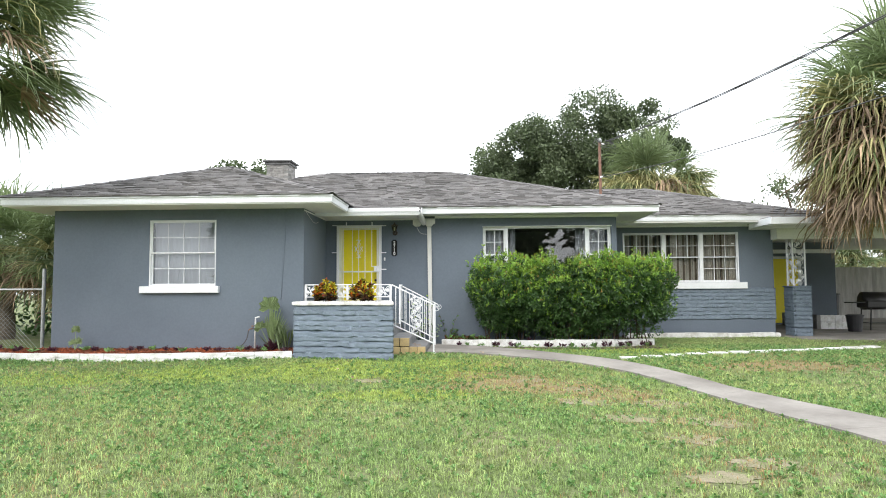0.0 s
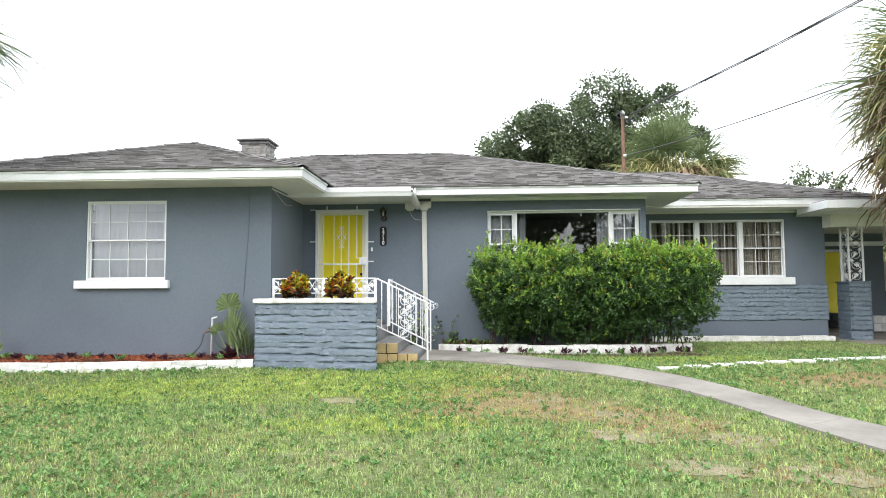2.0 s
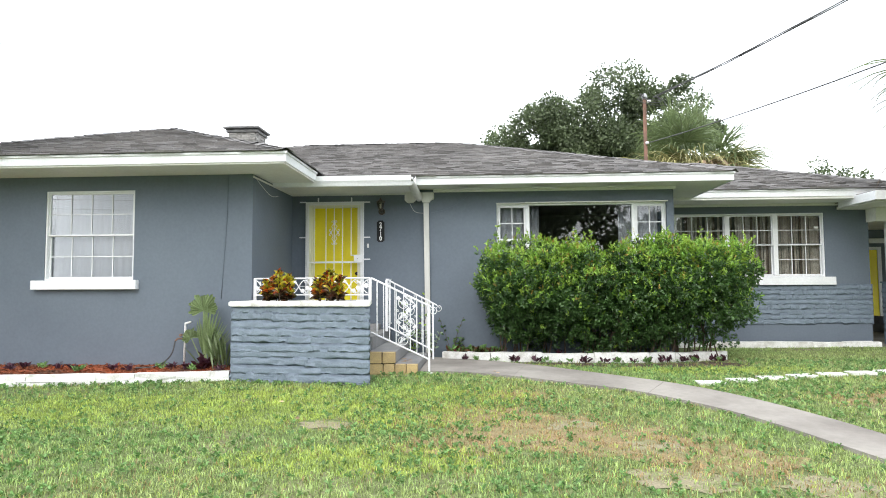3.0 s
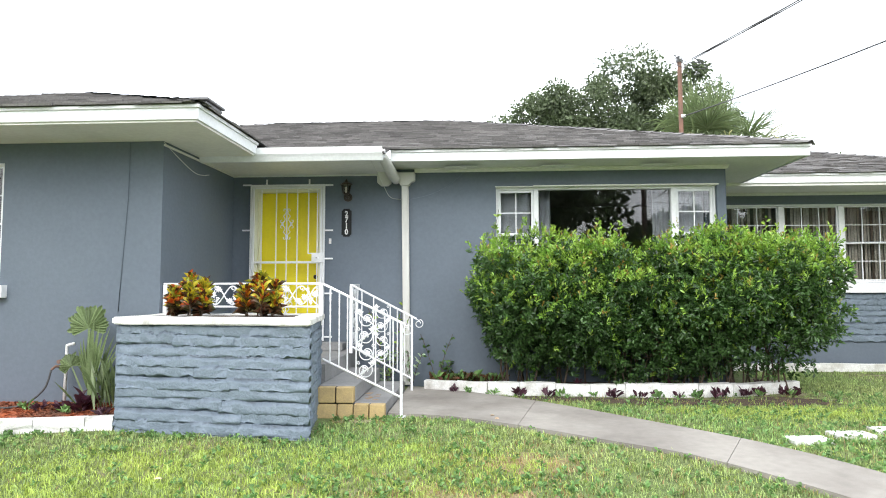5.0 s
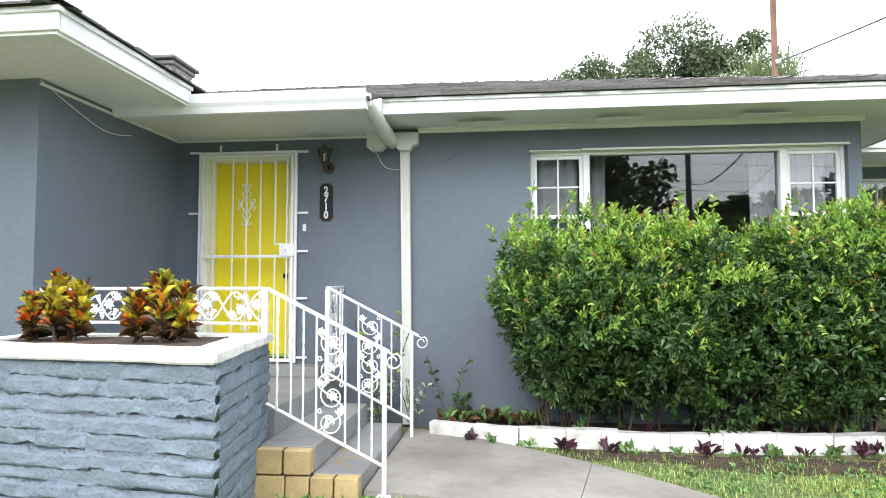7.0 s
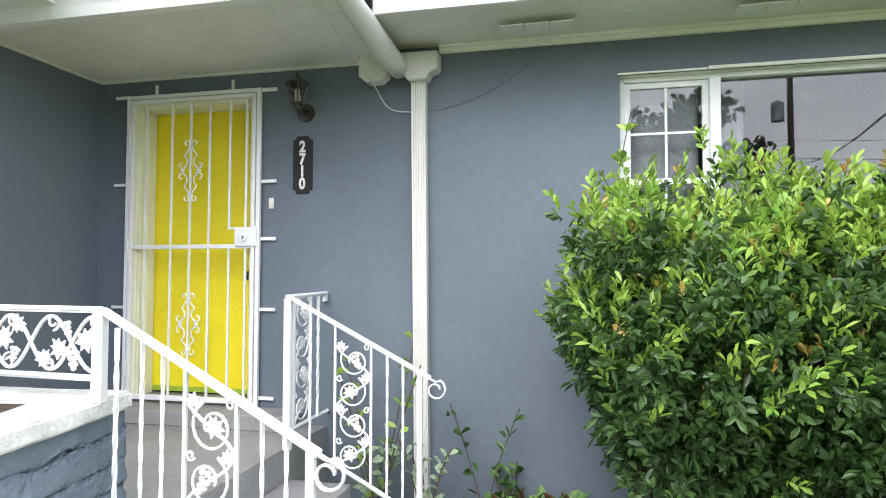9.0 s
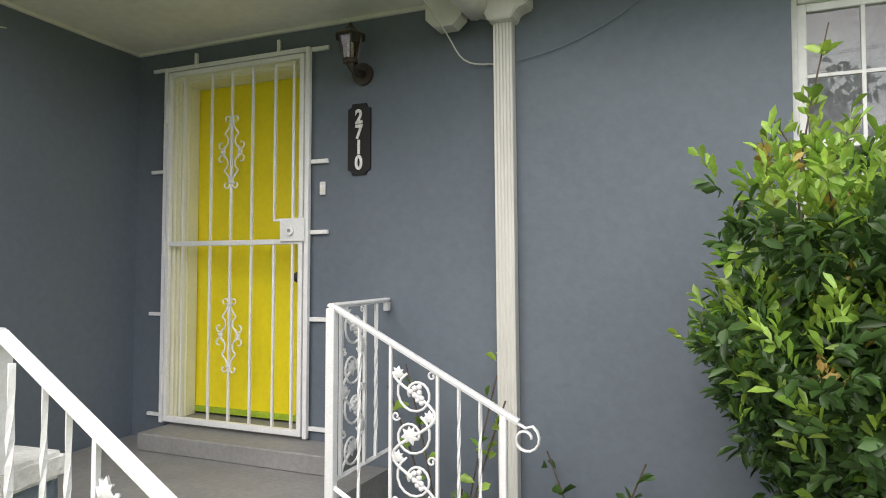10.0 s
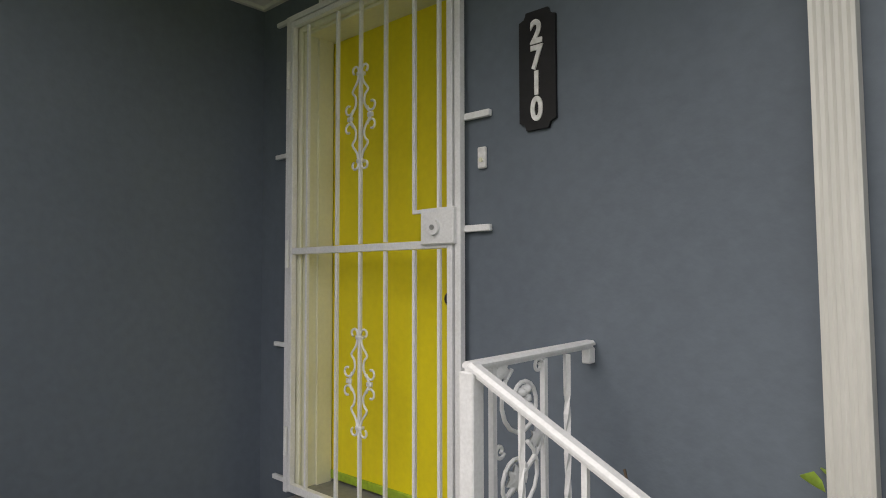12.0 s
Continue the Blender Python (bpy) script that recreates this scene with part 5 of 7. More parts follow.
grill = thing("barbecue_grill", (12.0, 18.6, 0.0), "black barbecue grill with a lid and side shelf in the carport", "grill")
gxx, gyy = 12.0, 18.6
for dx in (-0.4, 0.4):
    for dy in (-0.22, 0.22):
        bm = bmesh.new()
        tube(bm, [(gxx + dx, gyy + dy, 0.012), (gxx + dx * 0.9, gyy + dy, 0.62)], 0.018, 8)
        part("leg", bm, "black", grill)
bm = bmesh.new()
box(bm, gxx - 0.48, gxx + 0.48, gyy - 0.26, gyy + 0.26, 0.62, 0.82, 0.03, 2)
part("firebox", bm, "black", grill)
bm = bmesh.new()
tube(bm, [(gxx - 0.46, gyy, 0.82), (gxx + 0.46, gyy, 0.82)], 0.25, 16)
part("lid", bm, "black", grill, smooth=True)
bm = bmesh.new()
box(bm, gxx - 0.85, gxx - 0.48, gyy - 0.2, gyy + 0.2, 0.76, 0.79, 0.005)
part("side_shelf", bm, "black", grill)
bm = bmesh.new()
box(bm, gxx - 0.4, gxx + 0.4, gyy - 0.2, gyy + 0.2, 0.2, 0.22)
part("lower_shelf", bm, "black", grill)


def bin_thing(x, y, r0, r1, h, label):
    b = thing("trash_bin", (x, y, 0.012), label, "trash bin")
    bm = bmesh.new()
    tube(bm, [(x, y, 0.013), (x, y, h)], [r0, r1], 16)
    part("body", bm, "plastic", b)
    bm = bmesh.new()
    tube(bm, [(x, y, h), (x, y, h + 0.03), (x, y, h + 0.05)], [r1 * 1.08, r1 * 1.08, r1 * 0.8], 16)
    part("rim", bm, "plastic", b)


bin_thing(10.9, 17.9, 0.16, 0.21, 0.42, "small dark plastic bucket on the carport floor")
bin_thing(12.6, 22.2, 0.26, 0.32, 0.95, "black plastic trash bin by the wooden fence")
blk = thing("block_planter", (10.9, 20.0, 0.012), "low planter of concrete blocks painted white in front", "planter")
for i in range(4):
    for j in range(2):
        bm = bmesh.new()
        box(bm, 10.55 + i * 0.2, 10.74 + i * 0.2, 18.9, 19.0, 0.014 + j * 0.2, 0.205 + j * 0.2, 0.006)
        part("block", bm, "white_brick", blk)
for i in range(5):
    for j in range(2):
        bm = bmesh.new()
        box(bm, 10.44, 10.545, 18.9 + i * 0.41, 19.30 + i * 0.41, 0.014 + j * 0.2, 0.208 + j * 0.2, 0.006)
        part("block", bm, "mortar", blk)

fence = thing("board_fence", (17.0, 25.2, 0.0), "weathered white vertical board fence behind the carport", "fence")
for i in range(60):
    bm = bmesh.new()
    hgt = 1.95 + rng.uniform(-0.02, 0.02)
    box(bm, 12.6 + i * 0.165, 12.755 + i * 0.165, 25.2, 25.222, 0.02, hgt)
    part("board", bm, "wood", fence)
bm = bmesh.new()
for z in (0.4, 1.5):
    box(bm, 12.6, 22.5, 25.222, 25.26, z, z + 0.09)
part("rail", bm, "wood", fence)

# stepping stones and a pot at the lawn's edge
rng = random.Random(9)
for i in range(13):
    f = i / 12
    x = 3.37 + 5.3 * f
    y = 11.64 + 1.95 * f + 0.04 * math.sin(9 * f)
    bm = bmesh.new()
    a = 0.12 + rng.uniform(-0.2, 0.15)
    box(bm, -0.165, 0.165, -0.095, 0.095, -0.03, 0.016, 0.008, 2)
    bmesh.ops.rotate(bm, verts=bm.verts, cent=(0, 0, 0), matrix=Matrix.Rotation(a, 3, "Z"))
    st = tagged(new("stepping_stone", mesh_of("stepping_stone", bm, "white_brick")), "white-painted flat stepping stone set in the grass", "stepping stone", "stepping stones across the lawn")
    st.location = (x, y, ground_z(x, y) + 0.018)
pot = thing("flower_pot", (7.98, 11.55, ground_z(7.98, 11.55)), "round white pot standing on the grass", "pot")
bm = bmesh.new()
z = ground_z(7.98, 11.55)
tube(bm, [(7.98, 11.55, z), (7.98, 11.55, z + 0.14), (7.98, 11.55, z + 0.20), (7.98, 11.55, z + 0.20), (7.98, 11.55, z + 0.12)], [0.13, 0.21, 0.23, 0.20, 0.16], 20)
part("bowl", bm, "white_brick", pot, smooth=True)

# ---- chimney, mast, wires ----
chim = thing("chimney", (-4.65, 17.5, 4.0), "small grey brick chimney with a slab cap", "chimney")
bm = bmesh.new()
box(bm, -4.955, -4.335, 17.205, 17.795, 3.6, 4.64)
part("core", bm, "mortar", chim)
bm0 = bmesh.new()
box(bm0, -0.095, 0.095, -0.004, 0.03, -0.03, 0.03, 0.003)
chim_brick = mesh_of("brick", bm0, "chimney")
for j in range(13):
    z = 3.82 + j * 0.066
    for side in range(2):
        ln = 0.63 if side == 0 else 0.60
        for i in range(4):
            c = -ln / 2 + 0.1 + i * 0.2 - (0.1 if j % 2 else 0)
            if abs(c) > ln / 2 - 0.05:
                continue
            ob = new("brick", chim_brick)
            ob.parent = chim
            ob.matrix_parent_inverse = Matrix.Translation(-Vector(chim.location))
            ob.matrix_basis = pose(-4.645 + c, 17.198, z) if side == 0 else pose(-4.328, 17.5 + c, z, 0, 0, 90)
bm = bmesh.new()
box(bm, -5.0, -4.29, 17.16, 17.84, 4.62, 4.68, 0.008)
box(bm, -5.05, -4.25, 17.11, 17.89, 4.70, 4.745, 0.008)
box(bm, -4.95, -4.34, 17.21, 17.79, 4.67, 4.71)
part("cap", bm, "darkcap", chim, "dark weathered slab cap")

mast = thing("service_mast", (3.9, 16.4, 3.6), "rusty service mast with insulators above the roof", "service mast")
bm = bmesh.new()
tube(bm, [(3.9, 16.4, 3.4), (3.9, 16.4, 4.93)], 0.036, 10)
part("pipe", bm, "rust", mast)
bm = bmesh.new()
tube(bm, [(3.9, 16.4, 4.92), (3.9, 16.4, 4.99), (3.9, 16.37, 5.02)], [0.055, 0.055, 0.02], 10)
part("weatherhead", bm, "galv", mast, smooth=True)
for dz, dx in ((-0.07, 0.05), (-0.91, 0.0)):
    bm = bmesh.new()
    tube(bm, [(3.9 + dx, 16.36, 4.93 + dz), (3.9 + dx + 0.05, 16.33, 4.93 + dz)], [0.03, 0.022], 10)
    part("insulator", bm, "white", mast)
bm = bmesh.new()
for k, dz in enumerate((0.0, 0.05, -0.05)):
    tube(bm, smooth_line([(3.9, 16.37, 5.0), (3.82 - 0.05 * k, 16.25, 4.93 + dz), (3.95, 16.2, 4.80 + dz), (4.15 + 0.05 * k, 16.15, 4.78 + dz), (4.10, 16.25, 4.92)], 14), 0.007, 5)
part("drip_loop", bm, "cable", mast, smooth=True)

POLE = Vector((9.8, -13.0, 0))


def wire(name, label, p, q, sag, r, strands=1):
    bm = bmesh.new()
    p, q = Vector(p), Vector(q)
    side = (q - p).cross(Vector((0, 0, 1))).normalized()
    for s in range(strands):
        pts = []
        for i in range(61):
            t = i / 60
            c = p.lerp(q, t) - Vector((0, 0, sag * 4 * t * (1 - t)))
            a = 26 * t + s * 2 * math.pi / max(strands, 1)
            c += (side * math.cos(a) + Vector((0, 0, math.sin(a)))) * (0.014 if strands > 1 else 0)
            pts.append(c)
        tube(bm, pts, r, 5)
    return tagged(new(name, mesh_of(name, bm, "cable", True)), label, "cable")


wire("service_cable", "black twisted service cable running to the rusty mast", (4.05, 16.28, 4.92), (POLE.x, POLE.y, 6.6), 1.1, 0.008, 3)
wire("telephone_cable", "thin black cable sagging over the lawn to the house", (3.93, 16.37, 4.02), (POLE.x + 0.1, POLE.y, 5.4), 1.1, 0.009)

upole = thing("utility_pole", (POLE.x, POLE.y, -0.2), "wooden utility pole with a grey transformer across the street", "utility pole")
bm = bmesh.new()
tube(bm, [(POLE.x, POLE.y, -0.2), (POLE.x, POLE.y, 11.6)], [0.17, 0.12], 14)
part("pole", bm, "pole", upole)
bm = bmesh.new()
tube(bm, [(POLE.x - 0.55, POLE.y, 8.45), (POLE.x - 0.55, POLE.y, 9.30), (POLE.x - 0.55, POLE.y, 9.40)], [0.27, 0.27, 0.15], 16)
part("transformer", bm, "galv", upole)
bm = bmesh.new()
box(bm, POLE.x - 1.0, POLE.x + 1.0, POLE.y - 0.16, POLE.y - 0.06, 10.7, 10.82)
part("crossarm", bm, "pole", upole)
for dx in (-0.9, -0.4, 0.9):
    bm = bmesh.new()
    tube(bm, [(POLE.x + dx, POLE.y - 0.11, 10.82), (POLE.x + dx, POLE.y - 0.11, 10.98)], 0.045, 8)
    part("insulator", bm, "galv", upole)
for z, dx in ((10.98, -0.9), (10.98, 0.9), (7.6, 0.0), (6.75, 0.0), (6.2, 0.0)):
    wire("street_cable", "black street cable between utility poles", (POLE.x + dx - 45, POLE.y - 0.1, z + 0.2), (POLE.x + dx, POLE.y - 0.1, z), 0.7, 0.014)
    wire("street_cable", "black street cable between utility poles", (POLE.x + dx, POLE.y - 0.1, z), (POLE.x + dx + 45, POLE.y - 0.1, z + 0.2), 0.7, 0.014)

# thin wire under the eaves
def loose_wire(pts, n, r, label, material="gutter"):
    bm = bmesh.new()
    tube(bm, smooth_line(pts, n), r, 5)
    tagged(new("loose_wire", mesh_of("loose_wire", bm, material, True)), label, "wire")


loose_wire([(-2.65, 12.54, 2.80), (-2.645, 12.85, 2.70), (-2.64, 13.2, 2.61), (-2.64, 13.42, 2.61), (-2.64, 13.62, 2.65)], 24, 0.004, "loose pale wire hanging under the porch eaves")
loose_wire([(-0.62, 13.5, 2.78), (-0.60, 14.28, 2.62), (-0.52, 14.40, 2.47), (-0.38, 14.425, 2.44)], 16, 0.004, "loose pale wire hanging from the leader pipe")
loose_wire([(-0.26, 14.425, 2.44), (0.0, 14.43, 2.50), (0.25, 14.43, 2.62), (0.46, 14.43, 2.80)], 14, 0.0025, "thin painted wire tacked to the stucco wall", "stone")
bm = bmesh.new()
tube(bm, [(-3.02, 12.545, 2.80), (-3.03, 12.544, 2.2), (-3.06, 12.544, 1.7), (-3.10, 12.544, 1.02)], 0.004, 5)
tagged(new("wall_wire", mesh_of("wall_wire", bm, "stucco", True)), "thin painted wire down the stucco wall", "wire")
vent = thing("soffit_vent", (0.43, 14.15, 2.80), "cream louvred vent in the soffit", "vent")
for k in range(3):
    bm = bmesh.new()
    box(bm, 0.22 + k * 0.14, 0.35 + k * 0.14, 14.08, 14.22, 2.796, 2.804, 0.002)
    part("louvre", bm, "soffit", vent)
for x in (1.66, 2.90):
    copy_thing(vent, Matrix.Translation((x, 14.15, 2.80)))

# ---- chain-link fence at the side ----
cl = thing("chain_link_fence", (-9.0, 13.1, 0.0), "galvanised chain-link fence beside the house", "fence")
for x, h in ((-8.26, 1.68), (-10.6, 1.3), (-13.2, 1.3)):
    bm = bmesh.new()
    tube(bm, [(x, 13.1, -0.1), (x, 13.1, h)], 0.035, 10)
    part("post", bm, "galv", cl)
bm = bmesh.new()
tube(bm, [(-13.2, 13.1, 1.25), (-8.26, 13.1, 1.25)], 0.02, 8)
part("top_rail", bm, "galv", cl)
bm = bmesh.new()
for k in range(72):
    for s in (1, -1):
        x0 = -13.2 + k * 0.09
        pts = [(x0, 13.1, 0.02), (x0 + s * 1.2, 13.1, 1.22)]
        if -13.2 <= pts[1][0] <= -8.26 and x0 <= -8.26:
            tube(bm, pts, 0.0035, 3, caps=False)
part("mesh", bm, "galv", cl, kind="stuff")
bm = bmesh.new()
tube(bm, [(-3.57, 12.43, 0.05), (-3.56, 12.43, 0.62), (-3.56, 12.43, 0.68), (-3.48, 12.43, 0.70)], 0.016, 8)
tap = thing("garden_tap", (-3.57, 12.43, 0.08), "white standpipe with a brass garden tap", "tap")
part("standpipe", bm, "white", tap, smooth=True)
bm = bmesh.new()
tube(bm, [(-3.60, 12.43, 0.47), (-3.65, 12.39, 0.47), (-3.67, 12.36, 0.44)], 0.013, 8)
tube(bm, [(-3.60, 12.40, 0.52), (-3.60, 12.36, 0.52)], 0.02, 8)
part("valve", bm, "rust", tap)
bm = bmesh.new()
tube(bm, smooth_line([(-3.67, 12.36, 0.44), (-3.70, 12.30, 0.25), (-3.85, 12.2, 0.11), (-4.1, 12.1, 0.10)], 12), 0.011, 6)
part("hose", bm, "cable", tap, smooth=True)


# ---- plants ----
def leaf_cloud(name, pos, dirs, length, width, material, rng_seed, droop=0.15, fold=0.25):
    """One mesh of folded pointed leaves: each a pair of quads about its midrib."""
    r = np.random.RandomState(rng_seed)
    n = len(pos)
    d = dirs / np.linalg.norm(dirs, axis=1, keepdims=True)
    ref = r.normal(size=(n, 3))
    s = np.cross(d, ref)
    s /= np.linalg.norm(s, axis=1, keepdims=True) + 1e-9
    up = np.cross(s, d)
    flip = np.sign(up[:, 2:3] + 1e-6)
    s, up = s * flip, up * flip
    L = (length * r.uniform(0.7, 1.15, n))[:, None]
    W = (width * r.uniform(0.8, 1.15, n))[:, None]
    base, tip = pos, pos + d * L - np.array([0, 0, 1]) * L * droop * r.uniform(0, 1, (n, 1))
    f = up * W * fold
    l1, l2 = pos + d * L * 0.30 + s * W * 0.37 + f, pos + d * L * 0.67 + s * W * 0.49 + f
    r1, r2 = pos + d * L * 0.30 - s * W * 0.37 + f, pos + d * L * 0.67 - s * W * 0.49 + f
    V = np.stack([base, l1, l2, tip, r2, r1], 1).reshape(-1, 3)
    k = np.arange(n)[:, None] * 6
    F = np.concatenate([k + np.array([[0, 3, 2, 1]]), k + np.array([[0, 5, 4, 3]])], 1).reshape(-1, 4)
    me = bpy.data.meshes.new(name)
    me.vertices.add(len(V))
    me.vertices.foreach_set("co", V.astype(np.float32).ravel())
    me.loops.add(F.size)
    me.loops.foreach_set("vertex_index", F.astype(np.int32).ravel())
    me.polygons.add(len(F))
    me.polygons.foreach_set("loop_start", np.arange(0, F.size, 4, dtype=np.int32))
    me.update(calc_edges=True)
    me.materials.append(M[material])
    return me


def sprigs(r, centres, dirs, count, spread, along):
    """Leaves round short shoots: positions and directions for count leaves on every shoot."""
    n = len(centres)
    c = np.repeat(centres, count, 0)
    d = np.repeat(dirs / np.linalg.norm(dirs, axis=1, keepdims=True), count, 0)
    t = np.tile(np.arange(count) / count, n)[:, None]
    side = r.normal(size=c.shape)
    side -= d * np.sum(side * d, 1, keepdims=True)
    side /= np.linalg.norm(side, axis=1, keepdims=True)
    return c + d * t * along, d * (0.45 + 0.6 * t) + side * spread


# the clipped shrub under the picture window: two lobes
shrub = thing("shrub", (2.6, 14.0, 0.05), "dense clipped green shrub with yellow-green new shoots before the window", "shrub")
r = np.random.RandomState(4)
LOBES = [((1.59, 13.92, 1.0), (1.0, 0.62, 0.73)), ((2.05, 13.92, 1.08), (0.48, 0.48, 0.69)), ((3.69, 13.90, 1.00), (0.99, 0.66, 0.77)), ((2.66, 13.99, 0.76), (0.75, 0.52, 0.68))]
HOLLOWS = [((1.98, 13.36, 1.44), 0.17), ((2.36, 13.42, 1.02), 0.15), ((3.95, 13.32, 0.82), 0.20), ((3.35, 13.34, 0.66), 0.16), ((1.35, 13.40, 0.72), 0.14)]


def lobe_value(p):
    """Below 1 inside the shrub; tiers of foliage bulge out over darker hollows."""
    v = np.full(len(p), 9.0)
    for c, rad in LOBES:
        q = np.abs((p - np.array(c)) / np.array(rad))
        v = np.minimum(v, (q[:, 0] ** 3.0 + q[:, 1] ** 2.6 + q[:, 2] ** 3.2) ** (1 / 3.0))
    bump = np.array([0.30 * noise.noise(Vector((c[0], c[1], c[2] * 1.7)) * 2.3) + 0.42 * noise.noise(Vector((c[0], c[1], c[2] * 1.4)) * 5.2 + Vector((5, 0, 0))) for c in p.tolist()])
    for c, rad in HOLLOWS:
        v = v + 0.55 * np.exp(-np.sum(((p - np.array(c)) / np.array((1.3, 1.4, 1.0))) ** 2, 1) / rad ** 2)
    v = v + np.clip((1.28 - p[:, 2]) * 0.50 - np.maximum(p[:, 0] - 0.55, 0), 0, 1) * 1.6
    v = v + np.clip(0.95 - p[:, 2], 0, 0.9) * 0.95 * np.clip((14.0 - p[:, 1]) / 0.6, 0, 1)
    return v + bump


cand = np.stack([r.uniform(0.3, 4.9, 110000), r.uniform(13.15, 14.42, 110000), r.uniform(0.10, 2.08, 110000)], 1)
val = lobe_value(cand)
keep = (val < 1.0) & (r.uniform(size=len(val)) < np.where(val > 0.74, 1.0, 0.34)) & (r.uniform(size=len(val)) < np.clip(0.5 + 0.5 * (cand[:, 2] - 0.2) / 0.5, 0.5, 1.0))
keep &= ~((cand[:, 0] > 3.6) & (cand[:, 2] < 0.6) & (r.uniform(size=len(val)) < 0.55))
keep &= cand[:, 0] > 0.54
pts = cand[keep]
eps = 0.05
grad = np.stack([lobe_value(pts + e) - lobe_value(pts - e) for e in np.eye(3) * eps], 1)
grad /= np.linalg.norm(grad, axis=1, keepdims=True) + 1e-9
dirs = grad * 0.8 + np.array([0, -0.1, 0.50]) + r.normal(size=grad.shape) * 0.35
order = r.permutation(len(pts))[:13500]
pts, dirs, grad = pts[order], dirs[order], grad[order]
topness = np.clip(grad[:, 2], 0, 1) * 0.75 + np.clip((pts[:, 2] - 1.0) / 0.9, 0, 1) * 0.45
patchy = np.array([noise.noise(Vector(c) * 3.4 + Vector((0, 3, 0))) for c in pts.tolist()])
young = r.uniform(size=len(pts)) < np.clip(topness - 0.45, 0, 1) * 1.6 + 0.02 + np.clip((pts[:, 2] - 0.55) / 1.2, 0, 1) * (0.14 + 0.7 * np.clip(patchy - 0.05, 0, 1))
P1, D1 = sprigs(r, pts[~young], dirs[~young], 6, 0.95, 0.08)
part("leaves", leaf_cloud("leaves", P1, D1, 0.061, 0.025, "leaf", 1), "leaf", shrub, "glossy dark green leaves", kind="stuff")
P2, D2 = sprigs(r, pts[young] + grad[young] * 0.03, dirs[young] + np.array([0, 0, 0.5]), 6, 0.62, 0.10)
part("young_leaves", leaf_cloud("young_leaves", P2, D2, 0.061, 0.022, "leafnew", 2), "leafnew", shrub, "yellow-green young leaves", kind="stuff")
sel = pts[young][::7]
P3, D3 = sprigs(r, sel + np.array([0, 0, 0.09]), np.tile([[0.05, -0.05, 1.0]], (len(sel), 1)) + r.normal(size=sel.shape) * 0.2, 4, 0.5, 0.05)
part("shoot_tip_foliage", leaf_cloud("shoot_tips", P3, D3, 0.050, 0.018, "leaftip", 3), "leaftip", shrub, "bronze shoot tips", kind="stuff")
rr = random.Random(8)
for k in range(64):
    x0, y0 = rr.uniform(0.9, 4.35), rr.uniform(13.98, 14.30)
    x1, y1, z1 = x0 + rr.uniform(-0.45, 0.45), min(max(y0 + rr.uniform(-0.5, 0.3), 13.45), 14.35), rr.uniform(0.8, 1.7)
    bm = bmesh.new()
    tube(bm, smooth_line([(x0, y0, 0.03), (x0 + rr.uniform(-0.08, 0.08), y0 + rr.uniform(-0.06, 0.06), 0.35), ((x0 + x1) / 2 + rr.uniform(-0.1, 0.1), (y0 + y1) / 2, z1 * 0.6), (x1, y1, z1)], 9), [0.013 - 0.001 * i for i in range(9)], 6)
    part("branch", bm, "stem", shrub)


def shoot(at, height, seed, parent, name="long_shoot", lean=0.1, mats="leafnew"):
    rs = random.Random(seed)
    x, y, z = at
    line = smooth_line([(x, y, z), (x + rs.uniform(-lean, lean) * 0.5, y, z + height * 0.5), (x + rs.uniform(-lean, lean), y + rs.uniform(-lean, lean) * 0.5, z + height)], 8)
    bm = bmesh.new()
    tube(bm, line, [0.005 - 0.0004 * i for i in range(8)], 5)
    st = part("shoot_stem", bm, "stem", parent)
    n = max(int(height / 0.028), 6)
    P = np.array([tuple(line[min(int((0.25 + 0.75 * i / n) * 7), 7)]) for i in range(n)]) + np.random.RandomState(seed).normal(size=(n, 3)) * 0.008
    a = np.arange(n) * 2.4
    D = np.stack([np.cos(a) * 0.8, np.sin(a) * 0.8, np.full(n, 0.55)], 1)
    part("shoot_leaves", leaf_cloud("shoot_leaves", P, D, 0.075, 0.03, mats, seed), mats, st)


for k, (x, y, z, h) in enumerate([(0.82, 13.85, 1.30, 0.92), (0.76, 13.88, 1.30, 0.60), (0.84, 13.9, 1.5, 0.45), (0.95, 13.9, 1.55, 0.38), (2.1, 13.9, 1.75, 0.38), (2.35, 13.8, 1.8, 0.28), (3.05, 13.9, 1.8, 0.22), (4.05, 13.8, 1.85, 0.25), (0.80, 14.1, 1.40, 0.3)]):
    shoot((x, y, z), h, 40 + k, shrub)


spk = r.choice(np.where((pts[:, 2] > 1.45) & (grad[:, 2] > 0.3))[0], 210, replace=False)
P4, D4 = sprigs(r, pts[spk] + np.array([0, 0, 0.02]), np.tile([[0.0, -0.1, 1.0]], (len(spk), 1)) + r.normal(size=(len(spk), 3)) * 0.25, 11, 0.55, 0.20)
part("upright_foliage", leaf_cloud("upright_foliage", P4, D4, 0.060, 0.021, "leafnew", 6), "leafnew", shrub, "yellow-green upright shoots", kind="stuff")


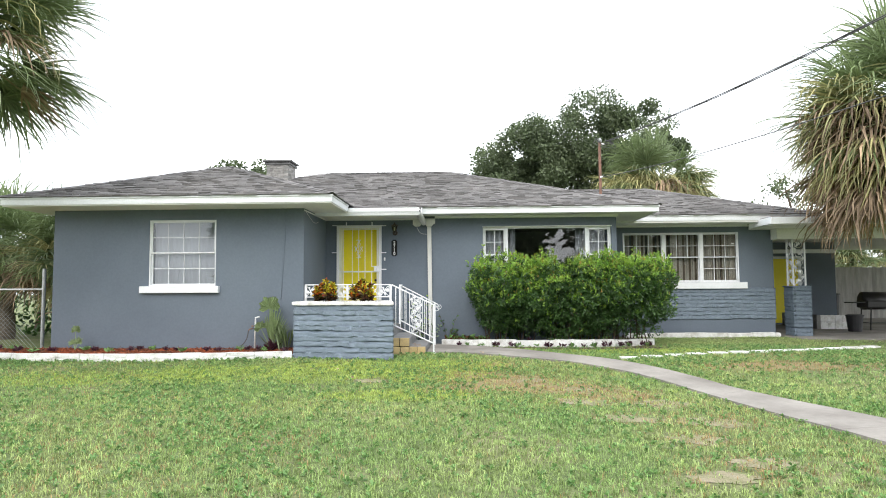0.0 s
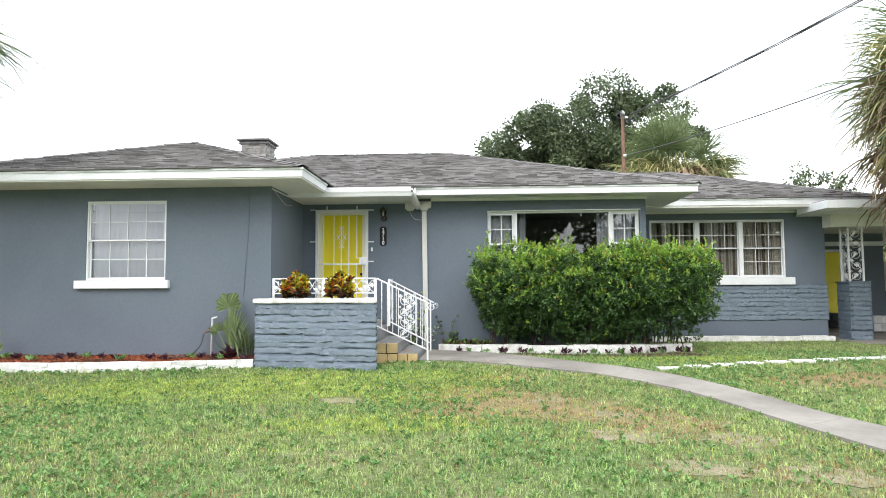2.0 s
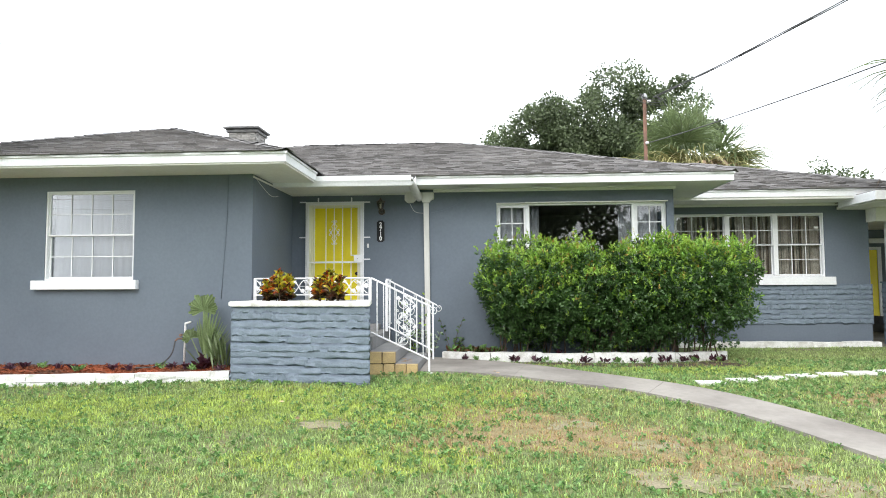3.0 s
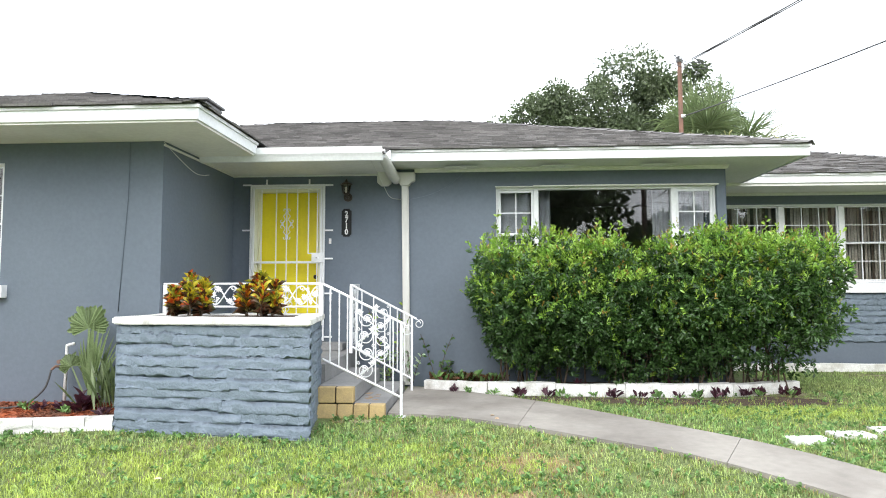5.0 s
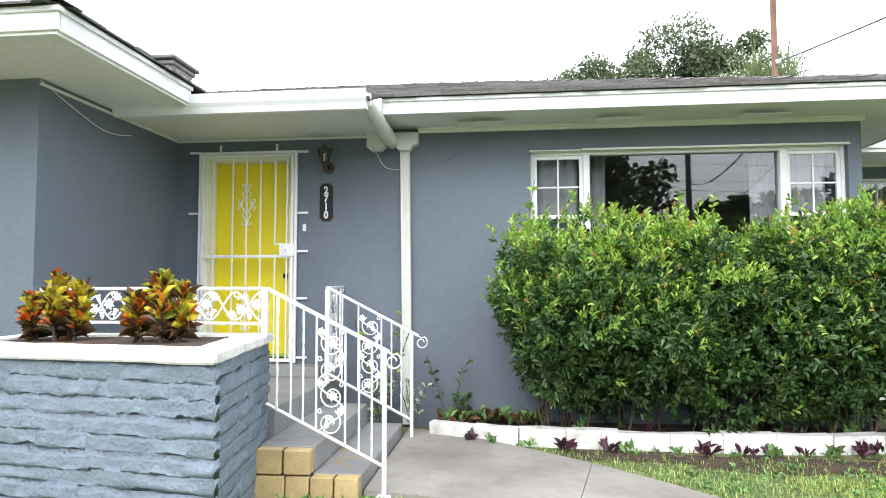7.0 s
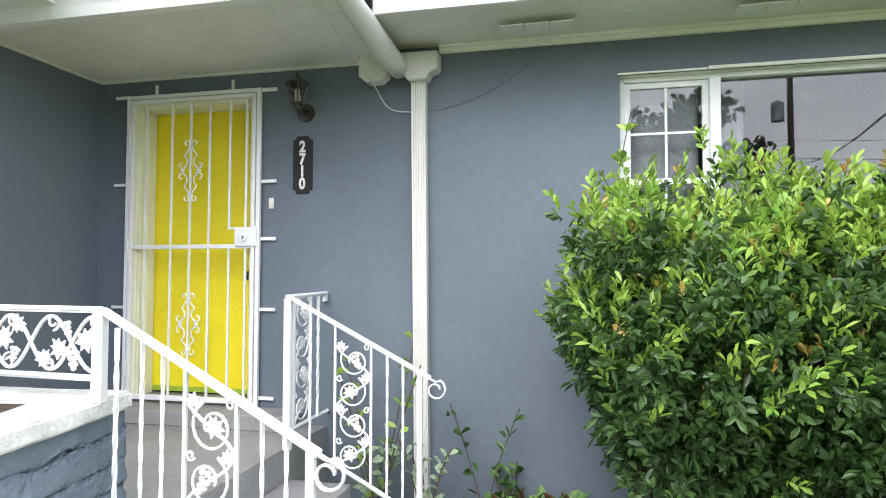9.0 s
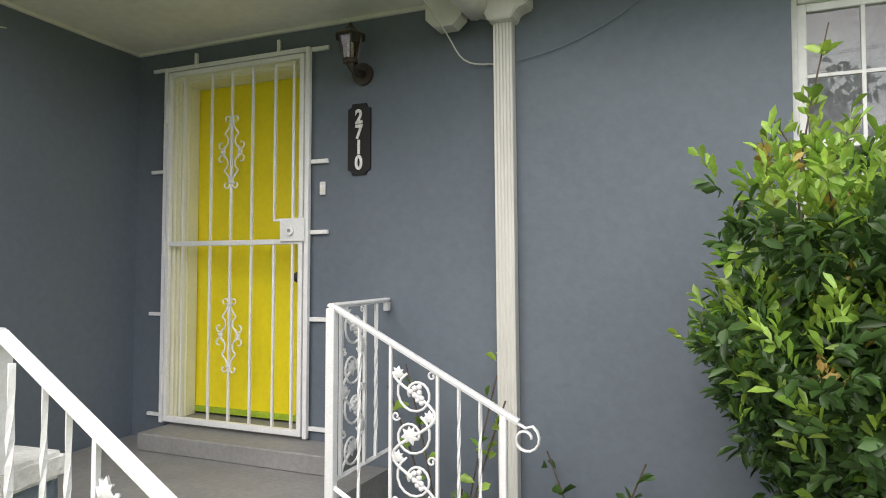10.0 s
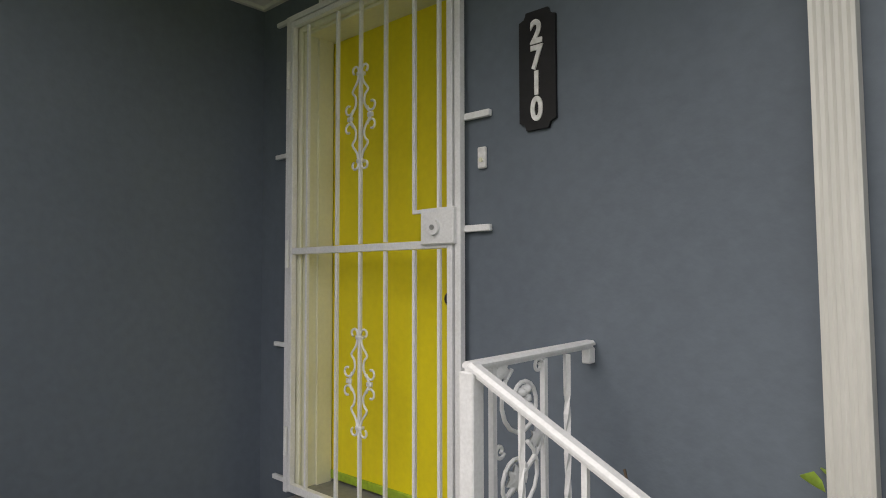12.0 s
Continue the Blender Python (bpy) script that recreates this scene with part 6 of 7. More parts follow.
def seedling(at, h, label, seed, material="leaf", n=3, size=0.085):
    t = thing("seedling", at, label, "plant")
    rs = np.random.RandomState(seed)
    for k in range(n):
        a = 6.28 * k / n + seed
        tip = Vector(at) + Vector((0.30 * h * math.cos(a), 0.25 * h * math.sin(a), h * rs.uniform(0.75, 1.0)))
        line = smooth_line([at, Vector(at).lerp(tip, 0.5) + Vector((0, 0, 0.06 * h)), tip], 7)
        bm = bmesh.new()
        tube(bm, line, 0.004, 5)
        part("stem", bm, "stem", t)
        m = 11
        P = np.array([tuple(line[min(int((0.3 + 0.7 * i / m) * 6), 6)]) for i in range(m)]) + rs.normal(size=(m, 3)) * 0.012
        D = np.stack([rs.normal(size=m), rs.normal(size=m), np.full(m, 0.7)], 1)
        part("leaves", leaf_cloud("leaves", P, D, size, size * 0.42, material, seed + k), material, t)
    return t


seedling((0.10, 14.30, 0.05), 0.70, "spindly green seedling against the stucco wall", 3, n=2)
seedling((0.22, 14.33, 0.05), 0.30, "low green seedling against the stucco wall", 5)
seedling((-0.20, 14.12, 0.02), 0.55, "pale variegated shrublet by the downspout", 7, "variegated", 5, 0.07)
seedling((-0.50, 14.18, 0.02), 1.16, "tall lime-green weed growing behind the railing", 12, "leafnew", 4, 0.085)
seedling((-0.52, 14.20, 0.02), 0.50, "grey-green weed behind the railing", 14, "variegated", 4, 0.10)


def rosette(name, at, label, category, seed, size, count, mats, lift=0.6, group="", broad=0.30):
    """A tuft of leaves rising from one foot, in one or more colours."""
    t = thing(name, at, label, category, group)
    rs = np.random.RandomState(seed)
    for i, m in enumerate(mats):
        n = count // len(mats)
        a = rs.uniform(0, 6.28, n)
        D = np.stack([np.cos(a), np.sin(a), rs.uniform(lift * 0.4, lift * 2.0, n)], 1)
        P = np.array(at) + rs.normal(size=(n, 3)) * size * np.array([0.18, 0.18, 0.10]) + np.array([0, 0, 0.02])
        P[:, 2] = np.maximum(P[:, 2], at[2])
        part("leaves", leaf_cloud("leaves", P, D, size, size * broad, m, seed + i), m, t)
    return t


rs = random.Random(21)
for k in range(26):
    x = -9.0 + k * 0.245 + rs.uniform(-0.12, 0.12)
    rosette("bedding_plant", (x, 11.9 + rs.uniform(-0.15, 0.25) + (0.25 if x < -8 else 0), 0.085), "small purple-leaved bedding plant in red mulch" if k % 3 else "small green weed in red mulch", "plant", 60 + k, 0.10, 18, ["purple"] if k % 3 else ["weed"], 0.8, "bedding plants in the mulch")
for k in range(24):
    x = 0.15 + k * 0.185 + rs.uniform(-0.06, 0.06)
    y = 13.70 + (0.32 * (1 - x) if x < 1 else 0) + (0.18 * (x - 2.9) if x > 2.9 else 0) - (0.10 if k % 3 else -0.25)
    rosette("border_plant", (x, y, ground_z(x, y) + 0.01 if k % 3 else 0.065), "dark purple-leaved border plant by the white edging" if k % 2 else "low green weed by the white edging", "plant", 90 + k, 0.07 + 0.06 * rs.random(), 12, ["purple"] if k % 2 else ["weed"], 1.0, "border plants by the edging")
for k in range(9):
    x = 2.2 + k * 0.25 + rs.uniform(-0.05, 0.05)
    y = 13.66 + (0.17 * (x - 2.9) if x > 2.9 else 0)
    rosette("border_plant", (x, y, ground_z(x, y)), "dark purple-leaved border plant by the white edging", "plant", 150 + k, 0.09 + 0.06 * rs.random(), 8, ["purple"], 1.1, "border plants by the edging")
for k in range(8):
    rosette("border_plant", (0.12 + k * 0.11, 14.22 + rs.uniform(-0.1, 0.1), 0.062), "brownish ground plant between wall and edging", "plant", 120 + k, 0.16, 24, ["crotond", "weed"], 0.9, "border plants by the edging")


def croton(at, seed, label):
    t = thing("croton", at, label, "plant")
    rs = np.random.RandomState(seed)
    specs = {"crotony": [], "crotonr": [], "crotond": [], "crotong": []}
    stems = [(0.0, 0.0, 0.36), (-0.15, -0.03, 0.24), (0.13, 0.03, 0.30), (0.05, -0.10, 0.27), (-0.07, 0.10, 0.30), (0.16, -0.02, 0.18), (-0.18, 0.0, 0.14)]
    for i, (dx, dy, h) in enumerate(stems):
        top = Vector(at) + Vector((dx, dy, h))
        bm = bmesh.new()
        foot = Vector(at) + Vector((dx * 0.75, dy * 0.75, 0))
        tube(bm, smooth_line([foot, foot.lerp(top, 0.5), top], 6), 0.008, 6)
        part("stem", bm, "stem", t)
        for k in range(88):
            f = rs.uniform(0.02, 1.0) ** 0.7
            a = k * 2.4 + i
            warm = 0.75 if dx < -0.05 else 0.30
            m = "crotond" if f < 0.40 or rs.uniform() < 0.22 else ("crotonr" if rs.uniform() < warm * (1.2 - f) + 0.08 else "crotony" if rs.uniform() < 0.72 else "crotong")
            specs[m].append((foot.lerp(top, f), Vector((math.cos(a) * 0.8 + rs.normal() * 0.3, math.sin(a) * 0.8 + rs.normal() * 0.3, 0.25 + 1.1 * f + rs.normal() * 0.3))))
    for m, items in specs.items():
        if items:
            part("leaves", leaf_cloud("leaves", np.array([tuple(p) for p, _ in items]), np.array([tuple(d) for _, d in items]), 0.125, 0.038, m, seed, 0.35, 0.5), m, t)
    return t


croton((-2.12, 12.10, 0.988), 1, "red, orange and yellow croton planted in the planter")
croton((-1.42, 12.08, 0.988), 2, "green, yellow and red croton planted in the planter")


# ---- palms ----
def fan(name, seed, material, leaflets=34, reach=1.0, petiole=0.9, droop=0.35, half=105, width=0.034, wither=0.0, closed=False):
    """A fan frond lying along +x from the origin."""
    rs = random.Random(seed)
    vs, fs = [], []
    k = 0
    for sgn in (-1, 1):
        vs += [(0, sgn * 0.022, 0), (petiole, sgn * 0.010, 0.10 * petiole)]
    fs.append((0, 2, 3, 1))
    k = 4
    for i in range(leaflets):
        a = radians(-half + 2 * half * i / (leaflets - 1) + rs.uniform(-2, 2))
        L = reach * (0.80 + 0.28 * math.cos(a * 0.8)) * rs.uniform(0.85, 1.08)
        d = Vector((math.cos(a), math.sin(a), 0))
        s = Vector((-math.sin(a), math.cos(a), 0))
        o = Vector((petiole, 0, 0.10 * petiole))
        bend = droop * rs.uniform(0.5, 1.5)
        curl = wither * rs.uniform(-1, 1)
        profile = ((0.02, 0.1), (0.35, 0.45), (0.66, 0.85), (0.88, 1.0), (1.0, 0.30)) if closed else ((0.02, 0.25), (0.35, 1.0), (0.62, 0.85), (0.84, 0.45), (1.0, 0.06))
        for f, w in profile:
            c = o + d * L * f * (1 - 0.25 * bend * f) - Vector((0, 0, 1)) * L * bend * f ** 2.6 + s * curl * 0.2 * f * f + Vector((0, 0, 0.16 * L * f * (1 - abs(a) / 2.6)))
            hw = width * 0.5 * w
            vs += [tuple(c - s * hw), tuple(c + Vector((0, 0, -hw * 0.8))), tuple(c + s * hw)]
        for q in range(4):
            b = k + q * 3
            fs += [(b, b + 1, b + 4, b + 3), (b + 1, b + 2, b + 5, b + 4)]
        k += 15
    return quads(name, vs, fs, material)


def hanging_fan(seed, material, el, hang, leaflets, reach, petiole, width, half=100, ragged=0.15):
    """A fan frond that leaves the trunk along +x at the elevation el; its leaflets bend towards the ground by the share hang."""
    rs = random.Random(seed)
    vs, fs = [], []
    e = radians(el)
    along, normal, down = Vector((math.cos(e), 0, math.sin(e))), Vector((-math.sin(e), 0, math.cos(e))), Vector((0, 0, -1))
    tip = along * petiole + down * petiole * 0.12
    for sgn in (-1, 1):
        vs += [(0, sgn * 0.022, 0), (tip.x, sgn * 0.010, tip.z)]
    fs.append((0, 2, 3, 1))
    steps = 5
    for i in range(leaflets):
        a = radians(-half + 2 * half * i / (leaflets - 1) + rs.uniform(-4, 4))
        L = reach * (0.78 + 0.30 * math.cos(a * 0.8)) * rs.uniform(1 - 2.2 * ragged, 1 + ragged)
        d0 = (along * math.cos(a) + Vector((0, 1, 0)) * math.sin(a) + normal * (0.25 + rs.uniform(-ragged, ragged))).normalized()
        h, c = min(hang * rs.uniform(0.6, 1.4), 0.97), tip.copy()
        k = len(vs)
        for q in range(steps + 1):
            f = q / steps
            d = d0.lerp(down, h * f ** 1.3)
            d = (d + Vector((rs.uniform(-1, 1), rs.uniform(-1, 1), 0)) * ragged * 0.6 * f).normalized()
            if q:
                c = c + d * L / steps
            s = d.cross(normal + along * 0.3)
            s = s.normalized() if s.length > 1e-3 else Vector((0, 1, 0))
            hw = width * 0.5 * (0.30, 1.0, 0.95, 0.75, 0.45, 0.06)[q]
            fold = s.cross(d) * hw * 0.7
            vs += [tuple(c - s * hw), tuple(c - fold), tuple(c + s * hw)]
        for q in range(steps):
            b = k + q * 3
            fs += [(b, b + 1, b + 4, b + 3), (b + 1, b + 2, b + 5, b + 4)]
    return quads("frond", vs, fs, material)


RISE = {"palm": (70, 50, 30, 12, -5, -25), "palmyellow": (20, 0, -20, -40), "palmdead": (8, -8, -24, -42)}
FANS = {
    "palm": [hanging_fan(e, "palm", e, 0.52, 36, 0.80, 0.72, 0.026, 110) for e in RISE["palm"]],
    "palmyellow": [hanging_fan(100 + e, "palmyellow", e, 0.70, 32, 0.74, 0.70, 0.025, 105, 0.2) for e in RISE["palmyellow"]],
    "palmdead": [hanging_fan(200 + e, "palmdead", e, 0.90, 30, 0.58, 0.72, 0.030, 95, 0.30) for e in RISE["palmdead"]],
}


def palm_tree(base, height, size, counts, seed, label):
    """A fan palm: trunk with old leaf bases, a round head of fronds and a skirt of dead ones. counts: green, yellow, dead."""
    t = thing("palm_tree", base, label, "palm tree")
    rs = random.Random(seed)
    b = Vector(base)
    bm = bmesh.new()
    tube(bm, [b + Vector((0.02 * math.sin(i), 0, height * i / 14)) for i in range(15)], [0.24 + 0.025 * (i % 2) - 0.004 * i for i in range(15)], 14)
    part("trunk", bm, "bark", t)
    top = b + Vector((0, 0, height))
    for kd, count in zip(("palm", "palmyellow", "palmdead"), counts):
        for i in range(count):
            n = rs.randrange(len(FANS[kd]))
            s = size * rs.uniform(0.80, 1.10)
            drop = {"palm": rs.uniform(-0.05, 0.10), "palmyellow": rs.uniform(0.05, 0.30), "palmdead": rs.uniform(0.10, 0.55)}[kd] * size
            ob = new("frond", FANS[kd][n])
            ob.parent = t
            ob.matrix_parent_inverse = Matrix.Translation(-b)
            ob.matrix_basis = Matrix.Translation((top.x, top.y, top.z - drop)) @ Matrix.Rotation(radians(rs.uniform(0, 360)), 4, "Z") @ Matrix.Rotation(radians(rs.uniform(-9, 9)), 4, "Y") @ Matrix.Rotation(radians(rs.uniform(-14, 14)), 4, "X") @ Matrix.Scale(s, 4)
    return t


palm_tree((9.80, 13.9, -0.05), 5.15, 1.90, (80, 70, 210), 1, "tall fan palm with a shaggy skirt of dead fronds")
palm_tree((-8.25, 10.4, -0.1), 5.9, 1.78, (120, 14, 6), 2, "fan palm with dense drooping green fronds at the lawn")
palm_tree((8.35, 27.5, 0.0), 5.5, 2.10, (50, 150, 90), 3, "fan palm behind the house with yellowing fronds")
palm_tree((-9.3, 15.6, 0.0), 2.2, 1.30, (60, 20, 16), 4, "low fan palm behind the chain-link fence")
palm_tree((-11.3, 16.0, 0.0), 2.4, 1.40, (56, 16, 20), 5, "fan palm with brown fronds behind the chain-link fence")
palm_tree((18.0, 30.0, 0.0), 2.5, 1.9, (50, 60, 0), 6, "yellow-green fan palm behind the board fence")


FANS["young"] = [fan("frond", 70 + k, "palm", 20, 0.23, 0.80, 0.06, 108, 0.050, closed=True) for k in range(2)] + [fan("frond", 75 + k, "palm", 16, 0.30, 0.38, 0.10, 100, 0.055) for k in range(2)] + [fan("frond", 79, "palm", 7, 0.55, 0.16, 0.12, 11, 0.036)]


def young_palm(at, size, label, spec):
    """A trunkless fan palm: stiff fronds (kind, azimuth, elevation, scale) from one foot."""
    t = thing("young_palm", at, label, "palm")
    for kd, az, el, s, lean in spec:
        ob = new("frond", FANS["young"][kd])
        ob.parent = t
        ob.matrix_parent_inverse = Matrix.Translation(-Vector(at))
        ob.matrix_basis = Matrix.Translation(at) @ Matrix.Rotation(radians(lean), 4, "Y") @ Matrix.Rotation(radians(az), 4, "Z") @ Matrix.Rotation(radians(-el), 4, "Y") @ Matrix.Scale(size * s, 4)


young_palm((-3.18, 12.24, 0.08), 1.0, "young fan palm with stiff fronds beside the planter", [(0, 100, 83, 0.98, -3), (1, 95, 80, 0.58, -28), (4, 85, 84, 1.15, 3), (4, 70, 78, 0.95, 14), (4, 110, 80, 0.9, -6), (4, 60, 72, 0.8, 24)])
young_palm((-6.95, 12.15, 0.08), 0.46, "tiny fan palm seedling in red mulch", [(0, 95, 82, 1.0, 0), (2, 75, 75, 0.9, 12), (3, 115, 70, 0.8, -14)])
rosette("grass_clump", (-2.95, 12.15, 0.085), "clump of strappy leaves beside the planter", "plant", 300, 0.50, 26, ["palm"], 2.2, broad=0.09)
rosette("grass_clump", (-3.1, 12.05, 0.085), "reddish leafy plant beside the planter", "plant", 301, 0.22, 24, ["purple"], 0.9)


# ---- trees ----
def leafy_tree(base, height, clumps, material, seed, label, leaf=0.22, per=900, trunk=0.35):
    """Trunk, limbs to every clump and a crown of many small leaves; clumps: (dx, dy, z, rx, rz)."""
    t = thing("tree", base, label, "tree")
    b = Vector(base)
    rs = np.random.RandomState(seed)
    fork = b + Vector((0, 0, height * 0.42))
    bm = bmesh.new()
    tube(bm, [b, b.lerp(fork, 0.5) + Vector((0.1, 0, 0)), fork], [trunk, trunk * 0.8, trunk * 0.65], 10)
    part("trunk", bm, "stem", t)
    P, D = [], []
    for dx, dy, z, rx, rz in clumps:
        c = b + Vector((dx, dy, z))
        bm = bmesh.new()
        tube(bm, smooth_line([fork, fork.lerp(c, 0.5) + Vector((0, 0, 0.4)), c], 7), [trunk * 0.42 * (1 - 0.12 * i) for i in range(7)], 6)
        part("limb", bm, "stem", t)
        for k in range(14):
            sub = np.array(c) + np.clip(rs.normal(size=3) * 0.7, -1.05, 1.05) * np.array([rx, rx, rz])
            n = per // 14
            q = rs.normal(size=(n, 3))
            q /= np.linalg.norm(q, axis=1, keepdims=True)
            rad = np.array([rx, rx, rz]) * rs.uniform(0.28, 0.55)
            P.append(sub + q * rad * (rs.uniform(0.35, 1.10, (n, 1))))
            D.append(q + rs.normal(size=(n, 3)) * 0.7)
    part("crown", leaf_cloud("crown", np.concatenate(P), np.concatenate(D), leaf, leaf * 0.62, material, seed, 0.2), material, t, kind="stuff")
    return t


leafy_tree((6.6, 36.0, -1.40), 9.0, [(-4.9, 0, 8.9, 1.7, 1.3), (-2.8, 0, 8.0, 1.8, 1.5), (-1.9, 0, 10.7, 1.9, 1.45), (0.1, 0, 11.5, 2.0, 1.5), (1.8, 0, 11.8, 1.8, 1.3), (2.8, 0, 10.5, 1.7, 1.4), (0.6, 0, 9.2, 2.3, 1.7), (-1.2, 0, 8.2, 2.1, 1.6), (2.4, 0, 8.4, 2.1, 1.6), (4.9, 0.5, 10.4, 0.9, 0.85), (-3.4, 1, 6.6, 2.3, 1.5), (2, 1, 6.5, 2.5, 1.4), (-3.9, 0, 8.4, 1.7, 1.3), (-0.5, 0, 9.9, 1.9, 1.5), (-2.9, 0.3, 8.9, 1.2, 1.1)], "tree", 5, "broad dark green oak behind the house", 0.17, 5600)
leafy_tree((-16.5, 44.0, 0.0), 7.8, [(-1.0, 0, 9.0, 0.8, 0.6), (0.4, 0, 9.4, 1.0, 0.7), (2.2, 0, 9.2, 1.0, 0.6), (0, 0, 7.3, 2.4, 1.1)], "tree", 6, "distant green tree beyond the roof", 0.26, 700)
leafy_tree((22.0, 42.0, 0), 6.5, [(-1.0, 0, 7.6, 0.8, 0.7), (0.8, 0, 7.0, 0.8, 0.6), (0, 0, 5.5, 2.2, 1.2)], "tree", 7, "thin distant tree beyond the carport", 0.2, 500)
leafy_tree((26.0, 36.0, 0), 5.0, [(0, 0, 4.5, 2.5, 1.6), (-3.5, 0, 4.0, 2.5, 1.6), (3.5, 0, 4.0, 2.5, 1.6)], "leaf", 8, "green tree behind the board fence", 0.22, 900)
leafy_tree((-12.5, 19.0, 0), 4.0, [(2.5, -1, 1.0, 1.6, 0.8), (0, -1, 1.3, 1.8, 1.0), (-2.5, -1, 1.6, 1.8, 1.2), (1.5, 1, 2.2, 1.6, 0.8), (-1.5, 1, 2.3, 1.8, 0.9)], "leaf", 10, "green undergrowth behind the chain-link fence", 0.16, 1400, 0.12)
leafy_tree((-15.0, 24.0, 0), 5.0, [(0, 0, 2.4, 2.2, 1.1), (3.0, -1, 1.9, 2.0, 1.1), (5.0, -2, 1.2, 1.6, 0.9)], "leaf", 9, "green thicket behind the chain-link fence", 0.2, 1100)
# across the street, mirrored in the window panes
for k, (x, y, h) in enumerate([(3.6, -17, 10.5), (-6.0, -19, 8.5), (18, -19, 6.5), (21, -18, 7.5), (26, -20, 7.5), (-14, -20, 7.5), (32, -20, 8), (12.8, -19, 6.3)]):
    leafy_tree((x, y, -0.2), h, [(0, 0, h * 0.80, 0.26 * h, 0.18 * h), (-0.27 * h, 0, h * 0.62, 0.25 * h, 0.18 * h), (0.27 * h, 0, h * 0.62, 0.25 * h, 0.18 * h), (0, 0, h * 0.55, 0.3 * h, 0.2 * h), (0, 0, h * 0.3, 0.3 * h, 0.15 * h)], "tree", 20 + k, "green street tree across the road", 0.54, 1500)


# ---- lawn ----
def blades(name, n, seed, height, width, material, spread, keepfn, per):
    """Tufts of bent grass blades on the lawn, as one mesh."""
    rs = np.random.RandomState(seed)
    x0, x1, y0, y1 = spread
    X, Y = rs.uniform(x0, x1, n), rs.uniform(y0, y1, n)
    ok = keepfn(X, Y, rs)
    X, Y = X[ok], Y[ok]
    n = len(X)
    t = np.clip((Y - 9.0) / 3.0, 0, 1)
    Z = -0.16 + 0.15 * t * t * (3 - 2 * t) + 0.012 * np.sin(1.3 * X + 0.7) * np.sin(1.1 * Y)
    X, Y, Z = (np.repeat(a, per) for a in (X, Y, Z))
    m = len(X)
    X, Y = X + rs.normal(size=m) * 0.018, Y + rs.normal(size=m) * 0.018
    a, lean = rs.uniform(0, 6.28, m), rs.uniform(0.2, 1.1, m)
    h, w = height * rs.uniform(0.55, 1.25, m) * np.repeat(rs.uniform(0.30, 1.45, n), per), width * rs.uniform(0.7, 1.3, m)
    b = np.stack([X, Y, Z - 0.004], 1)
    d = np.stack([np.cos(a), np.sin(a), np.zeros(m)], 1)
    s = np.stack([-np.sin(a), np.cos(a), np.zeros(m)], 1) * w[:, None] * 0.5
    up = np.array([0, 0, 1.0])
    mid = b + up * (h * 0.6)[:, None] + d * (h * lean * 0.3)[:, None]
    tip = b + up * (h * (1.0 - 0.25 * lean))[:, None] + d * (h * lean)[:, None]
    V = np.stack([b - s, b + s, mid + s * 0.8, mid - s * 0.8, tip], 1).reshape(-1, 3)
    k = np.arange(m)[:, None] * 5
    Q, T = k + np.array([[0, 1, 2, 3]]), k + np.array([[3, 2, 4]])
    loops = np.concatenate([Q, T], 1).ravel()
    me = bpy.data.meshes.new(name)
    me.vertices.add(len(V))
    me.vertices.foreach_set("co", V.astype(np.float32).ravel())
    me.loops.add(len(loops))
    me.loops.foreach_set("vertex_index", loops.astype(np.int32))
    me.polygons.add(2 * m)
    me.polygons.foreach_set("loop_start", (np.arange(m)[:, None] * 7 + np.array([[0, 4]])).ravel().astype(np.int32))
    me.update(calc_edges=True)
    me.materials.append(M[material])
    return tagged(new(name, me), "", "grass", kind="stuff")


NEAR = np.array([tuple(p) for p in near])
FARR = np.array([tuple(p) for p in far])


def on_walk(X, Y):
    """Within the curved walk (as y falls along it, take the x of both edges)."""
    ys_n, xs_n = NEAR[::-1, 1], NEAR[::-1, 0]
    ys_f, xs_f = FARR[::-1, 1], FARR[::-1, 0]
    xn, xf = np.interp(Y, ys_n, xs_n), np.interp(Y, ys_f, xs_f)
    return (X > xn + 0.01) & (X < xf - 0.01) & (Y < 14.3)


SPOTS = [(-0.86, 9.72, 0.40, 0.20, 1.0), (0.95, 10.1, 0.55, 0.40, 0.45), (1.4, 9.8, 0.5, 0.35, 0.6), (2.0, 8.2, 0.55, 0.35, 0.60), (2.9, 8.1, 0.45, 0.35, 0.58), (2.3, 7.2, 0.5, 0.3, 0.66), (3.1, 7.1, 0.5, 0.35, 0.62),
         (2.0, 9.1, 0.45, 0.35, 0.7), (2.45, 5.1, 0.4, 0.25, 0.75), (2.9, 5.5, 0.4, 0.25, 0.7), (2.7, 6.3, 0.4, 0.3, 0.6), (6.0, 10.9, 1.4, 0.5, 0.45), (6.5, 12.0, 1.2, 0.4, 0.4), (-3.4, 8.4, 0.6, 0.25, 0.4), (-1.2, 6.3, 0.5, 0.3, 0.4),
         (6.6, 15.8, 0.4, 0.15, 0.9), (4.4, 14.0, 0.5, 0.2, 0.6), (1.5, 13.56, 0.8, 0.26, 0.8), (2.6, 13.48, 1.2, 0.32, 0.8), (3.9, 13.5, 1.0, 0.40, 0.85), (-0.5, 12.2, 0.3, 0.12, 0.6)]
DRY = [(0.75, 9.9, 1.0, 0.85), (1.6, 9.3, 0.9, 0.7), (0.4, 9.1, 0.6, 0.4), (2.4, 8.8, 0.7, 0.6), (5.5, 10.9, 1.6, 0.5), (1.0, 11.0, 0.5, 0.25)]
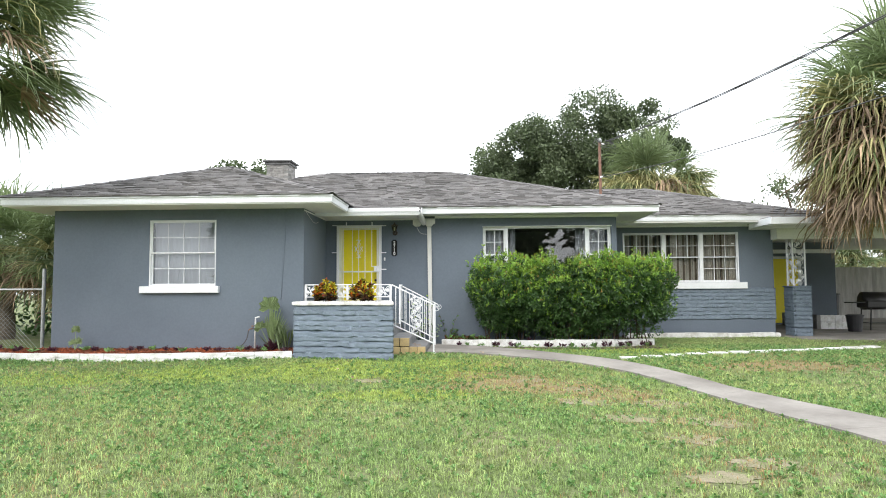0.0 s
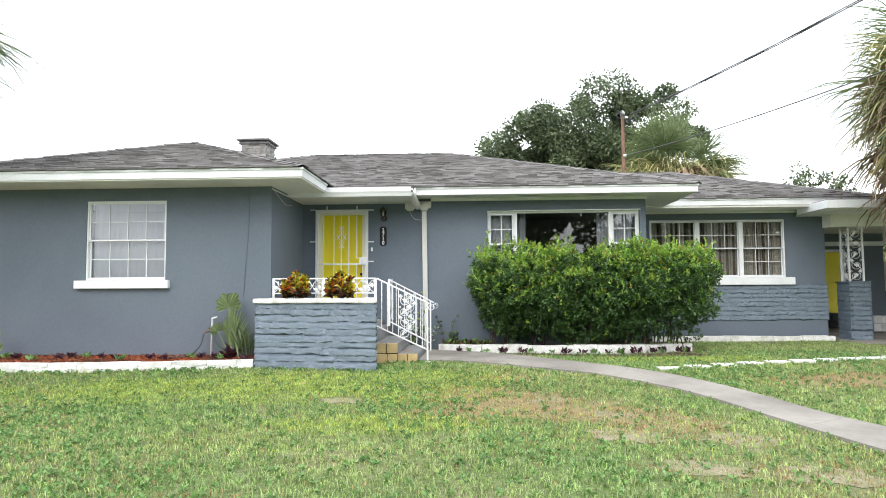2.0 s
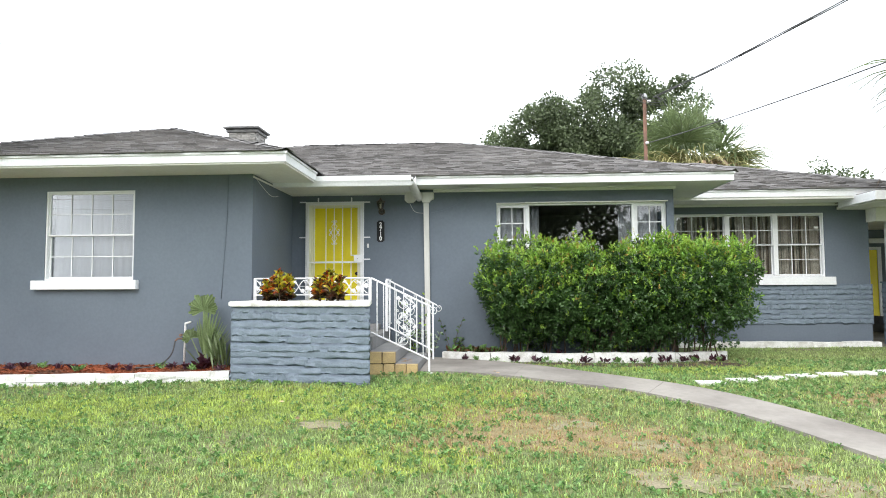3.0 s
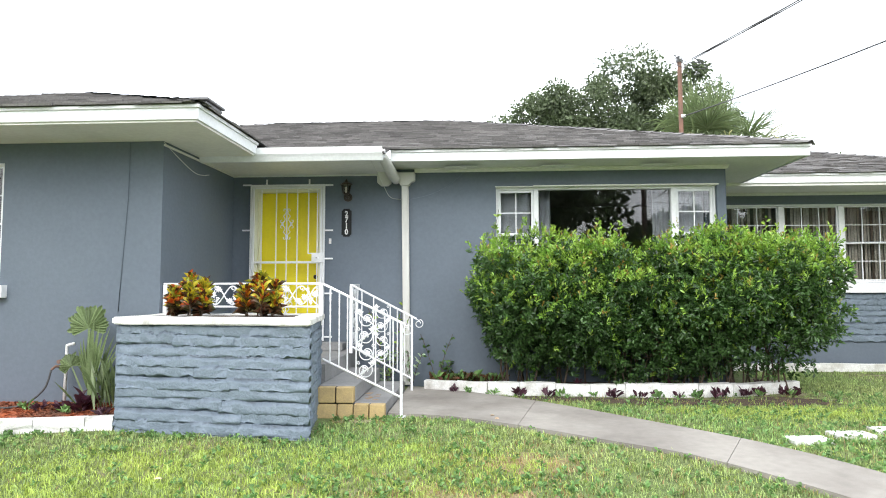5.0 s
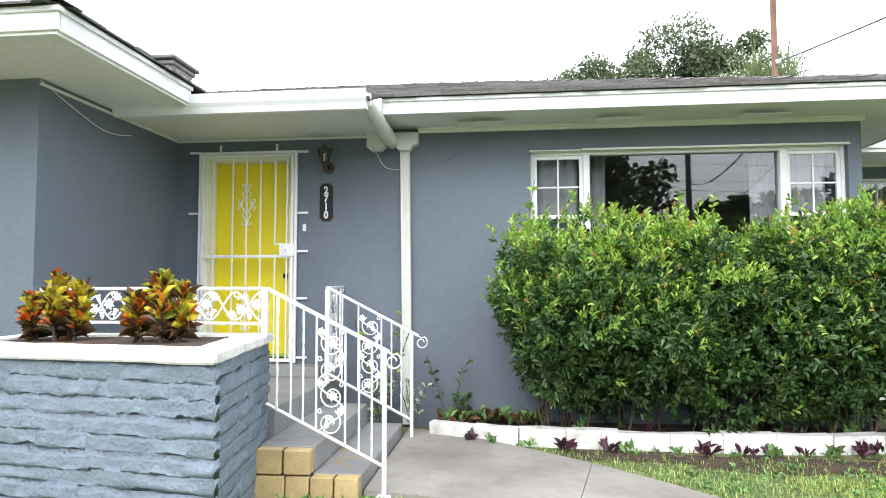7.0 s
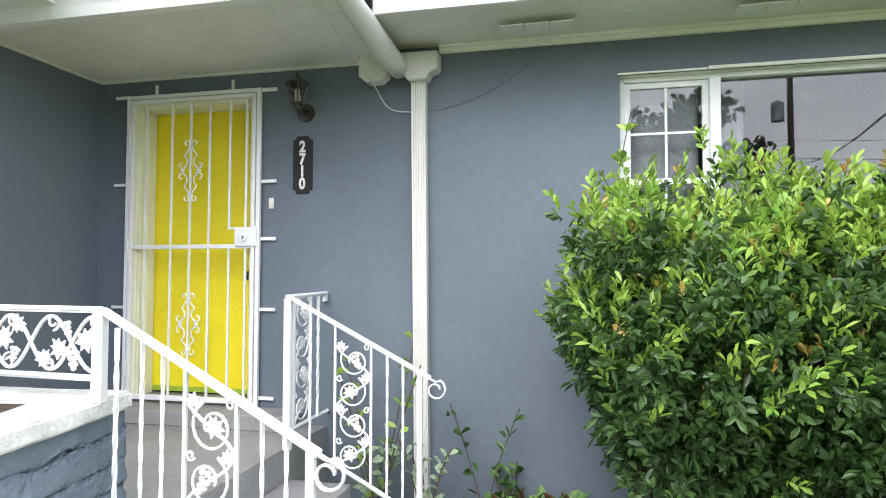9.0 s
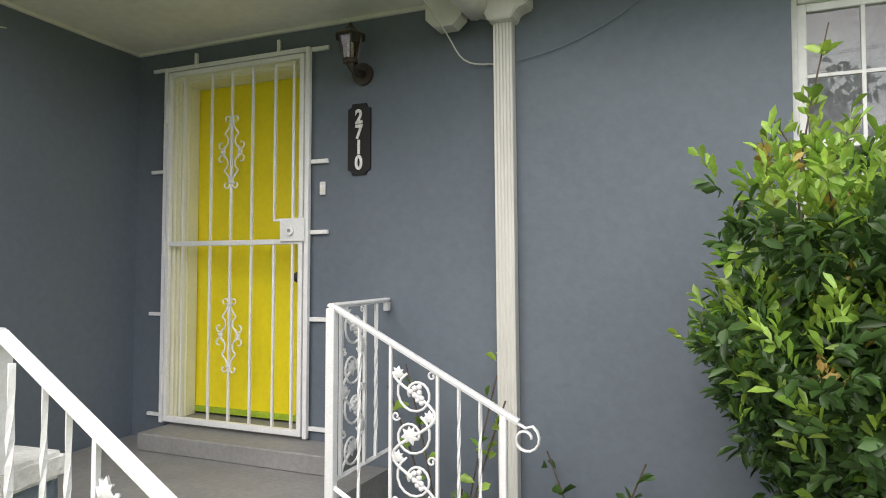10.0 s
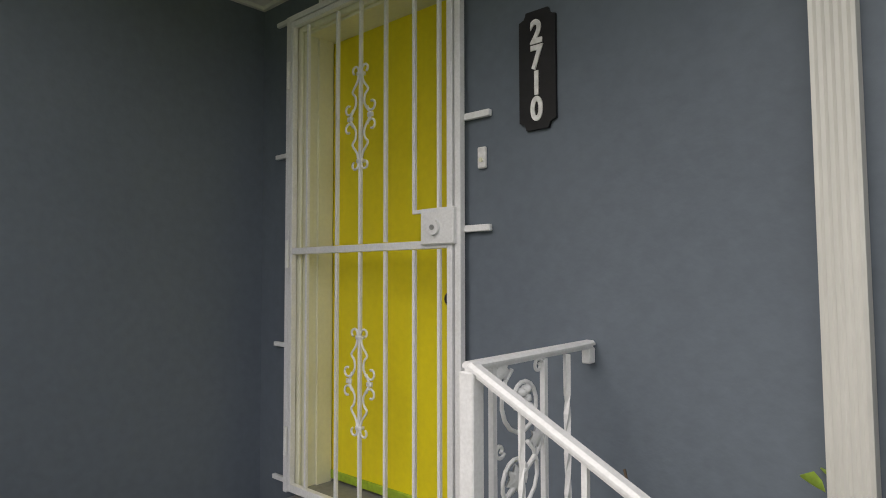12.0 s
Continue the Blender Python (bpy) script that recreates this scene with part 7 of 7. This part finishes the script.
LIME = [(-1.2, 10.4, 2.3, 0.9), (0.2, 10.9, 1.0, 0.6), (-3.6, 10.2, 1.6, 0.7), (-5.6, 9.8, 1.2, 0.6), (3.9, 12.9, 1.3, 0.45), (-0.3, 8.6, 1.1, 0.45)]


def patches(spots, X, Y):
    """1 in the middle of the patches, with ragged edges."""
    v = np.zeros(len(X))
    for x, y, a, b in spots:
        v = np.maximum(v, np.clip(1.35 - ((X - x) / a) ** 2 - ((Y - y) / b) ** 2, 0, 1))
    return v * (0.8 + 0.3 * np.sin(X * 4.3 + 2 * np.sin(Y * 2.9)) * np.sin(Y * 5.1 + 1.5 * np.sin(X * 3.3)))


def bare(X, Y):
    v = np.zeros(len(X))
    for x, y, a, b, s in SPOTS:
        q = ((X - x) / a) ** 2 + ((Y - y) / b) ** 2
        v = np.maximum(v, s * np.clip(1.45 - q, 0, 1))
    ripple = 0.5 + 0.5 * np.sin(X * 5.1 + 2 * np.sin(Y * 3.7)) * np.sin(Y * 6.3 + 1.7 * np.sin(X * 4.1))
    return np.clip(v * (0.85 + 0.45 * ripple), 0, 1)


def off_beds(X, Y):
    edge = np.interp(X, [-10.5, -7.9, -5.6, -3.9, -2.66, -2.6, -0.79, -0.77, -0.26, 0.0, 0.45, 1.05, 2.85, 3.9, 4.5, 4.6, 8.2, 8.3, 20], [12.0, 11.45, 11.27, 11.45, 11.65, 11.66, 11.42, 12.33, 12.33, 12.4, 13.82, 13.74, 13.74, 13.9, 14.1, 16.2, 16.2, 15.4, 15.4])
    return Y < edge


def lawn_keep(dens, kind="green"):
    def fn(X, Y, rs):
        u = rs.uniform(size=len(X))
        b, dry, lime = bare(X, Y), patches(DRY, X, Y), patches(LIME, X, Y)
        if kind == "green":
            p = (1 - b * 0.97) * (1 - 0.8 * dry) * (1 - 0.7 * lime)
        elif kind == "lime":
            p = lime * (1 - b) + 0.06
        else:
            p = np.where(Y > 12.4, 0.05, b * 0.9 * (b < 0.7) + 0.85 * dry + 0.26 * np.clip(0.55 + np.sin(X * 0.9 + 0.6) * np.sin(Y * 0.8) + 0.4 * np.sin(X * 2.3 - Y * 1.7), 0.1, 1))
        edge = np.clip((10.8 - np.abs(X + 0.5)) / 3.0, 0, 1) * np.clip((Y - 2.0) / 2.5, 0.0, 1)
        dens_x = np.where(np.abs(X - 0.6) > 5.0, 0.6, 1.0)
        return off_beds(X, Y) & ~on_walk(X, Y) & (u < p * dens * edge * dens_x)
    return fn


M["thatch"] = mat("dry_brown_thatch", (0.26, 0.19, 0.10), (0.17, 0.17, 0.07), 0.95, scale=4, fine=50, fine_amt=0.3, bump=0.7, bump_scale=45, bump_dist=0.02)
M["sand"] = mat("bare_sandy_soil", (0.27, 0.235, 0.155), (0.19, 0.19, 0.09), 0.95, scale=5, fine=60, fine_amt=0.25, bump=0.7, bump_scale=50, bump_dist=0.02)
rs = random.Random(31)
for x, y, a, b, s in SPOTS:
    if s < 0.5:
        continue
    bm = bmesh.new()
    c = bm.verts.new((x, y, ground_z(x, y) + 0.008))
    ring = []
    for i in range(22):
        t, f = i * math.pi / 11, rs.uniform(0.55, 1.05)
        px, py = x + 0.85 * a * f * math.cos(t), y + 0.85 * b * f * math.sin(t)
        ring.append(bm.verts.new((px, py, ground_z(px, py) + 0.005)))
    for i in range(22):
        bm.faces.new((c, ring[i], ring[(i + 1) % 22]))
    structure("ground_bare_patch", bm, "soil" if y > 12.5 and x < 4 else "sand", "bare sandy patch worn in the lawn", "bare patch")


for x, y, a, b in DRY:
    bm = bmesh.new()
    c = bm.verts.new((x, y, ground_z(x, y) + 0.0065))
    ring = []
    for i in range(26):
        t, f = i * math.pi / 13, rs.uniform(0.5, 1.05)
        px, py = x + a * f * math.cos(t), y + b * f * math.sin(t)
        ring.append(bm.verts.new((px, py, ground_z(px, py) + 0.004)))
    for i in range(26):
        bm.faces.new((c, ring[i], ring[(i + 1) % 26]))
    structure("ground_dry_patch", bm, "thatch", "dry brown patch of thatch in the lawn", "dry patch")


blades("lawn_grass", 290000, 1, 0.040, 0.0060, "grass", (-11.3, 10.3, 2.0, 16.2), lawn_keep(1.0), 4)
blades("lawn_dry_grass", 150000, 2, 0.04, 0.006, "drygrass", (-9.5, 9.0, 2.6, 14.5), lawn_keep(0.9, "dry"), 3)
blades("lawn_lime_grass", 130000, 4, 0.038, 0.0060, "limegrass", (-8.0, 5.5, 7.5, 13.6), lawn_keep(1.0, "lime"), 4)
blades("lawn_far_grass", 24000, 3, 0.05, 0.012, "grass", (-22, 22, -4.5, 11.5), lambda X, Y, q: ~on_walk(X, Y) & (q.uniform(size=len(X)) > np.clip((10.0 - np.abs(X + 0.5)) / 3.0, 0, 1) * np.clip((Y - 2.0) / 2.5, 0, 1)), 3)


def weeds(n, seed):
    rs = np.random.RandomState(seed)
    X, Y = rs.uniform(-8.5, 8, n), rs.uniform(3.8, 14, n)
    patch = np.sin(X * 1.1 + 1.0 + np.sin(Y * 0.9)) * np.sin(Y * 0.8 + 0.6 * X) + 0.35 * np.sin(X * 3.1 + Y * 2.2)
    edge = np.abs(Y - np.interp(X, [-10.5, -7.9, -5.6, -3.9, -2.66, -2.6, -0.79, -0.77, -0.26], [12.0, 11.45, 11.27, 11.45, 11.65, 11.66, 11.42, 12.3, 12.3])) < 0.16
    ok = off_beds(X, Y) & ~on_walk(X, Y) & (rs.uniform(size=n) < 0.14 + 0.5 * np.clip(patch, 0, 1) + 0.9 * edge * (X < 0)) & (bare(X, Y) < 0.9)
    X, Y = X[ok], Y[ok]
    Z = np.array([ground_z(x, y) for x, y in zip(X, Y)])
    C = np.stack([X, Y, Z], 1)
    P, D = sprigs(rs, C, np.tile([[0, 0, 1.0]], (len(C), 1)) + rs.normal(size=C.shape) * 0.2, 6, 1.2, 0.035)
    return leaf_cloud("lawn_weeds", P, D, 0.042, 0.022, "weed", seed, 0.3)


tagged(new("lawn_weeds", weeds(30000, 6)), "", "weeds", kind="stuff")

# mulch chips in the bed
rs = np.random.RandomState(12)
n = 5000
X, Y = rs.uniform(-9.5, -2.7, n), rs.uniform(11.4, 12.5, n)
ok = Y > np.interp(X, [-10.5, -7.9, -5.6, -3.9, -2.66], [12.08, 11.6, 11.42, 11.6, 11.85])
C = np.stack([X[ok], Y[ok], np.full(ok.sum(), 0.092)], 1)
tagged(new("mulch_chips", leaf_cloud("mulch_chips", C, np.stack([rs.normal(size=len(C)), rs.normal(size=len(C)), 0.25 * rs.normal(size=len(C))], 1), 0.06, 0.018, "mulch", 2, 0.0)), "", "mulch", kind="stuff")
# fallen leaves and litter
rs = random.Random(77)
for k in range(14):
    x, y = rs.uniform(-2.5, 4), rs.uniform(5, 13.6)
    ob = new("fallen_leaf", leaf_cloud("fallen_leaf", np.zeros((1, 3)), np.array([[1.0, 0.2, 0.05]]), 0.05, 0.028, "palmdead", k))
    ob.location = (x, y, ground_z(x, y) + 0.037)
    tagged(ob, "dry brown leaf fallen on the lawn", "leaf", "fallen leaves")
